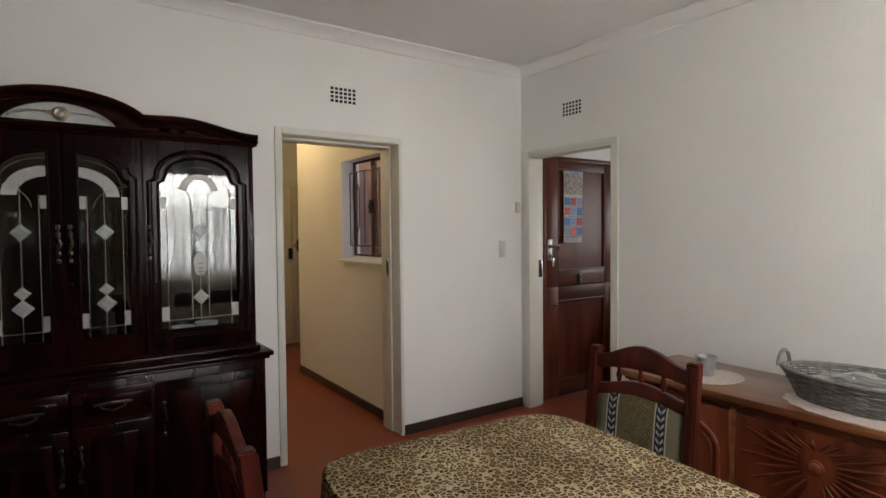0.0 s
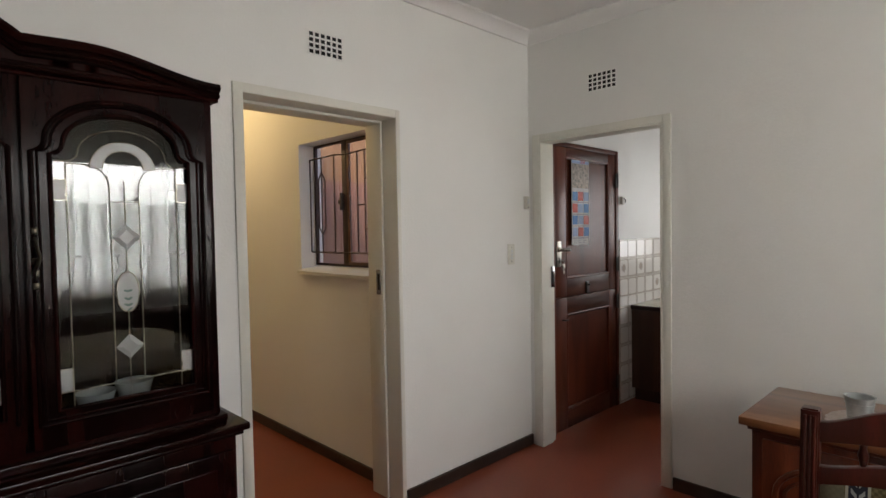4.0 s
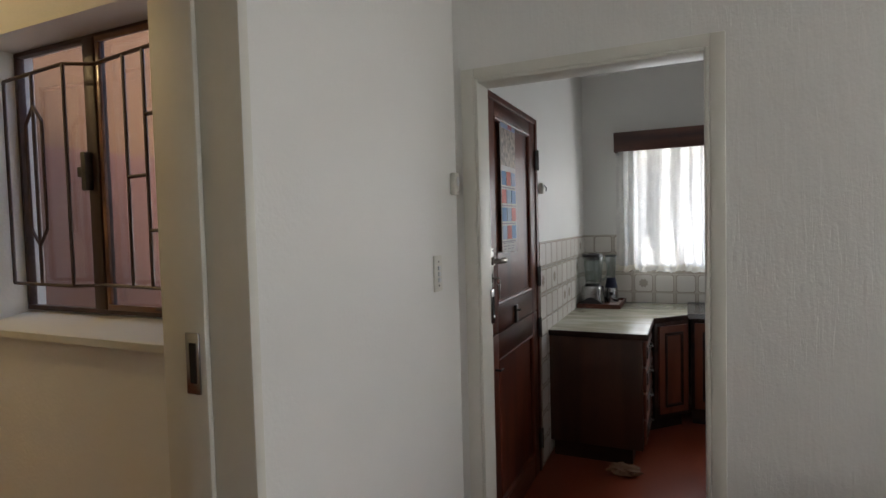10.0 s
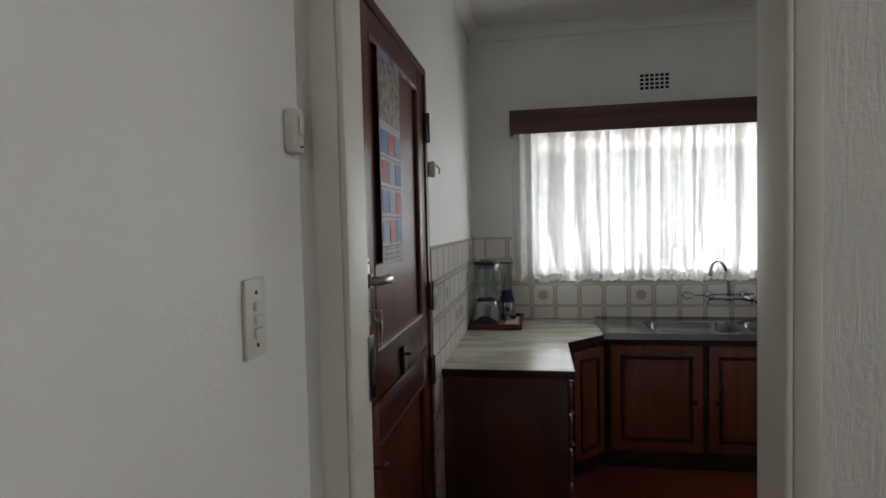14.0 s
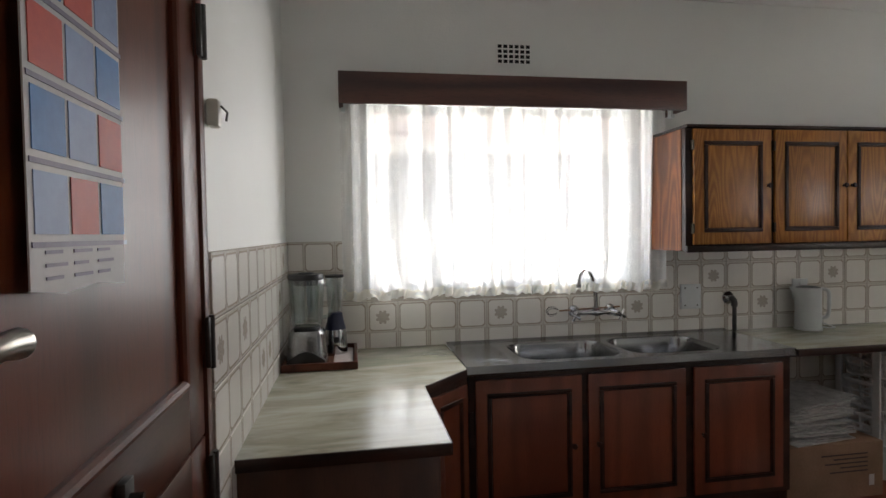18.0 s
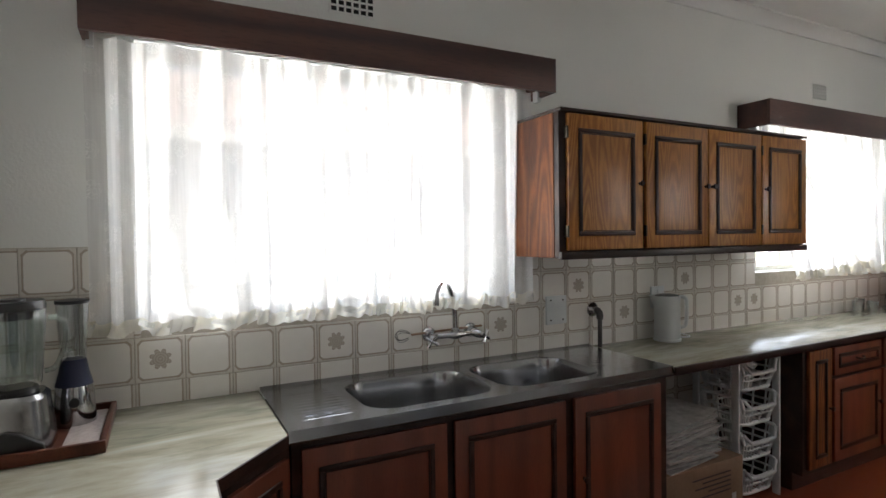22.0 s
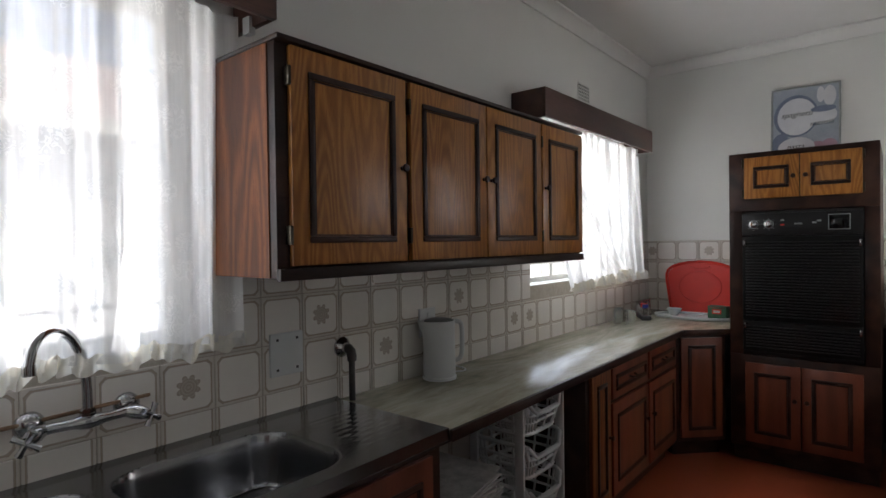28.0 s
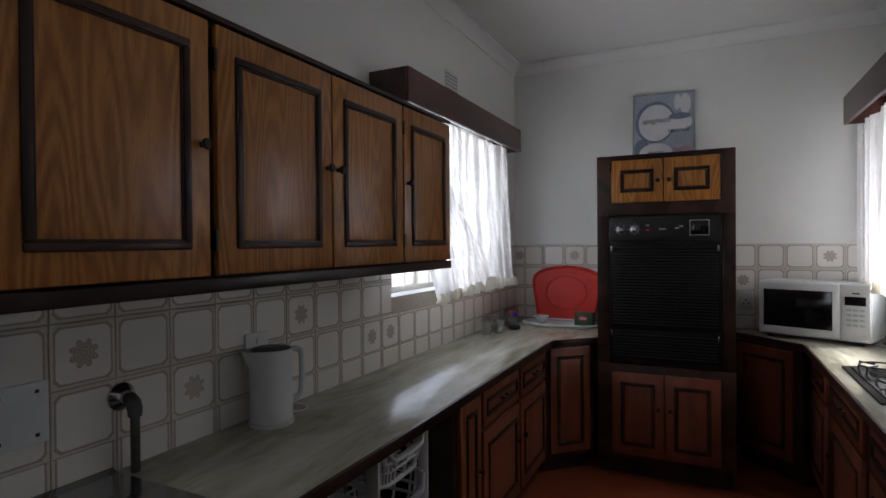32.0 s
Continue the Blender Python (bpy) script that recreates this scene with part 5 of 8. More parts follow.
def drop_handle(parent, x, y, z, length=0.11, across=False):
    """Ornate cast handle with leafy ends."""
    bm = bmesh.new()
    h = length / 2
    if across:
        tube([(x - h * 0.7, y, z), (x - h * 0.66, y - 0.018, z - 0.012), (x, y - 0.024, z - 0.026), (x + h * 0.66, y - 0.018, z - 0.012), (x + h * 0.7, y, z)], [0.004, 0.004, 0.0055, 0.004, 0.004], 8, bm)
        for s in (-1, 1):
            for q in range(3):
                box(bm, x + s * (h * 0.55 + 0.014 * q) - 0.008, x + s * (h * 0.55 + 0.014 * q) + 0.008, y - 0.008, y, z - 0.009 + 0.002 * q, z + 0.010 - 0.001 * q, bevel=0.004)
        box(bm, x - h * 0.5, x + h * 0.5, y - 0.006, y, z - 0.004, z + 0.010, bevel=0.004)
    else:
        tube([(x, y, z + h * 0.8), (x, y - 0.02, z + h * 0.5), (x + 0.008, y - 0.024, z), (x - 0.006, y - 0.020, z - h * 0.45), (x, y, z - h * 0.8)], [0.004, 0.005, 0.006, 0.005, 0.004], 8, bm)
        for q in (1.0, 0.55, -0.1, -0.55, -1.0):
            box(bm, x - 0.009, x + 0.009, y - 0.007, y, z + q * h - 0.010, z + q * h + 0.010, bevel=0.005)
    part("handle", bm, "brass", parent, "ornate aged brass handle")


M["facet"] = frosted("bevelled_facet_glass", 0.55)
CX, FY = -0.36, 3.33
cab = thing("display_cabinet", (CX, 3.5, 0), "dark mahogany display cabinet with arched crown and leaded glass doors", "display cabinet")
part("base_body", boxes((-1.20, 0.500, 3.285, 3.688, 0.06, 0.778), bevel=0.003), "mahogany", cab)
part("base_plinth", boxes((-1.19, 0.490, 3.30, 3.688, 0, 0.06)), "mahogany", cab)
part("base_top", boxes((-1.235, 0.535, 3.245, 3.690, 0.796, 0.822), (-1.22, 0.52, 3.262, 3.690, 0.779, 0.7955), bevel=0.007), "mahogany_x", cab)
part("upper_plinth", boxes((-1.205, 0.485, 3.305, 3.689, 0.823, 0.850), bevel=0.006), "mahogany_x", cab)
part("side_panel", boxes((0.440, 0.468, FY, 3.689, 0.850, 1.905), bevel=0.003), "mahogany", cab)
part("side_panel", boxes((-1.188, -1.160, FY, 3.689, 0.850, 1.905), bevel=0.003), "mahogany", cab)
part("back_panel", boxes((-1.16, 0.44, 3.668, 3.688, 0.850, 1.905)), "mahogany", cab)
part("floor_board", boxes((-1.16, 0.44, FY + 0.002, 3.667, 0.850, 0.868)), "mahogany_x", cab)
part("top_board", boxes((-1.188, 0.468, FY, 3.689, 1.906, 1.925)), "mahogany_x", cab)
part("shelf", boxes((-1.158, 0.438, FY + 0.03, 3.667, 1.395, 1.403)), "glass", cab)
part("divider", boxes((-0.066, -0.046, FY + 0.01, 3.667, 0.869, 1.905)), "mahogany", cab)


def crown_height(x):
    """The top edge of the crown, from its middle outwards."""
    u = abs(x - CX) / 0.84
    if u < 0.37:
        return 2.003 + 0.087 * (1 - (u / 0.37) ** 2) ** 0.75
    if u < 0.56:
        return 2.003 + 0.006 * (0.5 - 0.5 * math.cos((u - 0.37) / 0.19 * math.pi))
    return 1.955 + 0.054 * (0.5 + 0.5 * math.cos((u - 0.56) / 0.44 * math.pi))


xs = [CX - 0.845 + 1.69 * i / 80 for i in range(81)]
cb = bmesh.new()
win = []
for i in range(80):
    xm = (xs[i] + xs[i + 1]) / 2
    u = abs(xm - CX)
    hole = u < 0.205
    zt = [crown_height(q) - 0.038 for q in (xs[i], xs[i + 1])]
    if hole:
        hz = [1.936 + 0.086 * math.cos(min(abs(q - CX), 0.205) / 0.205 * math.pi / 2) ** 0.6 for q in (xs[i], xs[i + 1])]
        slab([(xs[i], hz[0]), (xs[i + 1], hz[1]), (xs[i + 1], max(zt[1], hz[1] + 0.004)), (xs[i], max(zt[0], hz[0] + 0.004))], FY - 0.012, FY + 0.02, "xz", 0, cb)
        slab([(xs[i], 1.926), (xs[i + 1], 1.926), (xs[i + 1], 1.936), (xs[i], 1.936)], FY - 0.012, FY + 0.02, "xz", 0, cb)
        win.append((xm, (hz[0] + hz[1]) / 2))
    else:
        slab([(xs[i], 1.926), (xs[i + 1], 1.926), (xs[i + 1], zt[1]), (xs[i], zt[0])], FY - 0.012, FY + 0.02, "xz", 0, cb)
bmesh.ops.remove_doubles(cb, verts=cb.verts[:], dist=0.0005)
part("crown_board", cb, "mahogany_x", cab)
part("crown_pane", slab([(CX - 0.203, 1.935), (CX + 0.203, 1.935)] + [(x, z) for x, z in win[::-1]], FY + 0.002, FY + 0.006, "xz"), "frost", cab, "frosted fan light with a rosette")
part("crown_rosette", turned(lathe([(0, 0), (0.030, 0), (0.032, 0.006), (0.022, 0.010), (0.012, 0.006), (0, 0.009)], 20), pose(CX, FY + 0.001, 1.975, 90)), "lead", cab)
for s in (-1, 1):
    part("crown_lead", tube(arc(CX + s * 0.10, 1.937, 0.09, 0.045, 0, 180, FY), 0.0016, 6), "lead", cab)
    part("crown_lead", tube(arc(CX + s * 0.03, 1.937, 0.16, 0.045, 90 if s > 0 else 90, 0 if s > 0 else 180, FY), 0.0016, 6), "lead", cab)
for off, r, dy in ((0.0, 0.016, -0.030), (-0.022, 0.011, -0.020), (-0.036, 0.008, -0.014)):
    part("crown_moulding", tube([(x, FY + dy, crown_height(x) + off - 0.016) for x in xs], r, 8), "mahogany_x", cab)
for z, r, dy in ((1.918, 0.012, -0.016), (1.900, 0.006, -0.006)):
    part("cornice_moulding", tube([(-1.20, FY + dy, z), (0.480, FY + dy, z)], r, 10), "mahogany_x", cab)
    part("cornice_moulding", tube([(0.476 - dy * 0.4, FY + dy, z), (0.476 - dy * 0.4, 3.688, z)], r, 10), "mahogany_x", cab)


def leaded_door(x0, x1, hinge_right, half=0):
    """Door with leaded glass; half: which half of the shared middle arch it holds."""
    cx, hw = (x0 + x1) / 2, 0.183 if half == 0 else 0.100
    cx += 0.004 * half
    zb, zs, zt = 0.973, 1.688, 1.812 if half == 0 else 1.806
    hole = arch_outline(cx, hw, zb, zs, zt, half)
    d = part("glass_door", pierced_door(x0 + 0.002, x1 - 0.002, 0.872, 1.888, hole, FY - 0.022, FY - 0.002), "mahogany", cab)
    part("moulding", tube([(x, FY - 0.024, z) for x, z in hole], 0.0065, 8, closed=True), "mahogany", d)
    if half == 0:
        big = arch_outline(cx, hw + 0.042, zb - 0.035, zs + 0.004, zt + 0.036)
        part("moulding", tube([(x, FY - 0.022, z) for x, z in big], 0.0075, 8, closed=True), "mahogany", d)
        part("moulding", tube([(x, FY - 0.022, z) for x, z in arch_outline(cx, hw + 0.028, zb - 0.022, zs + 0.003, zt + 0.024)], 0.0040, 6, closed=True), "mahogany", d)
    else:
        s = half
        side = [(cx + s * (hw + 0.030), zb - 0.02), (cx + s * (hw + 0.030), zs + 0.01), (cx + s * (hw + 0.004), zs + 0.035), (cx + s * (hw - 0.004), zs + 0.065)]
        part("moulding", tube([(x, FY - 0.022, z) for x, z in side], 0.0065, 8), "mahogany", d)
    g = part("glass_pane", slab(hole, FY - 0.014, FY - 0.010, "xz"), "pane_gloss", d, "clear leaded glass", smooth=False)
    g.visible_shadow = False
    y = FY - 0.0165
    if half == 0:
        rows = [[(cx + q * 0.146, y, zb), (cx + q * 0.146, y, 1.664)] for q in (-1, 1)]
        for q in (-1, 1):
            rows.append([(cx + q * 0.039, y, 1.022), (cx + q * 0.039, y, 1.60)] + [(cx + q * (0.039 + 0.060 * (1 - math.cos(radians(a)))), y, 1.60 + 0.064 * math.sin(radians(a))) for a in range(15, 91, 15)] + [(cx + q * 0.146, y, 1.664)])
            rows.append([(cx + q * hw, y, 1.670), (cx + q * 0.135, y, 1.671), (cx + q * 0.118, y, 1.685)] + [(cx + q * 0.118 * math.cos(radians(a)), y, 1.685 + 0.084 * math.sin(radians(a)) ** 0.9) for a in range(15, 91, 15)])
        rows += [[(cx, y, zb), (cx, y, 1.086)], [(cx, y, 1.164), (cx, y, 1.228)], [(cx, y, 1.350), (cx, y, 1.413)], [(cx, y, 1.492), (cx, y, 1.62)],
                 [(cx - hw, y, 1.018), (cx + hw, y, 1.022)], [(cx - 0.039, y, 1.559), (cx + 0.039, y, 1.559)],
                 arc(cx, 1.655, 0.055, 0.054, 180, 0, y), arc(cx, 1.655, 0.087, 0.080, 180, 0, y)]
        diamonds, side, squares = ((1.453, 0.039), (1.125, 0.038)), 0.146, ((1.019, 1.085), (1.560, 1.620))
    else:
        s, mid = half, cx - half * (hw + 0.006)
        rows = [[(cx - s * 0.066, y, zb), (cx - s * 0.066, y, 1.62)], [(cx + s * 0.072, y, zb), (cx + s * 0.072, y, 1.65)],
                [(cx, y, zb), (cx, y, 1.085)], [(cx, y, 1.22), (cx, y, 1.413)], [(cx, y, 1.49), (cx, y, 1.69)],
                [(cx - hw, y, 1.018), (cx + hw, y, 1.018)]]
        for rx, rz, z in ((0.115, 0.085, 1.612), (0.168, 0.130, 1.612)):
            rows.append([(mid + s * rx * math.cos(radians(a)), y, z + rz * math.sin(radians(a))) for a in range(0, 90, 10)])
        rows.append([(mid + s * (0.012 + 0.160 * math.sin(radians(a))), y, 1.775 - 0.10 * (1 - math.cos(radians(a)))) for a in range(0, 91, 15)] + [(cx + s * hw, y, 1.66)])
        rows.append([(cx + s * (hw - 0.14 * math.cos(radians(a))), y, 1.56 + 0.10 * math.sin(radians(a))) for a in range(0, 91, 15)])
        diamonds, side, squares = ((1.452, 0.037), (1.190, 0.030), (1.125, 0.040)), 0.069, ((1.019, 1.085), (1.555, 1.612))
        band = [(mid + s * 0.168 * math.cos(radians(a)), 1.612 + 0.130 * math.sin(radians(a))) for a in range(0, 86, 5)] + [(mid + s * 0.115 * math.cos(radians(a)), 1.612 + 0.085 * math.sin(radians(a))) for a in range(85, -1, -5)]
        part("frosted_arch", slab(band, y - 0.001, y + 0.002, "xz"), "frost", d, "frosted arch band")
    for r in rows:
        part("lead_line", tube(r, 0.0017, 6), "lead", d)
    for zc, sz in diamonds:
        bm = bmesh.new()
        rim = [bm.verts.new((cx + a * sz, y - 0.002, zc + c * sz)) for a, c in ((1, 0), (0, 1), (-1, 0), (0, -1))]
        top = [bm.verts.new((cx + a * sz * 0.55, y - 0.007, zc + c * sz * 0.55)) for a, c in ((1, 0), (0, 1), (-1, 0), (0, -1))]
        for i in range(4):
            bm.faces.new((rim[i], rim[(i + 1) % 4], top[(i + 1) % 4], top[i]))
        bm.faces.new(top)
        bm.faces.new(rim[::-1])
        part("bevelled_diamond", bm, "facet", d, "bevelled glass diamond", smooth=False)
        part("diamond_came", tube([(cx + a * sz, y, zc + c * sz) for a, c in ((1, 0), (0, 1), (-1, 0), (0, -1))], 0.0022, 6, closed=True), "lead", d)
    for sx in (-1, 1):
        xa, xb = sorted((cx + sx * side, cx + sx * (hw - 0.001)))
        for z0, z1 in squares:
            part("frosted_square", boxes((xa, xb, y - 0.0012, y + 0.002, z0, z1)), "frost", d)
            part("square_came", ring_frame(bmesh.new(), xa, xb, z0, z1, 0.0025, y - 0.002, y + 0.0015), "lead", d)
    if half == 0:
        ringo = [(p[0], p[2]) for p in arc(cx, 1.655, 0.087, 0.080, 0, 180, y)] + [(p[0], p[2]) for p in arc(cx, 1.655, 0.055, 0.054, 180, 0, y)]
        part("frosted_arch", slab(ringo, y - 0.001, y + 0.002, "xz"), "frost", d, "frosted arch band")
        oval = arc(cx, 1.289, 0.031, 0.060, 0, 345, y, 24)
        part("painted_oval", slab([(p[0], p[2]) for p in oval], y - 0.001, y + 0.002, "xz"), "frost", d, "frosted oval with a painted sprig")
        part("oval_came", tube(oval, 0.0024, 6, closed=True), "lead", d)
        leaf = bmesh.new()
        for zc, tilt in ((1.268, 28), (1.268, 152), (1.250, 20), (1.250, 160), (1.236, 35), (1.292, 15), (1.292, 165)):
            slab([(cx + 0.004 * math.cos(radians(tilt)) + 0.009 * math.cos(radians(a)) * math.cos(radians(tilt)) - 0.0035 * math.sin(radians(a)) * math.sin(radians(tilt)), zc + 0.009 * math.cos(radians(a)) * math.sin(radians(tilt)) + 0.0035 * math.sin(radians(a)) * math.cos(radians(tilt))) for a in range(0, 360, 45)], y - 0.0022, y - 0.0012, "xz", 0, leaf)
        part("painted_sprig", leaf, "sprig_green", d, "small painted green leaves")
    hx = x0 + 0.020 if hinge_right else x1 - 0.020
    drop_handle(d, hx, FY - 0.023, 1.40, 0.15)
    return d


M["sprig_green"] = plain("painted_leaf_green", (0.10, 0.16, 0.14), 0.5)
leaded_door(-0.048, 0.440, True)
leaded_door(-0.358, -0.064, True, 1)
leaded_door(-0.656, -0.362, False, -1)
leaded_door(-1.160, -0.672, False)
BY = 3.285


def base_front(name, x0, x1, z0, z1):
    d = part(name, boxes((x0, x1, BY - 0.020, BY - 0.001, z0, z1), bevel=0.005), "mahogany_x" if name == "drawer" else "mahogany", cab)
    w = 0.04 if name == "drawer" else 0.06
    part("raised_field", boxes((x0 + w, x1 - w, BY - 0.028, BY - 0.0195, z0 + w * 0.8, z1 - w * 0.8), bevel=0.007), "mahogany", d)
    return d


for x0, x1 in ((-0.02, 0.485), (-1.185, -0.70)):
    d = base_front("door", x0, x1, 0.09, 0.735)
    drop_handle(d, x0 + 0.03 if x0 > -0.5 else x1 - 0.03, BY - 0.021, 0.56, 0.15)
for x0, x1 in ((-0.355, -0.04), (-0.68, -0.365)):
    d = base_front("drawer", x0, x1, 0.60, 0.745)
    drop_handle(d, (x0 + x1) / 2, BY - 0.029, 0.675, 0.14, True)
    d = base_front("door", x0, x1, 0.09, 0.58)
    drop_handle(d, x0 + 0.03 if x0 > -0.36 else x1 - 0.03, BY - 0.021, 0.42, 0.15)

rng = random.Random(4)


def bowl(at, r, h, mat="china", label="white china bowl on the cabinet floor", cat="bowl"):
    return single("bowl", lathe([(0, 0.006), (r * 0.35, 0.005), (r * 0.4, 0), (r * 0.42, 0.006), (r * 0.8, h * 0.5), (r, h), (r * 0.96, h), (r * 0.76, h * 0.52), (r * 0.3, 0.012), (0, 0.010)], 28, at), mat, label, cat, "cabinet china")


for x, y, r, h in ((0.10, 3.43, 0.055, 0.05), (0.21, 3.46, 0.06, 0.055), (0.31, 3.44, 0.05, 0.05), (0.15, 3.55, 0.06, 0.08), (0.27, 3.57, 0.06, 0.09)):
    bowl((x, y, 0.869), r, h)
for x in (-0.30, -0.24, -0.17, -0.11, -0.41, -0.48, -0.55, -0.61):
    for z, y in ((0.869, 3.45), (0.869, 3.55), (1.404, 3.47), (1.404, 3.57)):
        s = rng.uniform(0.85, 1.15)
        xx = x + rng.uniform(-0.012, 0.012)
        if rng.random() < 0.6:
            single("wine_glass", lathe([(0, 0), (0.028 * s, 0.002), (0.005, 0.008), (0.004, 0.05 * s), (0.02 * s, 0.07 * s), (0.026 * s, 0.105 * s), (0.024 * s, 0.13 * s), (0.0235 * s, 0.13 * s), (0.0245 * s, 0.105 * s), (0.018 * s, 0.072 * s), (0, 0.058 * s)], 20, (xx, y, z)), "drinking_glass", "clear stemmed wine glass in the cabinet", "wine glass", "cabinet glasses")
        else:
            single("tumbler", lathe([(0, 0), (0.026 * s, 0), (0.031 * s, 0.085 * s), (0.0295 * s, 0.085 * s), (0.0245 * s, 0.008), (0, 0.007)], 20, (xx, y, z)), "drinking_glass", "clear glass tumbler in the cabinet", "tumbler", "cabinet glasses")


def leopard():
    m, nt, b = material("leopard_print_cloth", 0.8)
    v = coords(nt)
    d = noise_tex(nt, v, 26, 3)
    tc = nt.nodes.new("ShaderNodeVectorMath")
    tc.operation = "MULTIPLY_ADD"
    nt.links.new(v, tc.inputs[0])
    tc.inputs[1].default_value = (1, 1, 1)
    off = nt.nodes.new("ShaderNodeCombineXYZ")
    nt.links.new(mathn(nt, "MULTIPLY", mathn(nt, "SUBTRACT", d, 0.5), 0.009), off.inputs[0])
    nt.links.new(mathn(nt, "MULTIPLY", mathn(nt, "SUBTRACT", noise_tex(nt, v, 31, 3), 0.5), 0.009), off.inputs[1])
    nt.links.new(off.outputs[0], tc.inputs[2])
    vor = nod(nt, "TexVoronoi", Scale=50.0, Randomness=0.9)
    vor.feature = "DISTANCE_TO_EDGE"
    nt.links.new(tc.outputs[0], vor.inputs["Vector"])
    r = mathn(nt, "MULTIPLY_ADD", mathn(nt, "SUBTRACT", noise_tex(nt, v, 150, 2), 0.5), 0.10, vor.outputs["Distance"])
    big = noise_tex(nt, v, 3.0, 3)
    web = ramp(nt, big, (0.35, (0.34, 0.25, 0.13)), (0.65, (0.56, 0.45, 0.27)))
    rim = mathn(nt, "MULTIPLY", mathn(nt, "GREATER_THAN", r, 0.085), mathn(nt, "GREATER_THAN", noise_tex(nt, v, 85, 2), 0.36))
    core = mathn(nt, "GREATER_THAN", r, 0.235)
    tan = ramp(nt, big, (0.35, (0.12, 0.066, 0.022)), (0.65, (0.25, 0.15, 0.055)))
    col = mix(nt, rim, web, (0.022, 0.013, 0.008))
    col = mix(nt, mathn(nt, "MULTIPLY", core, 0.85), col, tan)
    nt.links.new(col, b.inputs["Base Color"])
    b.inputs["Specular IOR Level"].default_value = 0.2
    bump(nt, b, noise_tex(nt, v, 240, 2), 0.25, 0.002)
    return m


M["leopard"] = leopard()
TZ = 0.735
tm = pose(0.665, 1.205, 0, 0, 0, -4.5)
table = thing("dining_table", (0.665, 1.205, 0), "dark wooden dining table under a tablecloth", "table")
part("tabletop", turned(boxes((-0.435, 0.435, -0.675, 0.675, TZ - 0.035, TZ - 0.004), bevel=0.01), tm), "mahogany_x", table)
part("apron", turned(boxes((-0.40, 0.40, -0.64, 0.64, TZ - 0.12, TZ - 0.036)), tm), "mahogany_x", table)
for sx in (-1, 1):
    for sy in (-1, 1):
        part("leg", turned(lathe([(0, 0), (0.025, 0), (0.03, 0.05), (0.022, 0.1), (0.035, 0.35), (0.03, 0.45), (0.04, 0.5), (0.04, TZ - 0.036), (0, TZ - 0.036)], 16, (sx * 0.37, sy * 0.63, 0)), tm), "mahogany", table)
cl = bmesh.new()
N = 120
prev = None
rows = []
levels = [(0.90, 0.0), (0.97, 0.0), (0.995, -0.002), (1.006, -0.010), (1.012, -0.03), (1.018, -0.08), (1.028, -0.14), (1.035, -0.19)]
for k, (s, dz) in enumerate(levels):
    row = []
    for i in range(N):
        a = 2 * math.pi * i / N
        ca, sa = math.cos(a), math.sin(a)
        e = 0.22
        x, y = 0.485 * math.copysign(abs(ca) ** e, ca), 0.745 * math.copysign(abs(sa) ** e, sa)
        wv = 1 + (0.012 * math.sin(9 * a + 1) + 0.010 * math.sin(17 * a)) * max(0, k - 3) / 4
        row.append(cl.verts.new((x * s * wv, y * s * wv, TZ + 0.001 + dz)))
    rows.append(row)
for a, c in zip(rows, rows[1:]):
    for i in range(N):
        cl.faces.new((a[i], a[(i + 1) % N], c[(i + 1) % N], c[i]))
cl.faces.new(rows[0])
cloth = single("tablecloth", turned(cl, tm), "leopard", "leopard print tablecloth that hangs over the table's edges", "tablecloth")


def stripe_cloth():
    """Woven upholstery: olive ground with dark leaf bands between pale lines."""
    m, nt, b = material("striped_upholstery", 0.85)
    tc = nt.nodes.new("ShaderNodeTexCoord")
    sp = nt.nodes.new("ShaderNodeSeparateXYZ")
    nt.links.new(tc.outputs["Object"], sp.inputs[0])
    x, z = mathn(nt, "ABSOLUTE", sp.outputs[0]), sp.outputs[2]
    d = mathn(nt, "ABSOLUTE", mathn(nt, "SUBTRACT", x, 0.098))
    band = mathn(nt, "LESS_THAN", d, 0.019)
    line = mathn(nt, "MULTIPLY", mathn(nt, "LESS_THAN", d, 0.025), mathn(nt, "GREATER_THAN", d, 0.019))
    vee = mathn(nt, "SINE", mathn(nt, "MULTIPLY", mathn(nt, "SUBTRACT", z, mathn(nt, "MULTIPLY", d, 1.1)), 240.0))
    leaf = mathn(nt, "MULTIPLY", mathn(nt, "GREATER_THAN", vee, 0.25), mathn(nt, "MULTIPLY", mathn(nt, "LESS_THAN", d, 0.014), mathn(nt, "GREATER_THAN", d, 0.002)))
    v = coords(nt)
    weave = mathn(nt, "MULTIPLY", mathn(nt, "SINE", mathn(nt, "MULTIPLY", sp.outputs[0], 420.0)), mathn(nt, "SINE", mathn(nt, "MULTIPLY", z, 420.0)))
    wv = mathn(nt, "MULTIPLY_ADD", weave, 0.25, noise_tex(nt, v, 60, 3))
    olive = ramp(nt, wv, (0.3, (0.085, 0.066, 0.026)), (0.7, (0.18, 0.145, 0.070)))
    edge = mathn(nt, "GREATER_THAN", x, 0.125)
    col = mix(nt, mathn(nt, "MULTIPLY", edge, 0.7), olive, (0.19, 0.18, 0.125))
    col = mix(nt, line, col, (0.42, 0.40, 0.32))
    col = mix(nt, band, col, (0.016, 0.018, 0.032))
    col = mix(nt, leaf, col, (0.36, 0.37, 0.36))
    nt.links.new(col, b.inputs["Base Color"])
    bump(nt, b, wv, 0.3, 0.002)
    return m


M["stripes"] = stripe_cloth()


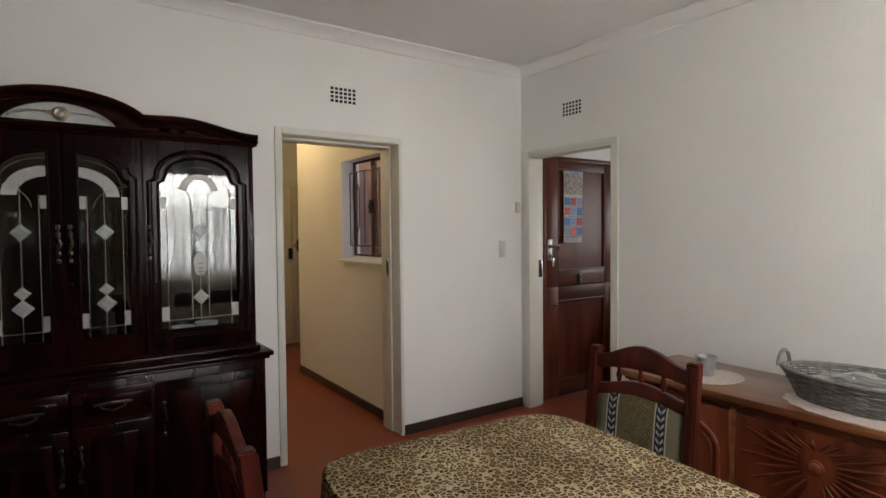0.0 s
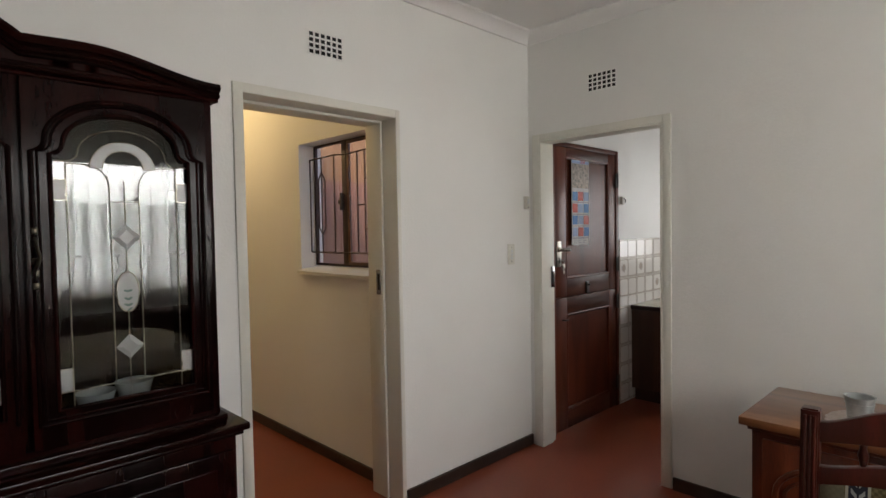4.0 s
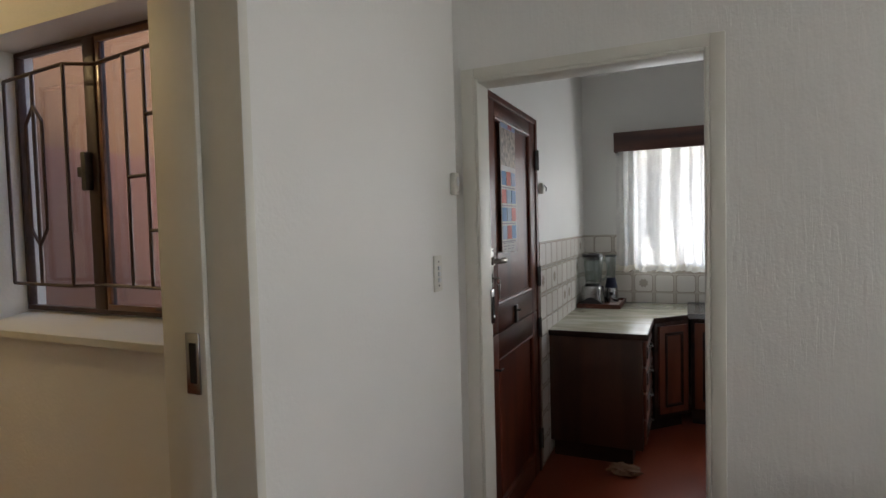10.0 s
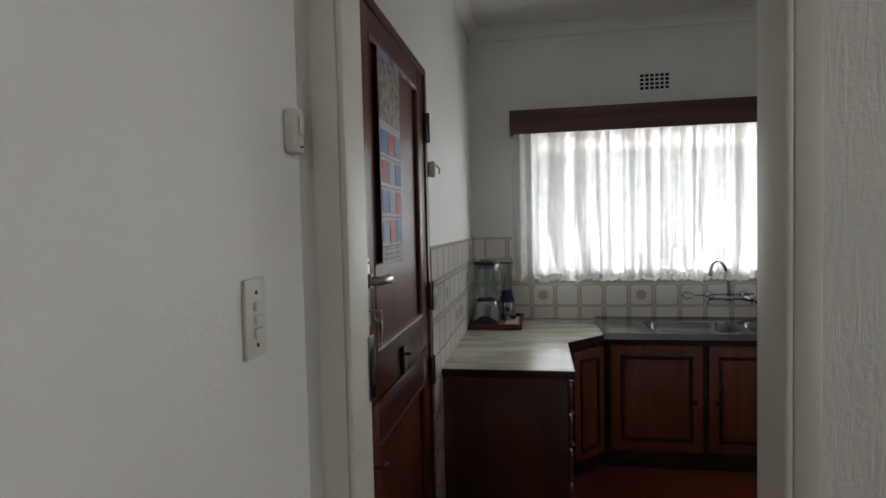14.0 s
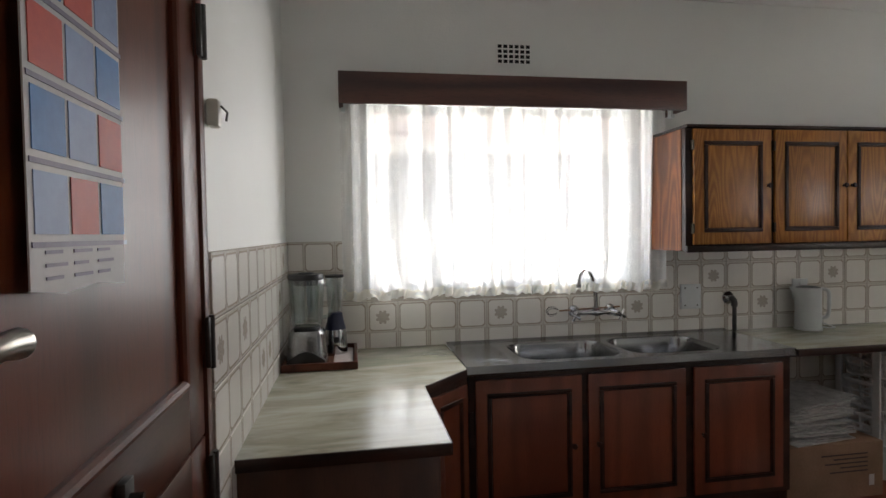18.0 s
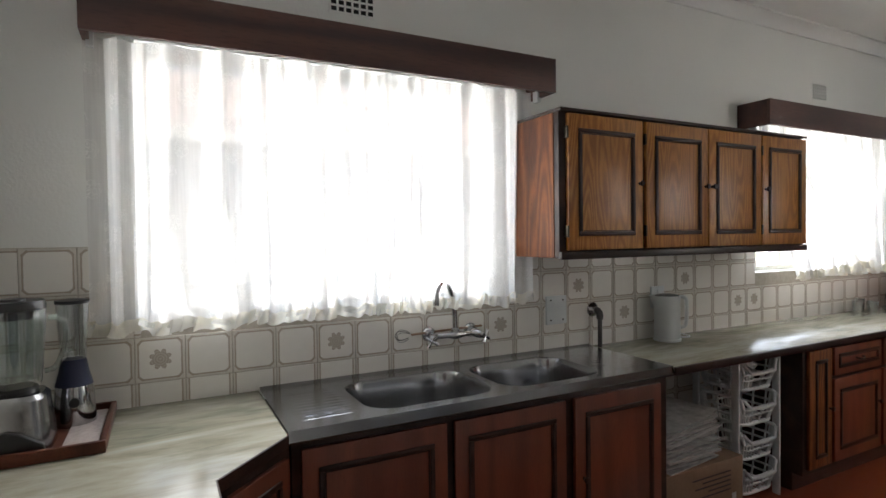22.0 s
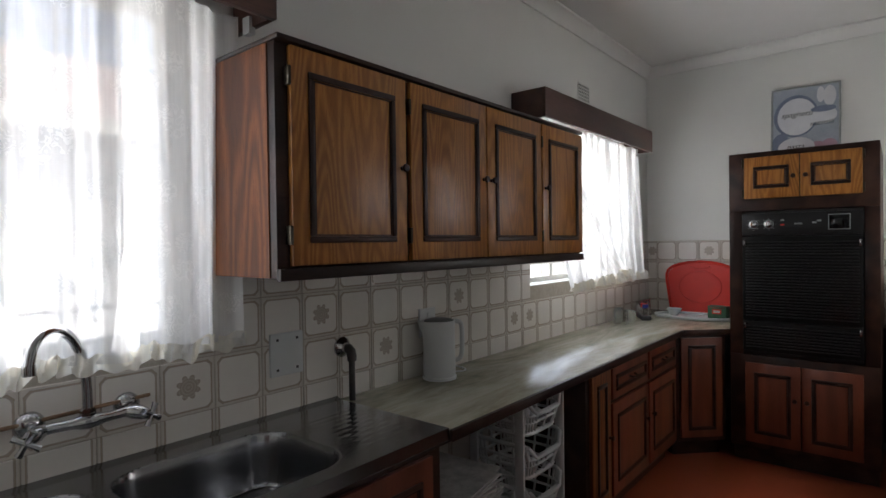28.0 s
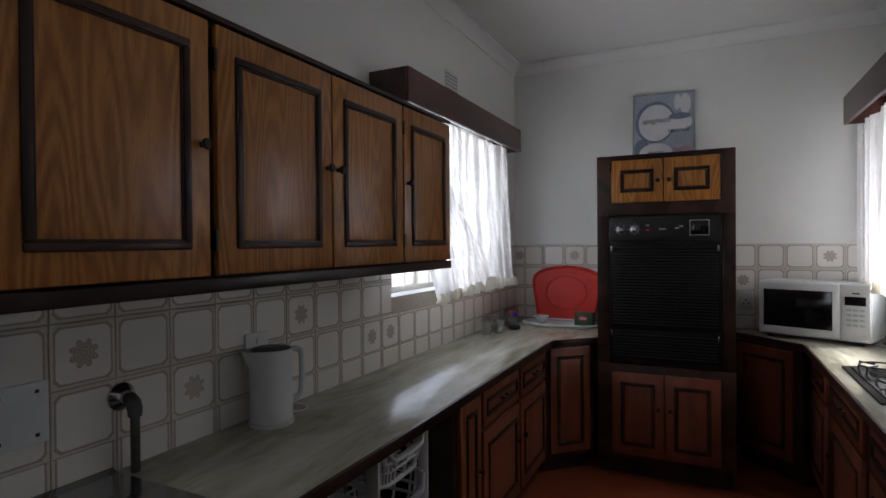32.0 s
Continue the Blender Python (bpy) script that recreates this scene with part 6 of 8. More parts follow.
def dining_chair():
    """Faces -y; its seat's middle lies over the origin."""
    o = thing("dining_chair", (0, 0, 0), "red-brown wooden dining chair with striped upholstered back", "chair", "dining chairs")

    def by(z):
        return 0.205 + max(0.0, z - 0.45) * 0.11

    for s in (-1, 1):
        pts = [(s * 0.198, by(z), z) for z in (0.0, 0.2, 0.45, 0.6, 0.75, 0.9, 0.985)]
        bm = bmesh.new()
        prev = None
        for x, y, z in pts:
            w, dpt = 0.021, 0.020
            q = [bm.verts.new((x + a * w, y + c * dpt, z)) for a, c in ((-1, -1), (1, -1), (1, 1), (-1, 1))]
            if prev:
                for i in range(4):
                    bm.faces.new((prev[i], prev[(i + 1) % 4], q[(i + 1) % 4], q[i]))
            else:
                bm.faces.new(q[::-1])
            prev = q
        bm.faces.new(prev)
        bmesh.ops.bevel(bm, geom=bm.edges[:], offset=0.004, segments=2, affect="EDGES")
        part("back_post", bm, "chair_wood", o)
        for fx in (-0.010, 0.0, 0.010):
            part("reeding", tube([(s * 0.198 + fx, by(z) - 0.0205, z) for z in (0.55, 0.75, 0.97)], 0.0035, 6), "chair_wood", o)
        part("front_leg", boxes((s * 0.19 - 0.02, s * 0.19 + 0.02, -0.215, -0.175, 0, 0.43), bevel=0.004), "chair_wood", o)
        part("side_rail", boxes((s * 0.19 - 0.012, s * 0.19 + 0.012, -0.175, 0.19, 0.37, 0.43), bevel=0.003), "chair_wood", o)
    for zb, zt, rise_b, rise_t, dp in ((0.905, 0.955, 0.018, 0.055, 0.0), (0.800, 0.845, 0.028, 0.034, 0.0)):
        n = 20
        top, bot = [], []
        for i in range(n + 1):
            u = -1 + 2 * i / n
            k = math.cos(u * math.pi / 2) ** 1.6
            top.append((u * 0.180, zt + rise_t * k))
            bot.append((u * 0.180, zb + rise_b * math.cos(u * math.pi / 2)))
        bm = slab(bot + top[::-1], -0.013, 0.013, "xz", 0.004)
        for v in bm.verts:
            v.co.y += by(v.co.z) - 0.002
        part("top_rail" if zb > 0.9 else "middle_rail", bm, "chair_wood", o)
    for x in (-0.09, 0.0, 0.09):
        zc = 0.845 + 0.034 * math.cos(x / 0.18 * math.pi / 2)
        zt = 0.905 + 0.018 * math.cos(x / 0.18 * math.pi / 2)
        h = zt - zc + 0.012
        part("spindle", lathe([(0, 0), (0.006, 0), (0.009, 0.2 * h), (0.012, 0.45 * h), (0.007, 0.75 * h), (0.009, 0.88 * h), (0.006, h), (0, h)], 12, (x, by(0.88), zc - 0.006)), "chair_wood", o)
    n = 18
    front, pts = bmesh.new(), []
    for j in range(9):
        row = []
        for i in range(n + 1):
            u, w = -1 + 2 * i / n, j / 8
            x, z = u * 0.176, 0.50 + w * (0.31 + 0.026 * math.cos(u * math.pi / 2))
            bulge = 0.016 * (1 - u ** 10) * (1 - 0.6 * (2 * w - 1) ** 8)
            row.append(front.verts.new((x, by(z) - 0.006 - bulge, z)))
        pts.append(row)
    for a, c in zip(pts, pts[1:]):
        for i in range(n):
            front.faces.new((a[i], a[i + 1], c[i + 1], c[i]))
    part("back_pad", front, "stripes", o, "olive striped padded back")
    part("back_board", slab([(by(0.5) + 0.002, 0.50), (by(0.5) + 0.012, 0.50), (by(0.82) + 0.012, 0.82), (by(0.82) + 0.002, 0.82)], -0.177, 0.177, "yz"), "chair_wood", o)
    bm = boxes((-0.215, 0.215, -0.225, 0.20, 0.43, 0.485))
    bmesh.ops.bevel(bm, geom=bm.edges[:], offset=0.022, segments=4, affect="EDGES")
    part("seat", bm, "stripes", o, "olive striped padded seat")
    part("lower_back_rail", boxes((-0.178, 0.178, 0.198, 0.222, 0.36, 0.43), bevel=0.003), "chair_wood", o)
    part("front_rail", boxes((-0.17, 0.17, -0.207, -0.185, 0.37, 0.43), bevel=0.003), "chair_wood", o)
    return o


chair = dining_chair()
chair.matrix_basis = pose(1.125, 1.595, 0, 0, 0, -86)
copy_thing(chair, pose(0.215, 1.745, 0, 0, 0, 87))

# sofa under the window
M["sofa_cloth"] = mottled("brown_upholstery", (0.055, 0.030, 0.022), (0.095, 0.055, 0.042), 7, 0.75, 140, 0.25)
so = thing("sofa", (1.20, 0.0, 0), "brown upholstered sofa under the dining room window", "sofa")


def cushion(name, r, puff):
    bm = boxes(r)
    bmesh.ops.bevel(bm, geom=bm.edges[:], offset=puff, segments=5, affect="EDGES", profile=0.6)
    part(name, bm, "sofa_cloth", so)


cushion("base", (0.47, 1.93, -0.25, 0.34, 0.08, 0.26), 0.03)
cushion("backrest", (0.60, 1.80, -0.27, -0.06, 0.24, 0.80), 0.075)
for x0, x1 in ((0.62, 1.195), (1.205, 1.78)):
    cushion("seat_cushion", (x0, x1, -0.07, 0.36, 0.262, 0.42), 0.05)
for x0, x1 in ((0.44, 0.60), (1.80, 1.96)):
    cushion("armrest", (x0, x1, -0.26, 0.36, 0.20, 0.60), 0.07)
for x in (0.53, 1.87):
    for y in (-0.20, 0.29):
        part("foot", boxes((x - 0.03, x + 0.03, y - 0.03, y + 0.03, 0, 0.085), bevel=0.004), "black", so)

# sideboard
SZ = 0.727
sb = thing("sideboard", (2.24, 1.1, 0), "honey and red wooden sideboard with carved doors", "sideboard")
part("top", boxes((1.975, 2.505, 0.02, 2.172, SZ - 0.032, SZ), bevel=0.004), "sideboard_top", sb)
part("body", boxes((2.012, 2.495, 0.05, 2.135, 0.08, SZ - 0.033), bevel=0.003), "redwood", sb)
part("plinth", boxes((2.04, 2.48, 0.07, 2.115, 0, 0.08)), "redwood", sb)
part("front_moulding", tube([(2.006, 0.04, SZ - 0.042), (2.006, 2.146, SZ - 0.042)], 0.010, 8), "redwood", sb)
part("front_moulding", tube([(2.01, 2.141, SZ - 0.042), (2.495, 2.141, SZ - 0.042)], 0.010, 8), "redwood", sb)
edges = [2.110, 1.595, 0.945, 0.30]
for k, (y1, y0) in enumerate(zip(edges, edges[1:])):
    d = part("door", boxes((1.994, 2.011, y0 + 0.014, y1 - 0.014, 0.115, SZ - 0.075), bevel=0.004), "redwood", sb)
    cy, hw, zc = (y0 + y1) / 2, (y1 - y0) / 2 - 0.06, 0.40
    if k == 0:
        part("arch_carving", tube([(1.992, cy - hw, 0.17)] + [(1.992, cy + hw * math.cos(radians(180 - a)), 0.46 + 0.13 * math.sin(radians(a))) for a in range(0, 181, 12)] + [(1.992, cy + hw, 0.17)], 0.011, 8), "redwood", d, "carved arch")
        part("arch_carving", tube([(1.992, cy - hw + 0.03, 0.20)] + [(1.992, cy + (hw - 0.03) * math.cos(radians(180 - a)), 0.46 + 0.09 * math.sin(radians(a))) for a in range(0, 181, 12)] + [(1.992, cy + hw - 0.03, 0.20)], 0.006, 8), "redwood", d, "carved arch")
        part("hinge_line", boxes((1.990, 1.9935, y0 + 0.004, y0 + 0.013, 0.11, SZ - 0.07)), "sideboard_top", d)
    else:
        kn = lathe([(0, 0), (0.028, 0), (0.029, 0.007), (0.020, 0.011), (0.021, 0.016), (0.014, 0.022), (0, 0.025)], 24)
        part("knob", turned(kn, Matrix.Translation((1.9935, cy + (0.0 if k == 1 else 0.02), zc + 0.12)) @ Matrix.Rotation(-math.pi / 2, 4, "Y")), "redwood", d, "round carved wooden knob")
        for q in range(26):
            a = radians(-70 + q * 13.0)
            r0, r1 = 0.07, 0.19 + 0.05 * (q % 2)
            sy, sz = math.cos(a), math.sin(a)
            p0, p1 = (cy + r0 * sy, zc + 0.12 + r0 * sz), (cy + r1 * sy * 1.2, zc + 0.12 + r1 * sz)
            p1 = (max(y0 + 0.04, min(y1 - 0.04, p1[0])), max(0.14, min(SZ - 0.10, p1[1])))
            part("carved_ray", tube([(1.993, *p0), (1.988, (p0[0] + p1[0]) / 2, (p0[1] + p1[1]) / 2), (1.993, *p1)], [0.003, 0.0065, 0.003], 8), "redwood", d, "carved leaf ray")
for y in edges[1:]:
    part("pilaster", boxes((1.9955, 2.0115, y - 0.012, y + 0.012, 0.10, SZ - 0.06), bevel=0.004), "sideboard_top", sb)


def doily(cx, cy, rx, ry, z):
    bm = bmesh.new()
    n = 72
    c = bm.verts.new((cx, cy, z + 0.003))
    ring = [bm.verts.new((cx + rx * (1 + 0.05 * abs(math.sin(i * math.pi / 4))) * math.cos(6.2832 * i / n), cy + ry * (1 + 0.05 * abs(math.sin(i * math.pi / 4))) * math.sin(6.2832 * i / n), z + 0.002 + 0.001 * math.sin(i * 1.7))) for i in range(n)]
    low = [bm.verts.new((v.co.x, v.co.y, z)) for v in ring]
    for i in range(n):
        bm.faces.new((c, ring[i], ring[(i + 1) % n]))
        bm.faces.new((ring[i], low[i], low[(i + 1) % n], ring[(i + 1) % n]))
    return single("doily", bm, "doily", "pinkish white crocheted doily on the sideboard", "doily", "doilies")


doily(2.20, 1.80, 0.15, 0.13, SZ + 0.0005)
doily(2.18, 1.14, 0.19, 0.31, SZ + 0.0005)
pot = thing("zinc_pot", (2.20, 1.83, SZ), "small galvanised zinc pot on a doily", "pot")
part("body", lathe([(0, 0.0), (0.036, 0.0), (0.037, 0.004), (0.046, 0.085), (0.050, 0.088), (0.050, 0.092), (0.044, 0.090), (0.034, 0.006), (0, 0.005)], 32, (2.20, 1.83, SZ + 0.004)), "zinc", pot)
for hgt in (0.022, 0.066):
    part("rib", tube([(2.20 + (0.0375 + hgt * 0.1) * math.cos(radians(a)), 1.83 + (0.0375 + hgt * 0.1) * math.sin(radians(a)), SZ + 0.004 + hgt) for a in range(0, 360, 15)], 0.0018, 6, closed=True), "zinc", pot)

bk = thing("wicker_basket", (2.24, 1.17, SZ), "grey oval wicker basket with looped handles", "basket")
BC = (2.24, 1.175)
bl, bwid = 0.315, 0.185


def oval(k, z, grow, wv=1.0):
    return [(BC[0] + bwid * grow * (1 + 0.022 * wv * math.sin(radians(a * 18 + 180 * k + 45))) * math.cos(radians(a)), BC[1] + bl * grow * (1 + 0.016 * wv * math.sin(radians(a * 18 + 180 * k + 45))) * math.sin(radians(a)), z) for a in range(0, 360, 5)]


for k in range(10):
    part("woven_band", tube(oval(k, SZ + 0.012 + k * 0.0103, 0.82 + 0.018 * k), 0.0050, 6, closed=True), "wicker", bk)
part("rim", tube(oval(0, SZ + 0.118, 1.01, 0.3), 0.009, 8, closed=True), "wicker", bk)
part("floor_mat", slab([(BC[0] + bwid * 0.84 * math.cos(radians(a)), BC[1] + bl * 0.84 * math.sin(radians(a))) for a in range(0, 360, 10)], SZ + 0.005, SZ + 0.012, "xy"), "wicker", bk)
for a in range(0, 360, 10):
    ca, sa = math.cos(radians(a)), math.sin(radians(a))
    part("stake", tube([(BC[0] + bwid * (0.82 + 0.018 * q) * ca, BC[1] + bl * (0.82 + 0.018 * q) * sa, SZ + 0.006 + q * 0.0118) for q in (0, 5, 10)], 0.0045, 5), "wicker", bk)
for s in (-1, 1):
    part("handle", tube([(BC[0] + 0.055 * math.cos(radians(a)), BC[1] + s * (bl * 1.0 + 0.006), SZ + 0.118 + 0.062 * math.sin(radians(a))) for a in range(0, 181, 15)], 0.008, 8), "wicker", bk)
M["film"] = pane_mat("clear_wrapping", (0.9, 0.92, 0.92), 5.0)
wr = bmesh.new()
bmesh.ops.create_icosphere(wr, subdivisions=3, radius=1.0)
for v in wr.verts:
    n1 = noise.noise(v.co * 3.1) * 0.35
    v.co = Vector((BC[0] + v.co.x * bwid * 0.72 * (1 + n1), BC[1] + v.co.y * bl * 0.75 * (1 + n1), SZ + 0.075 + v.co.z * 0.045 * (1 + 1.6 * n1)))
single("crumpled_wrapping", wr, "film", "crumpled clear wrapping inside the wicker basket", "wrapping", smooth=False)


# ---- kitchen things ----
def sink_unit():
    """Pressed steel top with two bowls and ridged drainers, as one sheet that dips."""
    x0, x1, y0, y1 = 4.872, KEAST - 0.004, 1.240, 2.860
    nx, ny = 140, 360

    def dip(x, y):
        z = 0.0
        for ya, yb in ((2.085, 2.575), (1.565, 2.035)):
            cx, cy, hx, hy, r = 5.115, (ya + yb) / 2, 0.185, (yb - ya) / 2, 0.10
            qx, qy = max(abs(x - cx) - hx + r, 0), max(abs(y - cy) - hy + r, 0)
            sd = math.hypot(qx, qy) - r + min(max(abs(x - cx) - hx + r, abs(y - cy) - hy + r), 0)
            t = min(max((0.006 - sd) / 0.034, 0), 1)
            z = min(z, -0.150 * (t * t * (3 - 2 * t)))
        for ya, yb, xa, xb in ((2.62, 2.80, 4.95, 5.28), (1.30, 1.50, 4.95, 5.28), (2.045, 2.075, 4.97, 5.26)):
            if ya < y < yb and xa < x < xb:
                z += (0.0008 if ya > 2.5 else 0.0004) * (1 + math.sin((x - xa) / 0.033 * 2 * math.pi)) * min(1, (y - ya) / 0.02, (yb - y) / 0.02)
        if x > x1 - 0.03:
            z += 0.010 * (x - (x1 - 0.03)) / 0.03
        return z

    bm = bmesh.new()
    g = [[bm.verts.new((x0 + (x1 - x0) * i / nx, y0 + (y1 - y0) * j / ny, WT + 0.004 + dip(x0 + (x1 - x0) * i / nx, y0 + (y1 - y0) * j / ny))) for j in range(ny + 1)] for i in range(nx + 1)]
    for i in range(nx):
        for j in range(ny):
            bm.faces.new((g[i][j], g[i + 1][j], g[i + 1][j + 1], g[i][j + 1]))
    lip = [bm.verts.new((x0 - 0.004, v.co.y, WT - 0.030)) for v in g[0]]
    for j in range(ny):
        bm.faces.new((g[0][j], g[0][j + 1], lip[j + 1], lip[j]))
    return bm


sk = thing("kitchen_sink", (5.13, 2.05, WT), "stainless steel double bowl sink with ridged drainers", "sink")
part("sink_top", sink_unit(), "steel", sk)
part("front_trim", boxes((4.866, 4.880, 1.240, 2.860, WT - 0.038, WT - 0.029), bevel=0.003), "dark_wood", sk)
for y in (2.33, 1.80):
    part("drain", lathe([(0, 0.0), (0.030, 0.0), (0.034, 0.003), (0.036, 0.001), (0, -0.004)], 24, (5.115, y, WT - 0.1445)), "chrome", sk)

tp = thing("mixer_tap", (5.37, 2.04, 0.94), "chrome wall-mounted mixer tap with a swan-neck spout", "tap")
for y, q in ((2.150, 1), (1.940, -1)):
    part("flange", turned(lathe([(0, 0), (0.033, 0), (0.031, 0.008), (0.022, 0.016), (0.013, 0.020), (0.012, 0.045), (0, 0.045)], 24), Matrix.Translation((KEAST - 0.006, y, 0.950)) @ Matrix.Rotation(-math.pi / 2, 4, "Y")), "chrome", tp)
    part("valve", tube([(5.352, y - q * 0.02, 0.944), (5.338, y, 0.942), (5.322, y + q * 0.014, 0.938), (5.310, y + q * 0.022, 0.935)], [0.013, 0.019, 0.017, 0.012], 14), "chrome", tp)
    hc = Vector((5.304, y + q * 0.026, 0.934))
    cr = bmesh.new()
    for k in range(4):
        a = radians(30 + 90 * k)
        tube([hc, hc + 0.018 * Vector((0.45 * q * math.cos(a), 0.9 * math.cos(a), math.sin(a))), hc + 0.030 * Vector((0.45 * q * math.cos(a), 0.9 * math.cos(a), math.sin(a)))], [0.006, 0.0065, 0.0085], 8, cr)
    part("cross_handle", cr, "chrome", tp)
part("body", tube(curve([(5.350, 2.150, 0.944), (5.343, 2.09, 0.944), (5.340, 2.044, 0.944), (5.343, 1.99, 0.944), (5.350, 1.940, 0.944)], 3), [0.013, 0.013, 0.012, 0.012, 0.013, 0.017, 0.019, 0.017, 0.013, 0.012, 0.012, 0.013, 0.013], 14), "chrome", tp)
part("spout_nut", lathe([(0, 0), (0.017, 0), (0.018, 0.012), (0.014, 0.022), (0, 0.022)], 6, (5.341, 2.045, 0.955)), "chrome", tp)
part("spout", tube(curve([(5.341, 2.045, 0.97), (5.340, 2.047, 1.04), (5.334, 2.058, 1.10), (5.320, 2.082, 1.152), (5.298, 2.116, 1.178), (5.276, 2.148, 1.174), (5.260, 2.170, 1.150), (5.254, 2.180, 1.110)], 4), 0.0112, 12), "chrome", tp)
part("aerator", lathe([(0, 0), (0.0135, 0), (0.0135, 0.022), (0, 0.022)], 16, (5.254, 2.180, 1.092)), "chrome", tp)
wk = thing("whisk", (5.38, 2.05, 0.97), "wire whisk with a thin brown wooden handle behind the tap", "whisk")
part("handle", tube([(5.384, 2.235, 0.956), (5.384, 1.885, 0.966)], 0.0050, 8), "cardboard", wk, "thin brown wooden handle")
for q, (wd, dp) in enumerate(((0.036, 0.000), (0.026, 0.012), (0.020, -0.012))):
    loop = [(5.372 + dp * math.sin(radians(a)), 2.235 + 0.075 * math.sin(radians(a)) ** 0.7, 0.956 + wd * math.cos(radians(a)) * math.sin(radians(a)) ** 0.5 * 1.2) for a in range(4, 178, 12)]
    part("wire", tube(loop, 0.0013, 5), "dull_metal", wk)

pi = thing("stop_pipe", (5.37, 1.2, WT), "short dark water pipe with a chrome flange", "pipe")
part("flange", turned(lathe([(0, 0), (0.037, 0), (0.036, 0.008), (0.026, 0.018), (0.018, 0.024), (0.016, 0.034), (0, 0.034)], 24), Matrix.Translation((KEAST - 0.006, 1.215, 0.990)) @ Matrix.Rotation(-math.pi / 2, 4, "Y")), "chrome", pi)
part("pipe", tube([(5.372, 1.215, 0.990), (5.356, 1.214, 0.988), (5.344, 1.213, 0.978), (5.341, 1.212, 0.962), (5.341, 1.212, 0.945), (5.341, 1.212, 0.944), (5.341, 1.212, WT + 0.001)], [0.013, 0.018, 0.018, 0.018, 0.0165, 0.0115, 0.0115], 12), "dull_metal", pi)


def wall_plate(m, w, h, label, cat, toggles=0, screws=()):
    o = thing("wall_plate", (0, 0, 0), label, cat)
    part("plate", turned(boxes((0, w, -0.012, -0.001, 0, h), bevel=0.003), m), "white_plastic", o)
    for sx, sz in screws:
        part("screw", turned(boxes((sx * w - 0.004, sx * w + 0.004, -0.014, -0.0122, sz * h - 0.004, sz * h + 0.004)), m), "black", o)
    if toggles:
        part("switch_toggle", turned(boxes((w * 0.42, w * 0.58, -0.017, -0.0122, h * 0.68, h * 0.86), bevel=0.002), m), "white_plastic", o)
        for hx, hz in ((0.5, 0.5), (0.33, 0.3), (0.67, 0.3)):
            part("socket_hole", turned(boxes((hx * w - 0.005, hx * w + 0.005, -0.0135, -0.0122, hz * h - 0.005, hz * h + 0.005)), m), "hole", o)
    return o


wall_plate(pose(KEAST - 0.006, 1.515, 0.935, 0, 0, -90), 0.125, 0.14, "white blanking plate screwed over the tiles", "cover plate", 0, ((0.2, 0.85), (0.8, 0.85), (0.2, 0.15), (0.8, 0.15)))
wall_plate(pose(KEAST - 0.006, 0.80, 0.965, 0, 0, -90), 0.10, 0.12, "white wall socket behind the kettle", "socket", 1)
wall_plate(pose(3.865, KSOUTH + 0.006, 0.93, 0, 0, 180), 0.085, 0.12, "white wall socket with an engraved rosette", "socket", 1)

M["grey_plastic"] = plain("grey_plastic", (0.10, 0.105, 0.11), 0.4)
KX, KY = 5.300, 0.775
kt = thing("kettle", (KX, KY, WT), "white plastic jug kettle with a grey lid", "kettle")
jug = bmesh.new()
rings = []
for r, z, beak in ((0.0, 0.012, 0), (0.064, 0.012, 0), (0.067, 0.020, 0), (0.067, 0.06, 0), (0.066, 0.13, 0.0), (0.066, 0.18, 0.003), (0.066, 0.215, 0.016), (0.067, 0.240, 0.028), (0.063, 0.240, 0.028), (0.058, 0.226, 0.01), (0.0, 0.226, 0)):
    row = []
    for i in range(36):
        a = 2 * math.pi * i / 36
        rr = r + beak * max(0.0, math.cos(a - 1.05)) ** 6
        row.append(jug.verts.new((KX + rr * math.cos(a), KY + rr * math.sin(a), WT + z)))
    rings.append(row)
for a, c in zip(rings, rings[1:]):
    for i in range(36):
        jug.faces.new((a[i], a[(i + 1) % 36], c[(i + 1) % 36], c[i]))
bmesh.ops.remove_doubles(jug, verts=jug.verts[:], dist=0.0004)
part("body", jug, "white_plastic", kt)
part("base_ring", lathe([(0, 0), (0.070, 0), (0.071, 0.011), (0, 0.011)], 36, (KX, KY, WT)), "white_plastic", kt)
part("lid", lathe([(0, 0.228), (0.060, 0.230), (0.061, 0.241), (0.040, 0.247), (0, 0.248)], 32, (KX, KY, WT)), "grey_plastic", kt, "grey plastic lid")
part("handle", turned(tube(curve([(0.062, 0, 0.232), (0.084, 0, 0.231), (0.098, 0, 0.215), (0.100, 0, 0.15), (0.097, 0, 0.095), (0.086, 0, 0.075), (0.066, 0, 0.070)], 4), 0.010, 10), Matrix.Translation((KX, KY, WT)) @ Matrix.Rotation(radians(-125), 4, "Z")), "white_plastic", kt)
part("cord", tube(curve([(KX + 0.02, KY - 0.07, WT + 0.010), (KX - 0.01, KY - 0.125, WT + 0.005), (KX - 0.01, KY - 0.165, WT + 0.005), (KX + 0.03, KY - 0.185, WT + 0.006), (KX + 0.065, KY - 0.16, WT + 0.02), (KX + 0.075, KY - 0.13, WT + 0.05)], 4), 0.0035, 6), "white_plastic", kt)
part("plug", boxes((KX + 0.050, KX + 0.080, KY - 0.15, KY - 0.11, WT + 0.030, WT + 0.056), bevel=0.006), "white_plastic", kt)

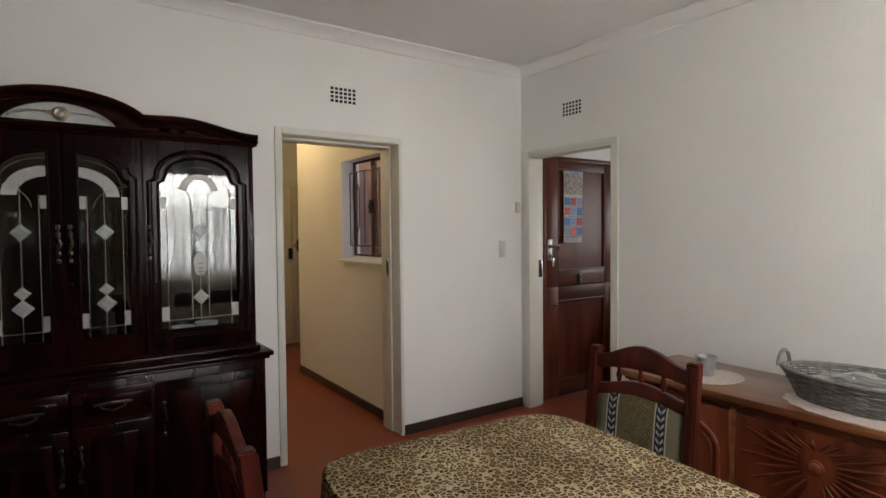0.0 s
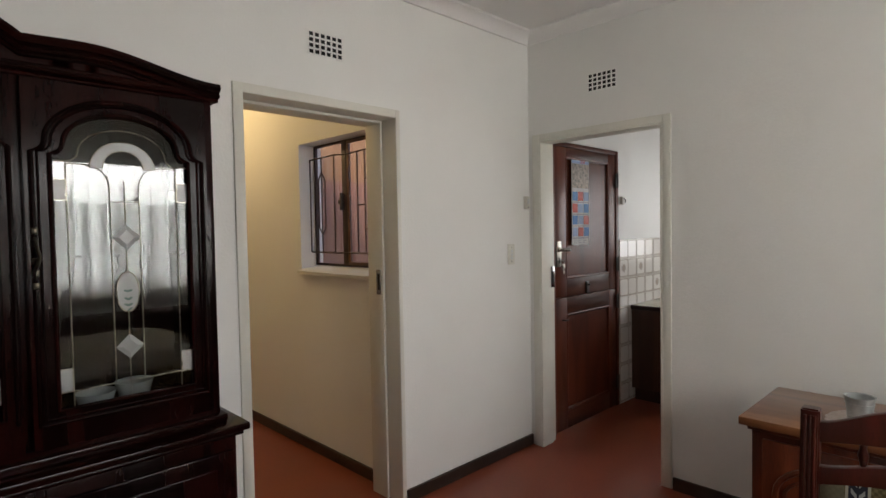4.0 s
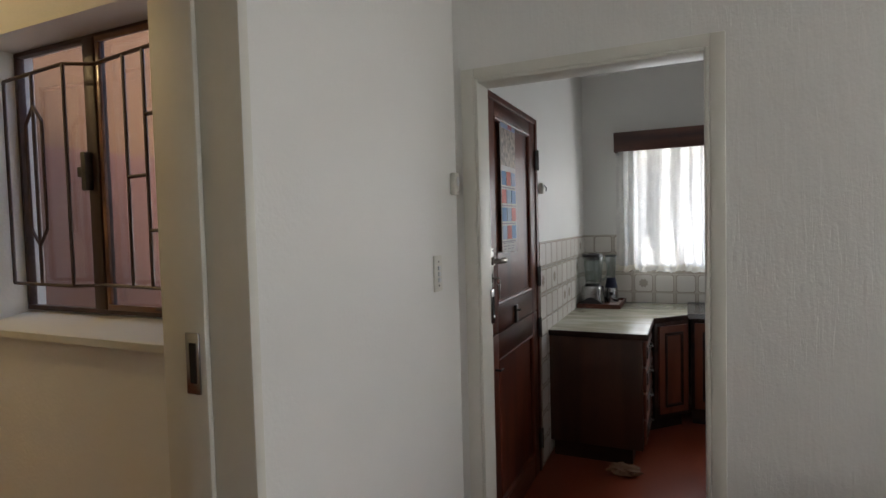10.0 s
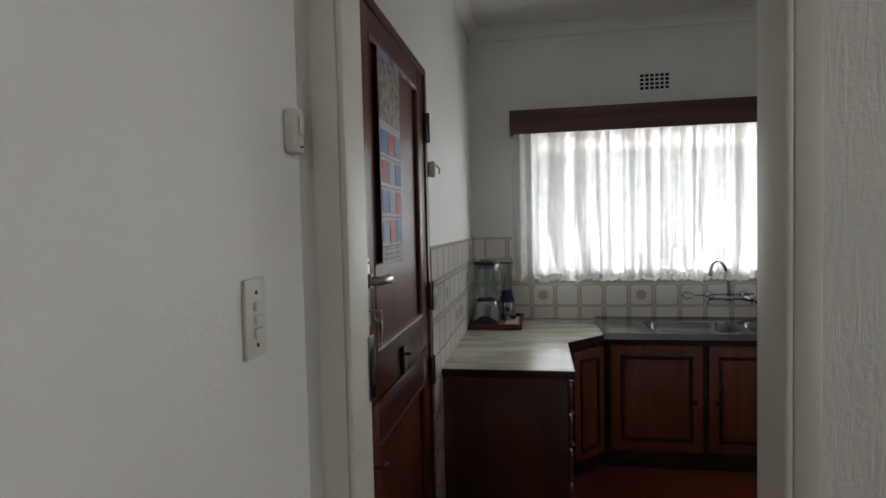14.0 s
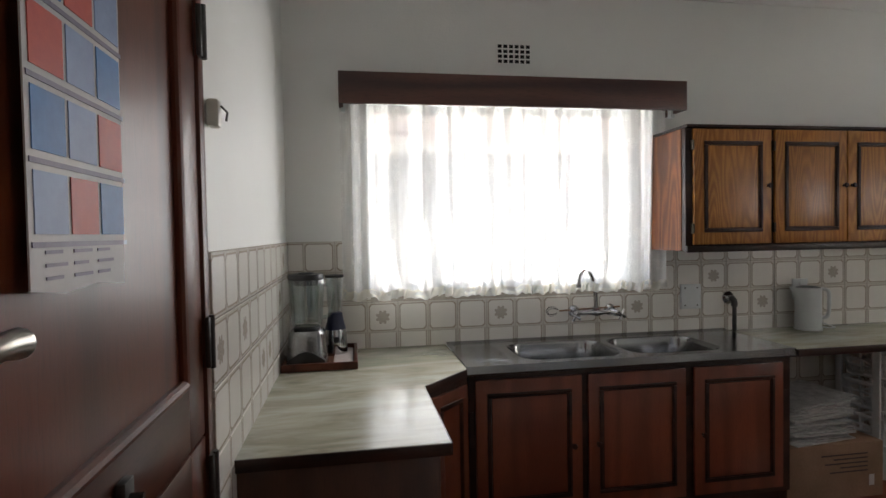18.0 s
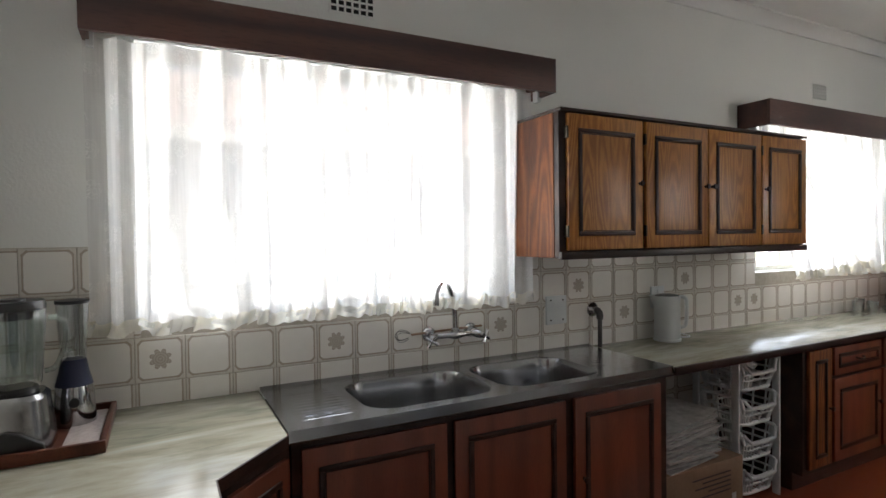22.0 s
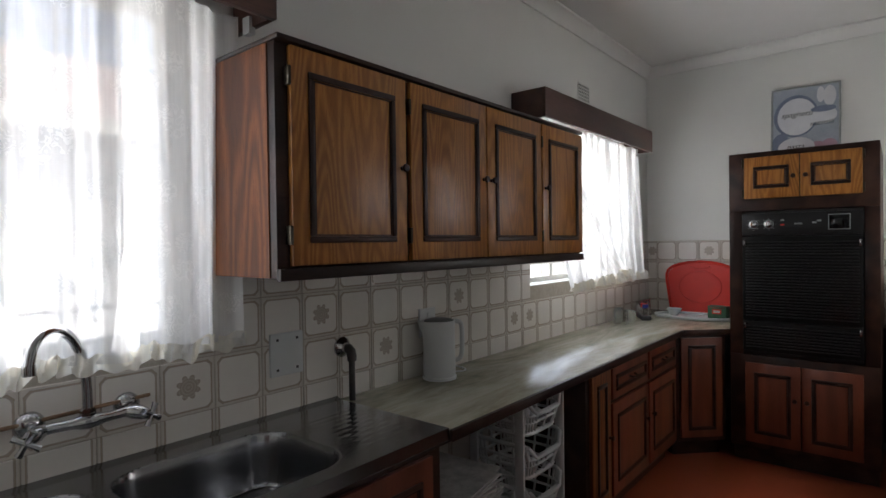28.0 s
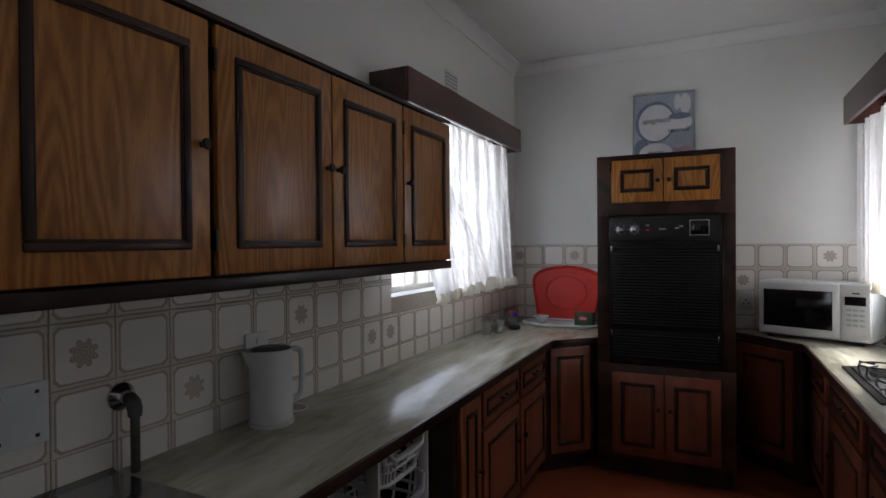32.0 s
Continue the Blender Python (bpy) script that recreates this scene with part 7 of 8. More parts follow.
# blender on its tray
tr = thing("wooden_tray", (5.17, 3.48, WT), "small brown wooden tray with a white cloth", "tray")
part("tray_floor", boxes((4.965, 5.380, 3.325, 3.645, WT + 0.001, WT + 0.010)), "door_wood_x", tr)
for r in ((4.962, 4.978, 3.322, 3.648), (5.368, 5.384, 3.322, 3.648), (4.978, 5.368, 3.322, 3.338), (4.978, 5.368, 3.632, 3.648)):
    part("tray_edge", boxes((*r, WT + 0.001, WT + 0.034), bevel=0.003), "door_wood_x", tr)
single("tray_cloth", boxes((4.985, 5.362, 3.345, 3.43, WT + 0.0105, WT + 0.016), bevel=0.002), "doily", "folded white cloth on the wooden tray", "cloth")
bz = WT + 0.011
bd = thing("blender", (5.10, 3.545, bz), "steel blender with a glass jug and black lid", "blender")
bp = bmesh.new()
prof = [(0.092, 0.0), (0.093, 0.010), (0.090, 0.05), (0.084, 0.10), (0.080, 0.138), (0.070, 0.15)]
rings = []
for r, z in prof:
    rings.append([bp.verts.new((5.10 + r * math.copysign(abs(math.cos(a)) ** 0.55, math.cos(a)), 3.545 + r * math.copysign(abs(math.sin(a)) ** 0.55, math.sin(a)), bz + z)) for a in [2 * math.pi * i / 40 for i in range(40)]])
for a, c in zip(rings, rings[1:]):
    for i in range(40):
        bp.faces.new((a[i], a[(i + 1) % 40], c[(i + 1) % 40], c[i]))
bp.faces.new(rings[-1])
bp.faces.new(rings[0][::-1])
part("motor_base", bp, "steel", bd)
part("control_face", turned(slab([(-0.088, 0.0), (0.088, 0.0), (0.080, 0.030), (0.030, 0.062), (0.0, 0.070), (-0.030, 0.062), (-0.080, 0.030)], -0.012, 0.006, "xz", 0.004), Matrix.Translation((5.005, 3.545, bz)) @ Matrix.Rotation(radians(-90), 4, "Z")), "black", bd, "black control face")
part("collar", lathe([(0, 0), (0.058, 0), (0.060, 0.010), (0.052, 0.018), (0, 0.018)], 32, (5.10, 3.545, bz + 0.150)), "black", bd)
jb = bmesh.new()
rings = []
for r, z in ((0.060, 0.168), (0.064, 0.180), (0.069, 0.25), (0.075, 0.335), (0.077, 0.376), (0.072, 0.376), (0.069, 0.335), (0.062, 0.25), (0.056, 0.186), (0.0005, 0.182)):
    rings.append([jb.verts.new((5.10 + r * (1 + 0.045 * math.cos(8 * a)) * math.cos(a), 3.545 + r * (1 + 0.045 * math.cos(8 * a)) * math.sin(a), bz + z)) for a in [2 * math.pi * i / 64 for i in range(64)]])
for a, c in zip(rings, rings[1:]):
    for i in range(64):
        jb.faces.new((a[i], a[(i + 1) % 64], c[(i + 1) % 64], c[i]))
part("jug", jb, "jug_glass", bd, "clear fluted glass jug")
part("jug_handle", tube(curve([(5.115, 3.465, bz + 0.350), (5.125, 3.430, bz + 0.335), (5.125, 3.428, bz + 0.27), (5.118, 3.448, bz + 0.21), (5.112, 3.476, bz + 0.20)], 4), 0.008, 10), "jug_glass", bd)
part("lid", lathe([(0, 0.350), (0.050, 0.350), (0.066, 0.370), (0.079, 0.377), (0.080, 0.388), (0.076, 0.400), (0.035, 0.400), (0.033, 0.406), (0, 0.407)], 32, (5.10, 3.545, bz)), "black", bd, "black plastic lid")
part("blades", boxes((5.08, 5.12, 3.543, 3.547, bz + 0.185, bz + 0.188), (5.098, 5.102, 3.525, 3.565, bz + 0.19, bz + 0.193)), "chrome", bd)
M["navy"] = plain("navy_plastic", (0.012, 0.016, 0.05), 0.4)
gd = thing("coffee_grinder", (5.26, 3.425, bz), "chrome coffee grinder with a tall clear lid", "grinder")
part("body", lathe([(0, 0), (0.056, 0), (0.058, 0.012), (0.052, 0.10), (0.044, 0.14), (0.038, 0.158), (0, 0.158)], 32, (5.26, 3.425, bz)), "chrome", gd)
part("cap", lathe([(0.034, 0.201), (0.040, 0.30), (0.044, 0.372), (0.041, 0.372), (0.037, 0.30), (0.031, 0.203)], 28, (5.26, 3.425, bz)), "drinking_glass", gd)
part("collar", lathe([(0, 0.120), (0.0505, 0.120), (0.040, 0.162), (0.034, 0.20), (0, 0.20)], 28, (5.26, 3.425, bz)), "navy", gd, "dark blue plastic collar")
part("button", turned(lathe([(0, 0), (0.016, 0), (0.014, 0.012), (0, 0.014)], 20), Matrix.Translation((5.214, 3.420, bz + 0.075)) @ Matrix.Rotation(-math.pi / 2, 4, "Y")), "black", gd)
part("rim", lathe([(0, 0.372), (0.045, 0.370), (0.046, 0.380), (0, 0.386)], 28, (5.26, 3.425, bz)), "black", gd)

# under the long worktop
ub = thing("cardboard_box", (5.10, 0.95, 0), "brown cardboard box with faint printed lines", "box")
part("carton", boxes((4.945, 5.36, 0.665, 1.225, 0.001, 0.285), bevel=0.004), "cardboard", ub)
part("printing", boxes(*[(4.9435, 4.9446, 0.76, 0.76 + w, 0.225 - k * 0.022, 0.232 - k * 0.022) for k, w in enumerate((0.27, 0.20, 0.25, 0.16, 0.22))]), "iron", ub, "faded brown printed lines")
part("sticker", boxes((4.943, 4.9446, 0.72, 0.75, 0.06, 0.115)), "print_paper", ub)
rng = random.Random(21)
z = 0.287
for k in range(24):
    h = rng.uniform(0.004, 0.011)
    w, dpt = rng.uniform(0.34, 0.40), rng.uniform(0.27, 0.32)
    bm = boxes((-dpt / 2, dpt / 2, -w / 2, w / 2, 0, h), bevel=0.0015)
    for v in bm.verts:
        v.co.z += 0.006 * math.sin(v.co.y * 8 + k) * (k / 24) + rng.uniform(-0.0006, 0.0006)
    single("newspaper", turned(bm, pose(5.12 + rng.uniform(-0.020, 0.020), 1.01 + rng.uniform(-0.02, 0.02), z, -5.5 * k / 23 + rng.uniform(-0.6, 0.6), rng.uniform(-1.2, 0.5), rng.uniform(-6, 6))), "paper", "folded old newspaper in a pile on the carton", "newspaper", "newspaper pile", smooth=False)
    z += h + 0.0012

rk = thing("vegetable_rack", (5.10, 0.48, 0), "white plastic four-tier vegetable rack", "vegetable rack")
RX0, RX1, RY0, RY1 = 4.955, 5.24, 0.335, 0.660
for x in (4.985, 5.21):
    for y in (RY0 - 0.002, RY1 + 0.002):
        part("post", boxes((x - 0.020, x + 0.020, y - 0.006, y + 0.006, 0.0, 0.745), bevel=0.003), "white_plastic", rk)


def rack_basket(z):
    """Open basket: rims, ribs and a sloped lip to the front."""
    bm = bmesh.new()
    top, low = z + 0.135, z

    def rim(zz, g, dip):
        p = []
        for a in range(0, 360, 10):
            ca, sa = math.cos(radians(a)), math.sin(radians(a))
            x = (RX0 + RX1) / 2 + (RX1 - RX0) / 2 * g * math.copysign(abs(ca) ** 0.4, ca)
            y = (RY0 + RY1) / 2 + ((RY1 - RY0) / 2 - 0.012) * g * math.copysign(abs(sa) ** 0.4, sa)
            p.append((x, y, zz - (dip if ca < -0.55 and abs(sa) < 0.72 else 0)))
        return p

    tube(rim(top, 1.0, 0.055), 0.0095, 8, bm, True)
    tube(rim((top * 0.35 + low * 0.65), 0.93, 0.0), 0.0060, 6, bm, True)
    tube(rim(low, 0.84, 0), 0.010, 6, bm, True)
    tube(rim((top * 0.62 + low * 0.38), 0.965, 0.0), 0.0060, 6, bm, True)
    a, c, d = rim(top, 1.0, 0.055), rim((top * 0.35 + low * 0.65), 0.93, 0.0), rim(low, 0.84, 0)
    for i in range(36):
        tube([a[i], c[i], d[i]], 0.0056, 5, bm)
    for k in range(9):
        y = RY0 + 0.05 + k * (RY1 - RY0 - 0.10) / 8
        tube([(RX0 + 0.035, y, low), (RX1 - 0.03, y, low)], 0.003, 5, bm)
    return bm


for z in (0.06, 0.235, 0.41, 0.585):
    part("basket_tier", rack_basket(z), "white_plastic", rk)
    part("front_lip", tube([(RX0 + 0.012, RY0 + 0.03, z + 0.133), (RX0 - 0.004, RY0 + 0.07, z + 0.085), (RX0 - 0.006, (RY0 + RY1) / 2, z + 0.078), (RX0 - 0.004, RY1 - 0.07, z + 0.085), (RX0 + 0.012, RY1 - 0.03, z + 0.133)], 0.008, 8), "white_plastic", rk)
bg = bmesh.new()
bmesh.ops.create_icosphere(bg, subdivisions=3, radius=1.0)
for v in bg.verts:
    n1 = noise.noise(v.co * 2.6) * 0.4
    v.co = Vector((5.10 + v.co.x * 0.085 * (1 + n1), 0.48 + v.co.y * 0.10 * (1 + n1), 0.655 + v.co.z * 0.052 * (1 + n1)))
single("plastic_bag", bg, "white_plastic", "crumpled white plastic bag in the top rack basket", "bag", smooth=False)

# fridge beside the doorway
M["fridge_grey"] = mottled("silver_grey_enamel", (0.30, 0.31, 0.32), (0.36, 0.37, 0.38), 3, 0.35, 120, 0.03, 0.3)
fg = thing("fridge", (3.2, 1.85, 0), "tall silver-grey fridge freezer beside the kitchen doorway", "fridge")
part("body", boxes((2.90, 3.535, 1.52, 2.165, 0.03, 1.655), bevel=0.006), "fridge_grey", fg)
part("top_cap", boxes((2.90, 3.60, 1.52, 2.168, 1.660, 1.722), bevel=0.008), "grey_plastic", fg, "darker grey top cap")
for nm, z0, z1 in (("freezer_door", 1.125, 1.652), ("fridge_door", 0.06, 1.115)):
    fd = part(nm, boxes((3.540, 3.600, 1.520, 2.168, z0, z1), bevel=0.010), "fridge_grey", fg)
    zc = z0 + 0.10 if nm == "freezer_door" else z1 - 0.45
    part("handle", tube([(3.600, 2.10, zc), (3.635, 2.10, zc + 0.02), (3.635, 2.10, zc + 0.28), (3.600, 2.10, zc + 0.30)], 0.009, 8), "grey_plastic", fd)
part("plinth", boxes((2.92, 3.52, 1.54, 2.14, 0, 0.03)), "black", fg)

# things at the far end of the worktop
for x, y, r, h in ((5.29, -1.08, 0.034, 0.090), (5.24, -1.17, 0.036, 0.085), (5.33, -1.19, 0.033, 0.095)):
    single("tumbler", lathe([(0, 0), (r * 0.82, 0), (r, h), (r * 0.94, h), (r * 0.76, 0.008), (0, 0.007)], 24, (x, y, WT + 0.0005)), "thick_glass", "clear drinking glass upturned on the worktop", "tumbler", "worktop glasses")
pl = thing("spice_rack", (5.24, -1.40, WT), "black spice rack with red and blue topped jars", "spice rack")
part("holder", turned(boxes((-0.11, 0.11, -0.035, 0.035, 0.001, 0.035), bevel=0.012), pose(5.23, -1.40, WT, 0, 0, -60)), "black", pl)
M["blue_plastic"] = plain("blue_plastic", (0.02, 0.05, 0.30), 0.35)
for k, (dx, mt) in enumerate(((-0.06, "blue_plastic"), (0.0, "red_plastic"), (0.055, "black"))):
    p = pose(5.23, -1.40, WT, 0, 0, -60) @ Vector((dx, 0, 0.036))
    j = part("jar", lathe([(0, 0), (0.021, 0), (0.021, 0.045), (0.016, 0.05), (0, 0.05)], 18, p), "thick_glass", pl)
    part("jar_lid", lathe([(0, 0.051), (0.020, 0.051), (0.020, 0.072), (0, 0.073)], 18, p), mt, j)
for k in range(4):
    c = (5.335, -1.60 - k * 0.058, WT + 0.0005)
    o = thing("spice_jar", c, "small glass spice jar with a chrome lid", "spice jar", "glass spice jars")
    part("jar", lathe([(0, 0), (0.023, 0), (0.025, 0.01), (0.025, 0.07), (0.019, 0.08), (0, 0.08)], 18, c), "thick_glass", o)
    part("lid", lathe([(0, 0.081), (0.022, 0.081), (0.022, 0.105), (0, 0.106)], 18, c), "chrome", o)

wt = thing("oval_tray", (4.95, -1.66, WT), "white oval plastic tray on the worktop", "tray")
ov_pts = [(4.955 + 0.275 * math.cos(radians(a)), -1.655 + 0.155 * math.sin(radians(a))) for a in range(0, 360, 8)]
part("tray_floor", slab(ov_pts, WT + 0.001, WT + 0.006, "xy"), "white_plastic", wt)
part("tray_rim", tube([(x, y, WT + 0.014) for x, y in ov_pts], 0.008, 8, closed=True), "white_plastic", wt)
single("bowl", lathe([(0, 0.004), (0.022, 0.0), (0.026, 0.004), (0.050, 0.045), (0.052, 0.052), (0.048, 0.050), (0.022, 0.010), (0, 0.010)], 28, (5.10, -1.66, WT + 0.0065)), "china", "small white china bowl on the oval tray", "bowl")
M["green_print"] = mottled("green_printed_tin", (0.02, 0.07, 0.035), (0.05, 0.13, 0.07), 20, 0.4, 80, 0.0)
gt = thing("tea_box", (4.80, -1.66, WT), "dark green printed tea carton on the oval tray", "tea box")
part("carton", turned(boxes((-0.062, 0.062, -0.035, 0.035, 0, 0.088), bevel=0.003), pose(4.80, -1.66, WT + 0.0065, 0, 0, 172)), "green_print", gt)
part("red_panel", turned(boxes((-0.030, 0.030, -0.0365, -0.0352, 0.034, 0.066)), pose(4.80, -1.66, WT + 0.0065, 0, 0, 172)), "red_plastic", gt)
part("printed_bar", turned(boxes((-0.022, 0.022, -0.0375, -0.0366, 0.042, 0.058)), pose(4.80, -1.66, WT + 0.0065, 0, 0, 172)), "print_paper", gt)
part("top_band", turned(boxes((-0.050, 0.050, -0.0365, -0.0352, 0.074, 0.080)), pose(4.80, -1.66, WT + 0.0065, 0, 0, 172)), "sideboard_top", gt)

rt = thing("red_tray", (4.92, -1.93, WT), "red moulded plastic tray that leans on the tiles", "tray")
m = pose(5.225, -1.895, WT + 0.002, -8, 0, 180)


def tray_edge(g):
    """Flat foot, sides that widen upwards and a rounded, slightly arched top."""
    half = [(0.0, 0.004), (0.175, 0.004), (0.198, 0.014), (0.208, 0.050), (0.245, 0.250), (0.247, 0.290), (0.236, 0.325), (0.205, 0.352), (0.150, 0.372), (0.080, 0.386), (0.0, 0.392)]
    pts = half + [(-x, z) for x, z in half[-2:0:-1]]
    return [(0.235 + x * g, 0.196 + (z - 0.196) * g) for x, z in pts]


part("tray_panel", turned(slab(tray_edge(0.96), -0.003, 0.003, "xz"), m), "red_plastic", rt)
part("tray_rim", turned(tube([(x, -0.006, z) for x, z in tray_edge(1.0)], 0.010, 8, closed=True), m), "red_plastic", rt)
part("well", turned(tube([(0.235 + 0.15 * math.cos(radians(a)), -0.006, 0.20 + 0.12 * math.sin(radians(a))) for a in range(0, 360, 10)], 0.004, 8, closed=True), m), "red_plastic", rt)
part("grip", turned(tube([(0.165, -0.008, 0.352), (0.195, -0.012, 0.342), (0.275, -0.012, 0.342), (0.305, -0.008, 0.352)], 0.005, 8), m), "red_plastic", rt)

# microwave and hob
m = pose(3.770, -1.685, WT + 0.0205, 0, 0, 156) @ Matrix.Diagonal((1.10, 0.80, 1.05, 1))
mw = thing("microwave_oven", (3.5, -1.72, WT), "white microwave oven with a dark door window", "microwave")
part("case", turned(boxes((0, 0.500, 0.012, 0.36, 0, 0.300), bevel=0.008), m), "white_plastic", mw)
d = part("door", turned(boxes((0.004, 0.375, -0.016, 0.011, 0.006, 0.295), bevel=0.012), m), "white_plastic", mw)
part("window", turned(boxes((0.030, 0.345, -0.0185, -0.0158, 0.050, 0.255), bevel=0.001), m), "black_gloss", d, "dark door window")
cp = part("control_panel", turned(boxes((0.379, 0.496, -0.010, 0.011, 0.006, 0.295), bevel=0.004), m), "white_plastic", mw)
part("display", turned(boxes((0.395, 0.480, -0.0135, -0.0102, 0.190, 0.235)), m), "black_gloss", cp)
for r in range(4):
    for k in range(3):
        part("key", turned(boxes((0.400 + k * 0.027, 0.422 + k * 0.027, -0.0125, -0.0102, 0.160 - r * 0.026, 0.172 - r * 0.026), bevel=0.001), m), "zinc", cp)
part("open_button", turned(boxes((0.405, 0.470, -0.0135, -0.0102, 0.025, 0.060), bevel=0.0015), m), "white_plastic", cp)
part("badge", turned(boxes((0.425, 0.455, -0.0125, -0.0102, 0.248, 0.256)), m), "dull_metal", cp)
for fx in (0.05, 0.45):
    for fy in (0.05, 0.32):
        part("foot", turned(boxes((fx - 0.015, fx + 0.015, fy - 0.015, fy + 0.015, -0.0190, -0.0005)), m), "black", mw)
hb = thing("hob", (3.30, -0.55, WT), "steel gas hob with black pan supports", "hob")
part("hob_rim", boxes((3.105, 3.500, -0.875, -0.245, WT + 0.0005, WT + 0.010), bevel=0.004), "black", hb)
part("hob_top", boxes((3.130, 3.475, -0.850, -0.270, WT + 0.0105, WT + 0.018), bevel=0.003), "steel", hb)
for x in (3.215, 3.390):
    for y in (-0.715, -0.430):
        part("burner", lathe([(0, 0.018), (0.045, 0.018), (0.045, 0.026), (0.034, 0.029), (0.034, 0.035), (0, 0.036)], 24, (x, y, WT + 0.0005)), "dull_metal", hb)
        g = part("pan_support", tube([(x + 0.078 * math.cos(radians(a)), y + 0.078 * math.sin(radians(a)), WT + 0.050) for a in range(0, 360, 12)], 0.004, 6, closed=True), "black", hb)
        for a in (45, 135, 225, 315):
            c, sn = math.cos(radians(a)), math.sin(radians(a))
            part("prong", tube([(x + 0.030 * c, y + 0.030 * sn, WT + 0.052), (x + 0.090 * c, y + 0.090 * sn, WT + 0.052), (x + 0.096 * c, y + 0.096 * sn, WT + 0.0185)], 0.0045, 6), "black", g)
for k in range(4):
    part("knob", lathe([(0, 0.018), (0.017, 0.018), (0.014, 0.040), (0, 0.042)], 16, (3.303, -0.662 + k * 0.06, WT + 0.0005)), "black", hb)

# picture on the oven cabinet
pic = thing("framed_picture", (4.32, -1.93, 1.88), "small framed kitchen print that leans on the wall", "picture")
m = pose(4.512, -1.868, 1.8815, -9, 0, 181)
M["pale_print"] = mottled("pale_blue_print", (0.30, 0.34, 0.42), (0.46, 0.50, 0.56), 7, 0.35, 60, 0.0)
part("print", turned(boxes((0.010, 0.385, -0.002, 0.006, 0.010, 0.510)), m), "pale_print", pic)
part("frame", turned(ring_frame(bmesh.new(), 0, 0.395, 0, 0.520, 0.011, -0.008, 0.010, 0.002), m), "zinc", pic)
M["print_white"] = plate_print("print_white", (0.62, 0.63, 0.66), (0.74, 0.75, 0.77), 9)
M["print_grey"] = plate_print("print_grey_blue", (0.13, 0.16, 0.24), (0.22, 0.26, 0.36), 12)
M["print_pink"] = plate_print("print_pink", (0.40, 0.24, 0.30), (0.52, 0.34, 0.40), 12)


def disc(cx, cz, rx, rz, y0, y1):
    return slab([(cx + rx * math.cos(radians(a)), cz + rz * math.sin(radians(a))) for a in range(0, 360, 12)], y0, y1, "xz")


for nm, (cx, cz, rx, rz), y, mt in (("plate_rim", (0.145, 0.315, 0.128, 0.148), -0.0030, "print_grey"), ("plate", (0.150, 0.310, 0.112, 0.130), -0.0040, "print_white"), ("cup", (0.300, 0.300, 0.075, 0.060), -0.0034, "print_white"),
                                    ("cup_shadow", (0.30, 0.345, 0.070, 0.022), -0.0044, "print_grey"), ("bowl", (0.150, 0.095, 0.105, 0.070), -0.0044, "print_white"), ("bowl_shadow", (0.06, 0.11, 0.055, 0.09), -0.0026, "print_grey"), ("fruit", (0.270, 0.070, 0.055, 0.055), -0.0036, "print_pink"), ("fruit", (0.335, 0.085, 0.045, 0.050), -0.0046, "print_pink"), ("tulip", (0.335, 0.43, 0.035, 0.07), -0.0030, "print_white"), ("tulip", (0.285, 0.445, 0.022, 0.055), -0.0036, "print_white")):
    part(nm, turned(disc(cx, cz, rx, rz, y - 0.0006, y), m), mt, pic)
for word, x, zz, size in (("spaghetti", 0.060, 0.310, 0.050), ("utensili", 0.225, 0.235, 0.046), ("pasta", 0.095, 0.085, 0.048)):
    cu = bpy.data.curves.new("lettering", "FONT")
    cu.body, cu.size, cu.extrude, cu.shear = word, size, 0.0004, 0.3
    cu.materials.append(M["black"])
    tx = new("lettering", cu)
    tx.parent = pic
    tx.matrix_parent_inverse = pic.matrix_basis.inverted()
    tx.matrix_basis = m @ pose(x, -0.0062, zz, 90)

# ---- wall tiles, piece by piece ----
PX, PZ = 0.157, 0.158
ROWS_Z = [(1.197, 1.355), (1.039, 1.197), (0.881, 1.039), (0.800, 0.881)]


def tile_mesh(name, w, h, mat):
    """One glazed tile with eased edges; its face looks to -y."""
    bm = bmesh.new()
    x, z, e = w / 2 - 0.0012, h / 2 - 0.0012, 0.0022
    back = [bm.verts.new((a * x, 0.0, c * z)) for a, c in ((-1, -1), (1, -1), (1, 1), (-1, 1))]
    mid = [bm.verts.new((a * x, -0.0042, c * z)) for a, c in ((-1, -1), (1, -1), (1, 1), (-1, 1))]
    top = [bm.verts.new((a * (x - e), -0.0056, c * (z - e))) for a, c in ((-1, -1), (1, -1), (1, 1), (-1, 1))]
    for a, c in ((back, mid), (mid, top)):
        for i in range(4):
            bm.faces.new((a[i], a[(i + 1) % 4], c[(i + 1) % 4], c[i]))
    bm.faces.new(top)
    return mesh_of(name, bm, M[mat], False)


TILES = {}
rng = random.Random(9)


def lay_tile(wall, m, along, x0, x1, z0, z1, flower):
    w, h = round(x1 - x0, 4), round(z1 - z0, 4)
    key = (w, h, flower)
    if key not in TILES:
        TILES[key] = tile_mesh("tile", w, h, "tile_flower" if flower else "tile")
    t = new("tile", TILES[key])
    t.matrix_basis = m @ pose((x0 + x1) / 2, -0.0015 - rng.uniform(0, 0.0007), (z0 + z1) / 2, rng.uniform(-0.25, 0.25), 0, rng.uniform(-0.25, 0.25))
    t.parent = wall


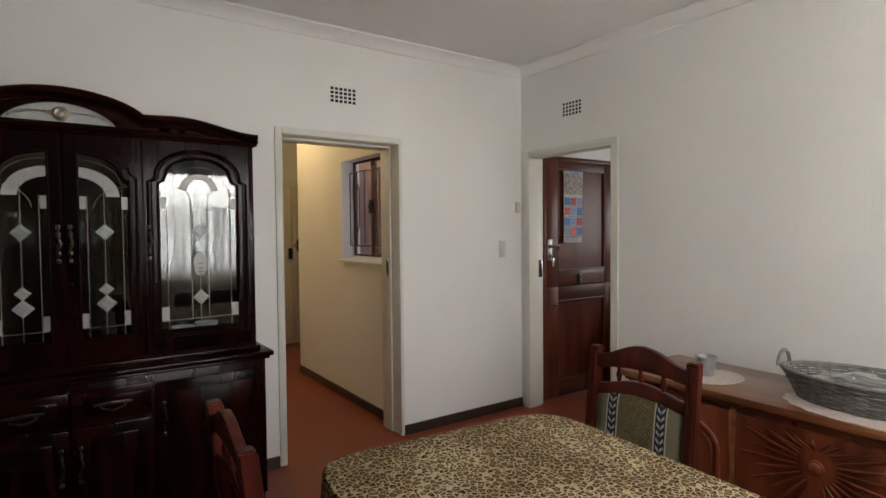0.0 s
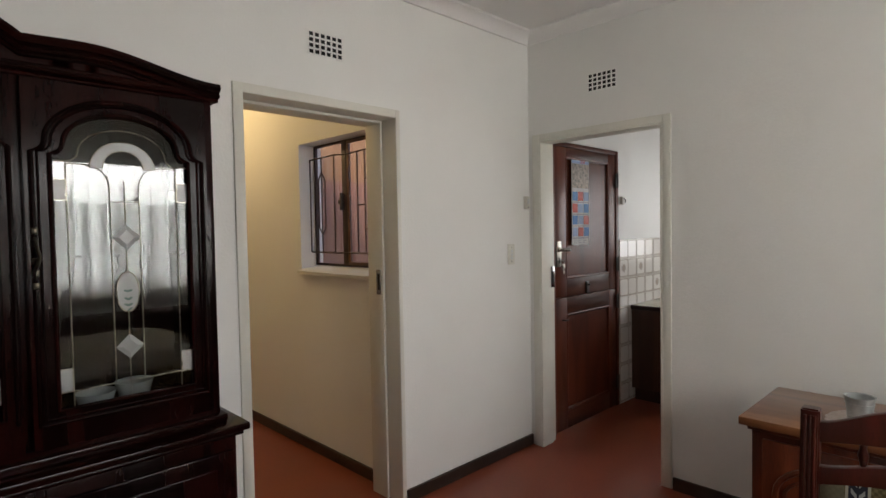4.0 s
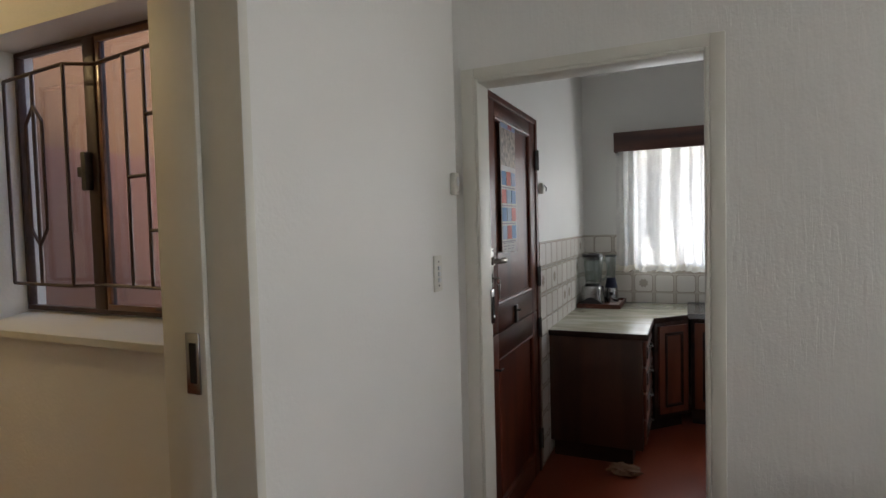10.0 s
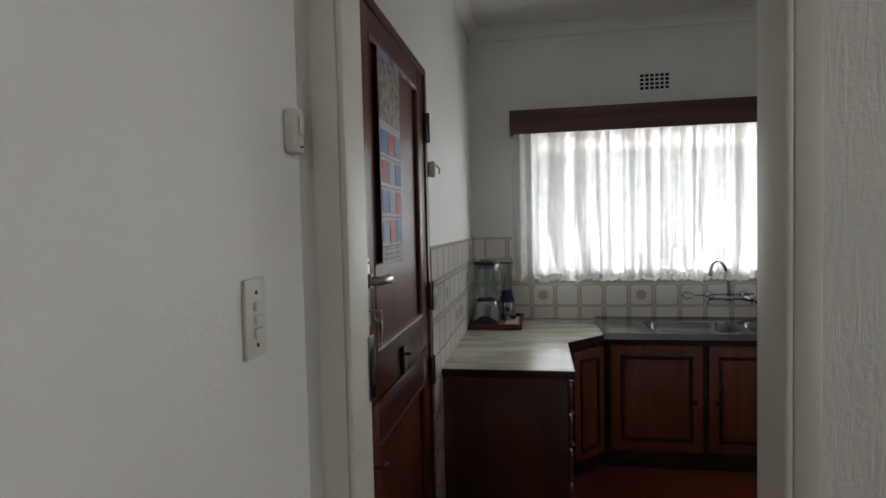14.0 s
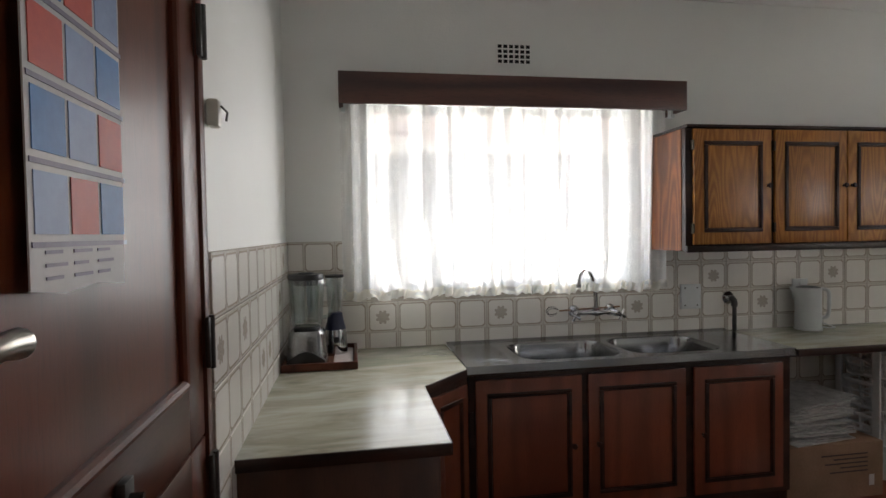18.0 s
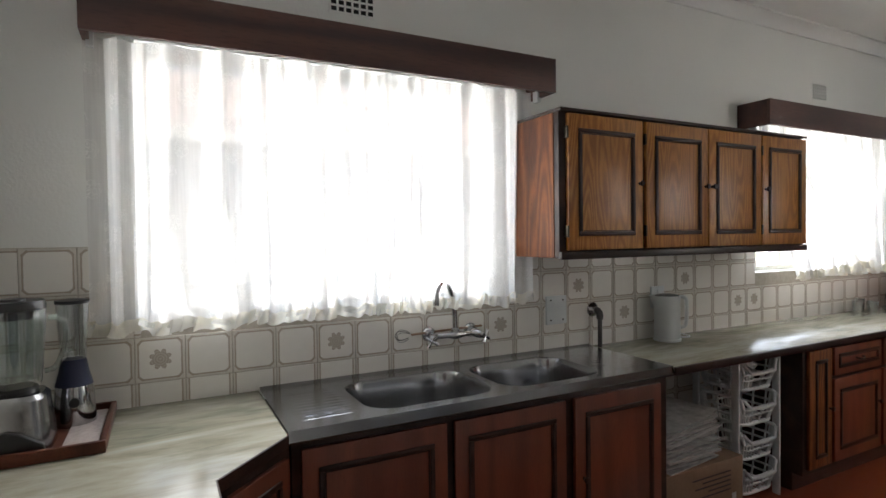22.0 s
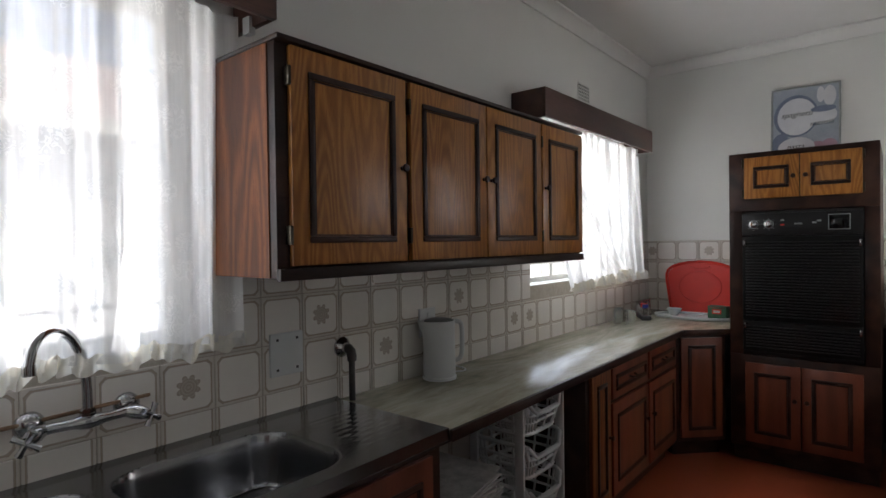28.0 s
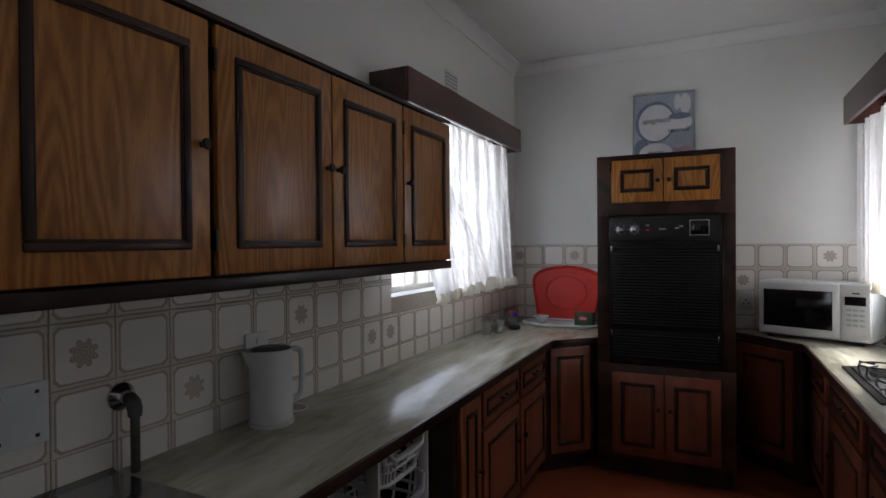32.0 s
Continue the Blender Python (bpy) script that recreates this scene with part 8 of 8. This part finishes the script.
def tile_wall(wall, m, length, first, holes, flowers, low_until=None):
    """Lays rows of tiles from local x = 0; first: the width of the cut tile at the start."""
    part("grout_bed", turned(boxes(*[(a, c, -0.0026, -0.0004, z0, z1) for a, c, z0, z1 in holes["beds"]]), m), "grout", wall, smooth=False)
    xs = [0.0]
    x = first
    while x < length - 0.02:
        xs.append(x)
        x += PX
    xs.append(length)
    for r, (z0, z1) in enumerate(ROWS_Z + holes.get("extra", [])):
        for k, (a, c) in enumerate(zip(xs, xs[1:])):
            if r >= 4 and c > low_until + 0.001:
                continue
            for lo, hi, zz in holes["gaps"]:
                if z1 > zz and c > lo and a < hi:
                    if a < lo - 0.02:
                        c = lo
                    elif c > hi + 0.02:
                        a = hi
                    else:
                        a = c
            if c - a > 0.012:
                lay_tile(wall, m, "x", a, c, z0, z1, (k, r) in flowers)


tile_wall(wall_kitchen_east, pose(KEAST, KNORTH - 0.006, 0, 0, 0, -90), 5.637, 0.073,
          {"beds": [(0, 0.408, 0.8, 1.355), (0.408, 1.895, 0.8, 1.084), (1.895, 3.774, 0.8, 1.355), (3.774, 5.154, 0.8, 1.119), (5.154, 5.637, 0.8, 1.355)],
           "gaps": [(0.408, 1.895, 1.10), (3.774, 5.154, 1.12)]}, {(3, 2), (7, 2), (12, 2), (15, 1), (17, 2), (20, 1), (23, 2), (24, 2), (33, 1)})
part("grout_bed", turned(boxes((2.42, 3.42, -0.0026, -0.0004, 0.01, 0.7995)), pose(KEAST, KNORTH - 0.006, 0, 0, 0, -90)), "grout", wall_kitchen_east, smooth=False)
for k in range(7):
    for r in range(5):
        a = 0.073 + PX * (15 + k)
        lay_tile(wall_kitchen_east, pose(KEAST, KNORTH - 0.006, 0, 0, 0, -90), "x", a, a + PX, 0.011 + r * PZ, 0.011 + (r + 1) * PZ, False)
tile_wall(wall_kitchen_north, pose(3.872, KNORTH, 0), 1.522, 0.137,
          {"beds": [(0, 1.522, 0.8, 1.355), (0, 0.185, 0.01, 0.7995)], "gaps": [], "extra": [(0.643, 0.800), (0.485, 0.643), (0.327, 0.485), (0.169, 0.327), (0.011, 0.169)]},
          {(0, 1), (2, 1), (5, 2), (8, 0), (7, 1), (4, 2)}, 0.295)
tile_wall(wall_kitchen_south, pose(KEAST - 0.006, KSOUTH, 0, 0, 0, 180), 2.31, 0.065,
          {"beds": [(0, 2.31, 0.8, 1.355)], "gaps": []}, {(3, 0), (0, 0), (10, 1), (13, 0)})
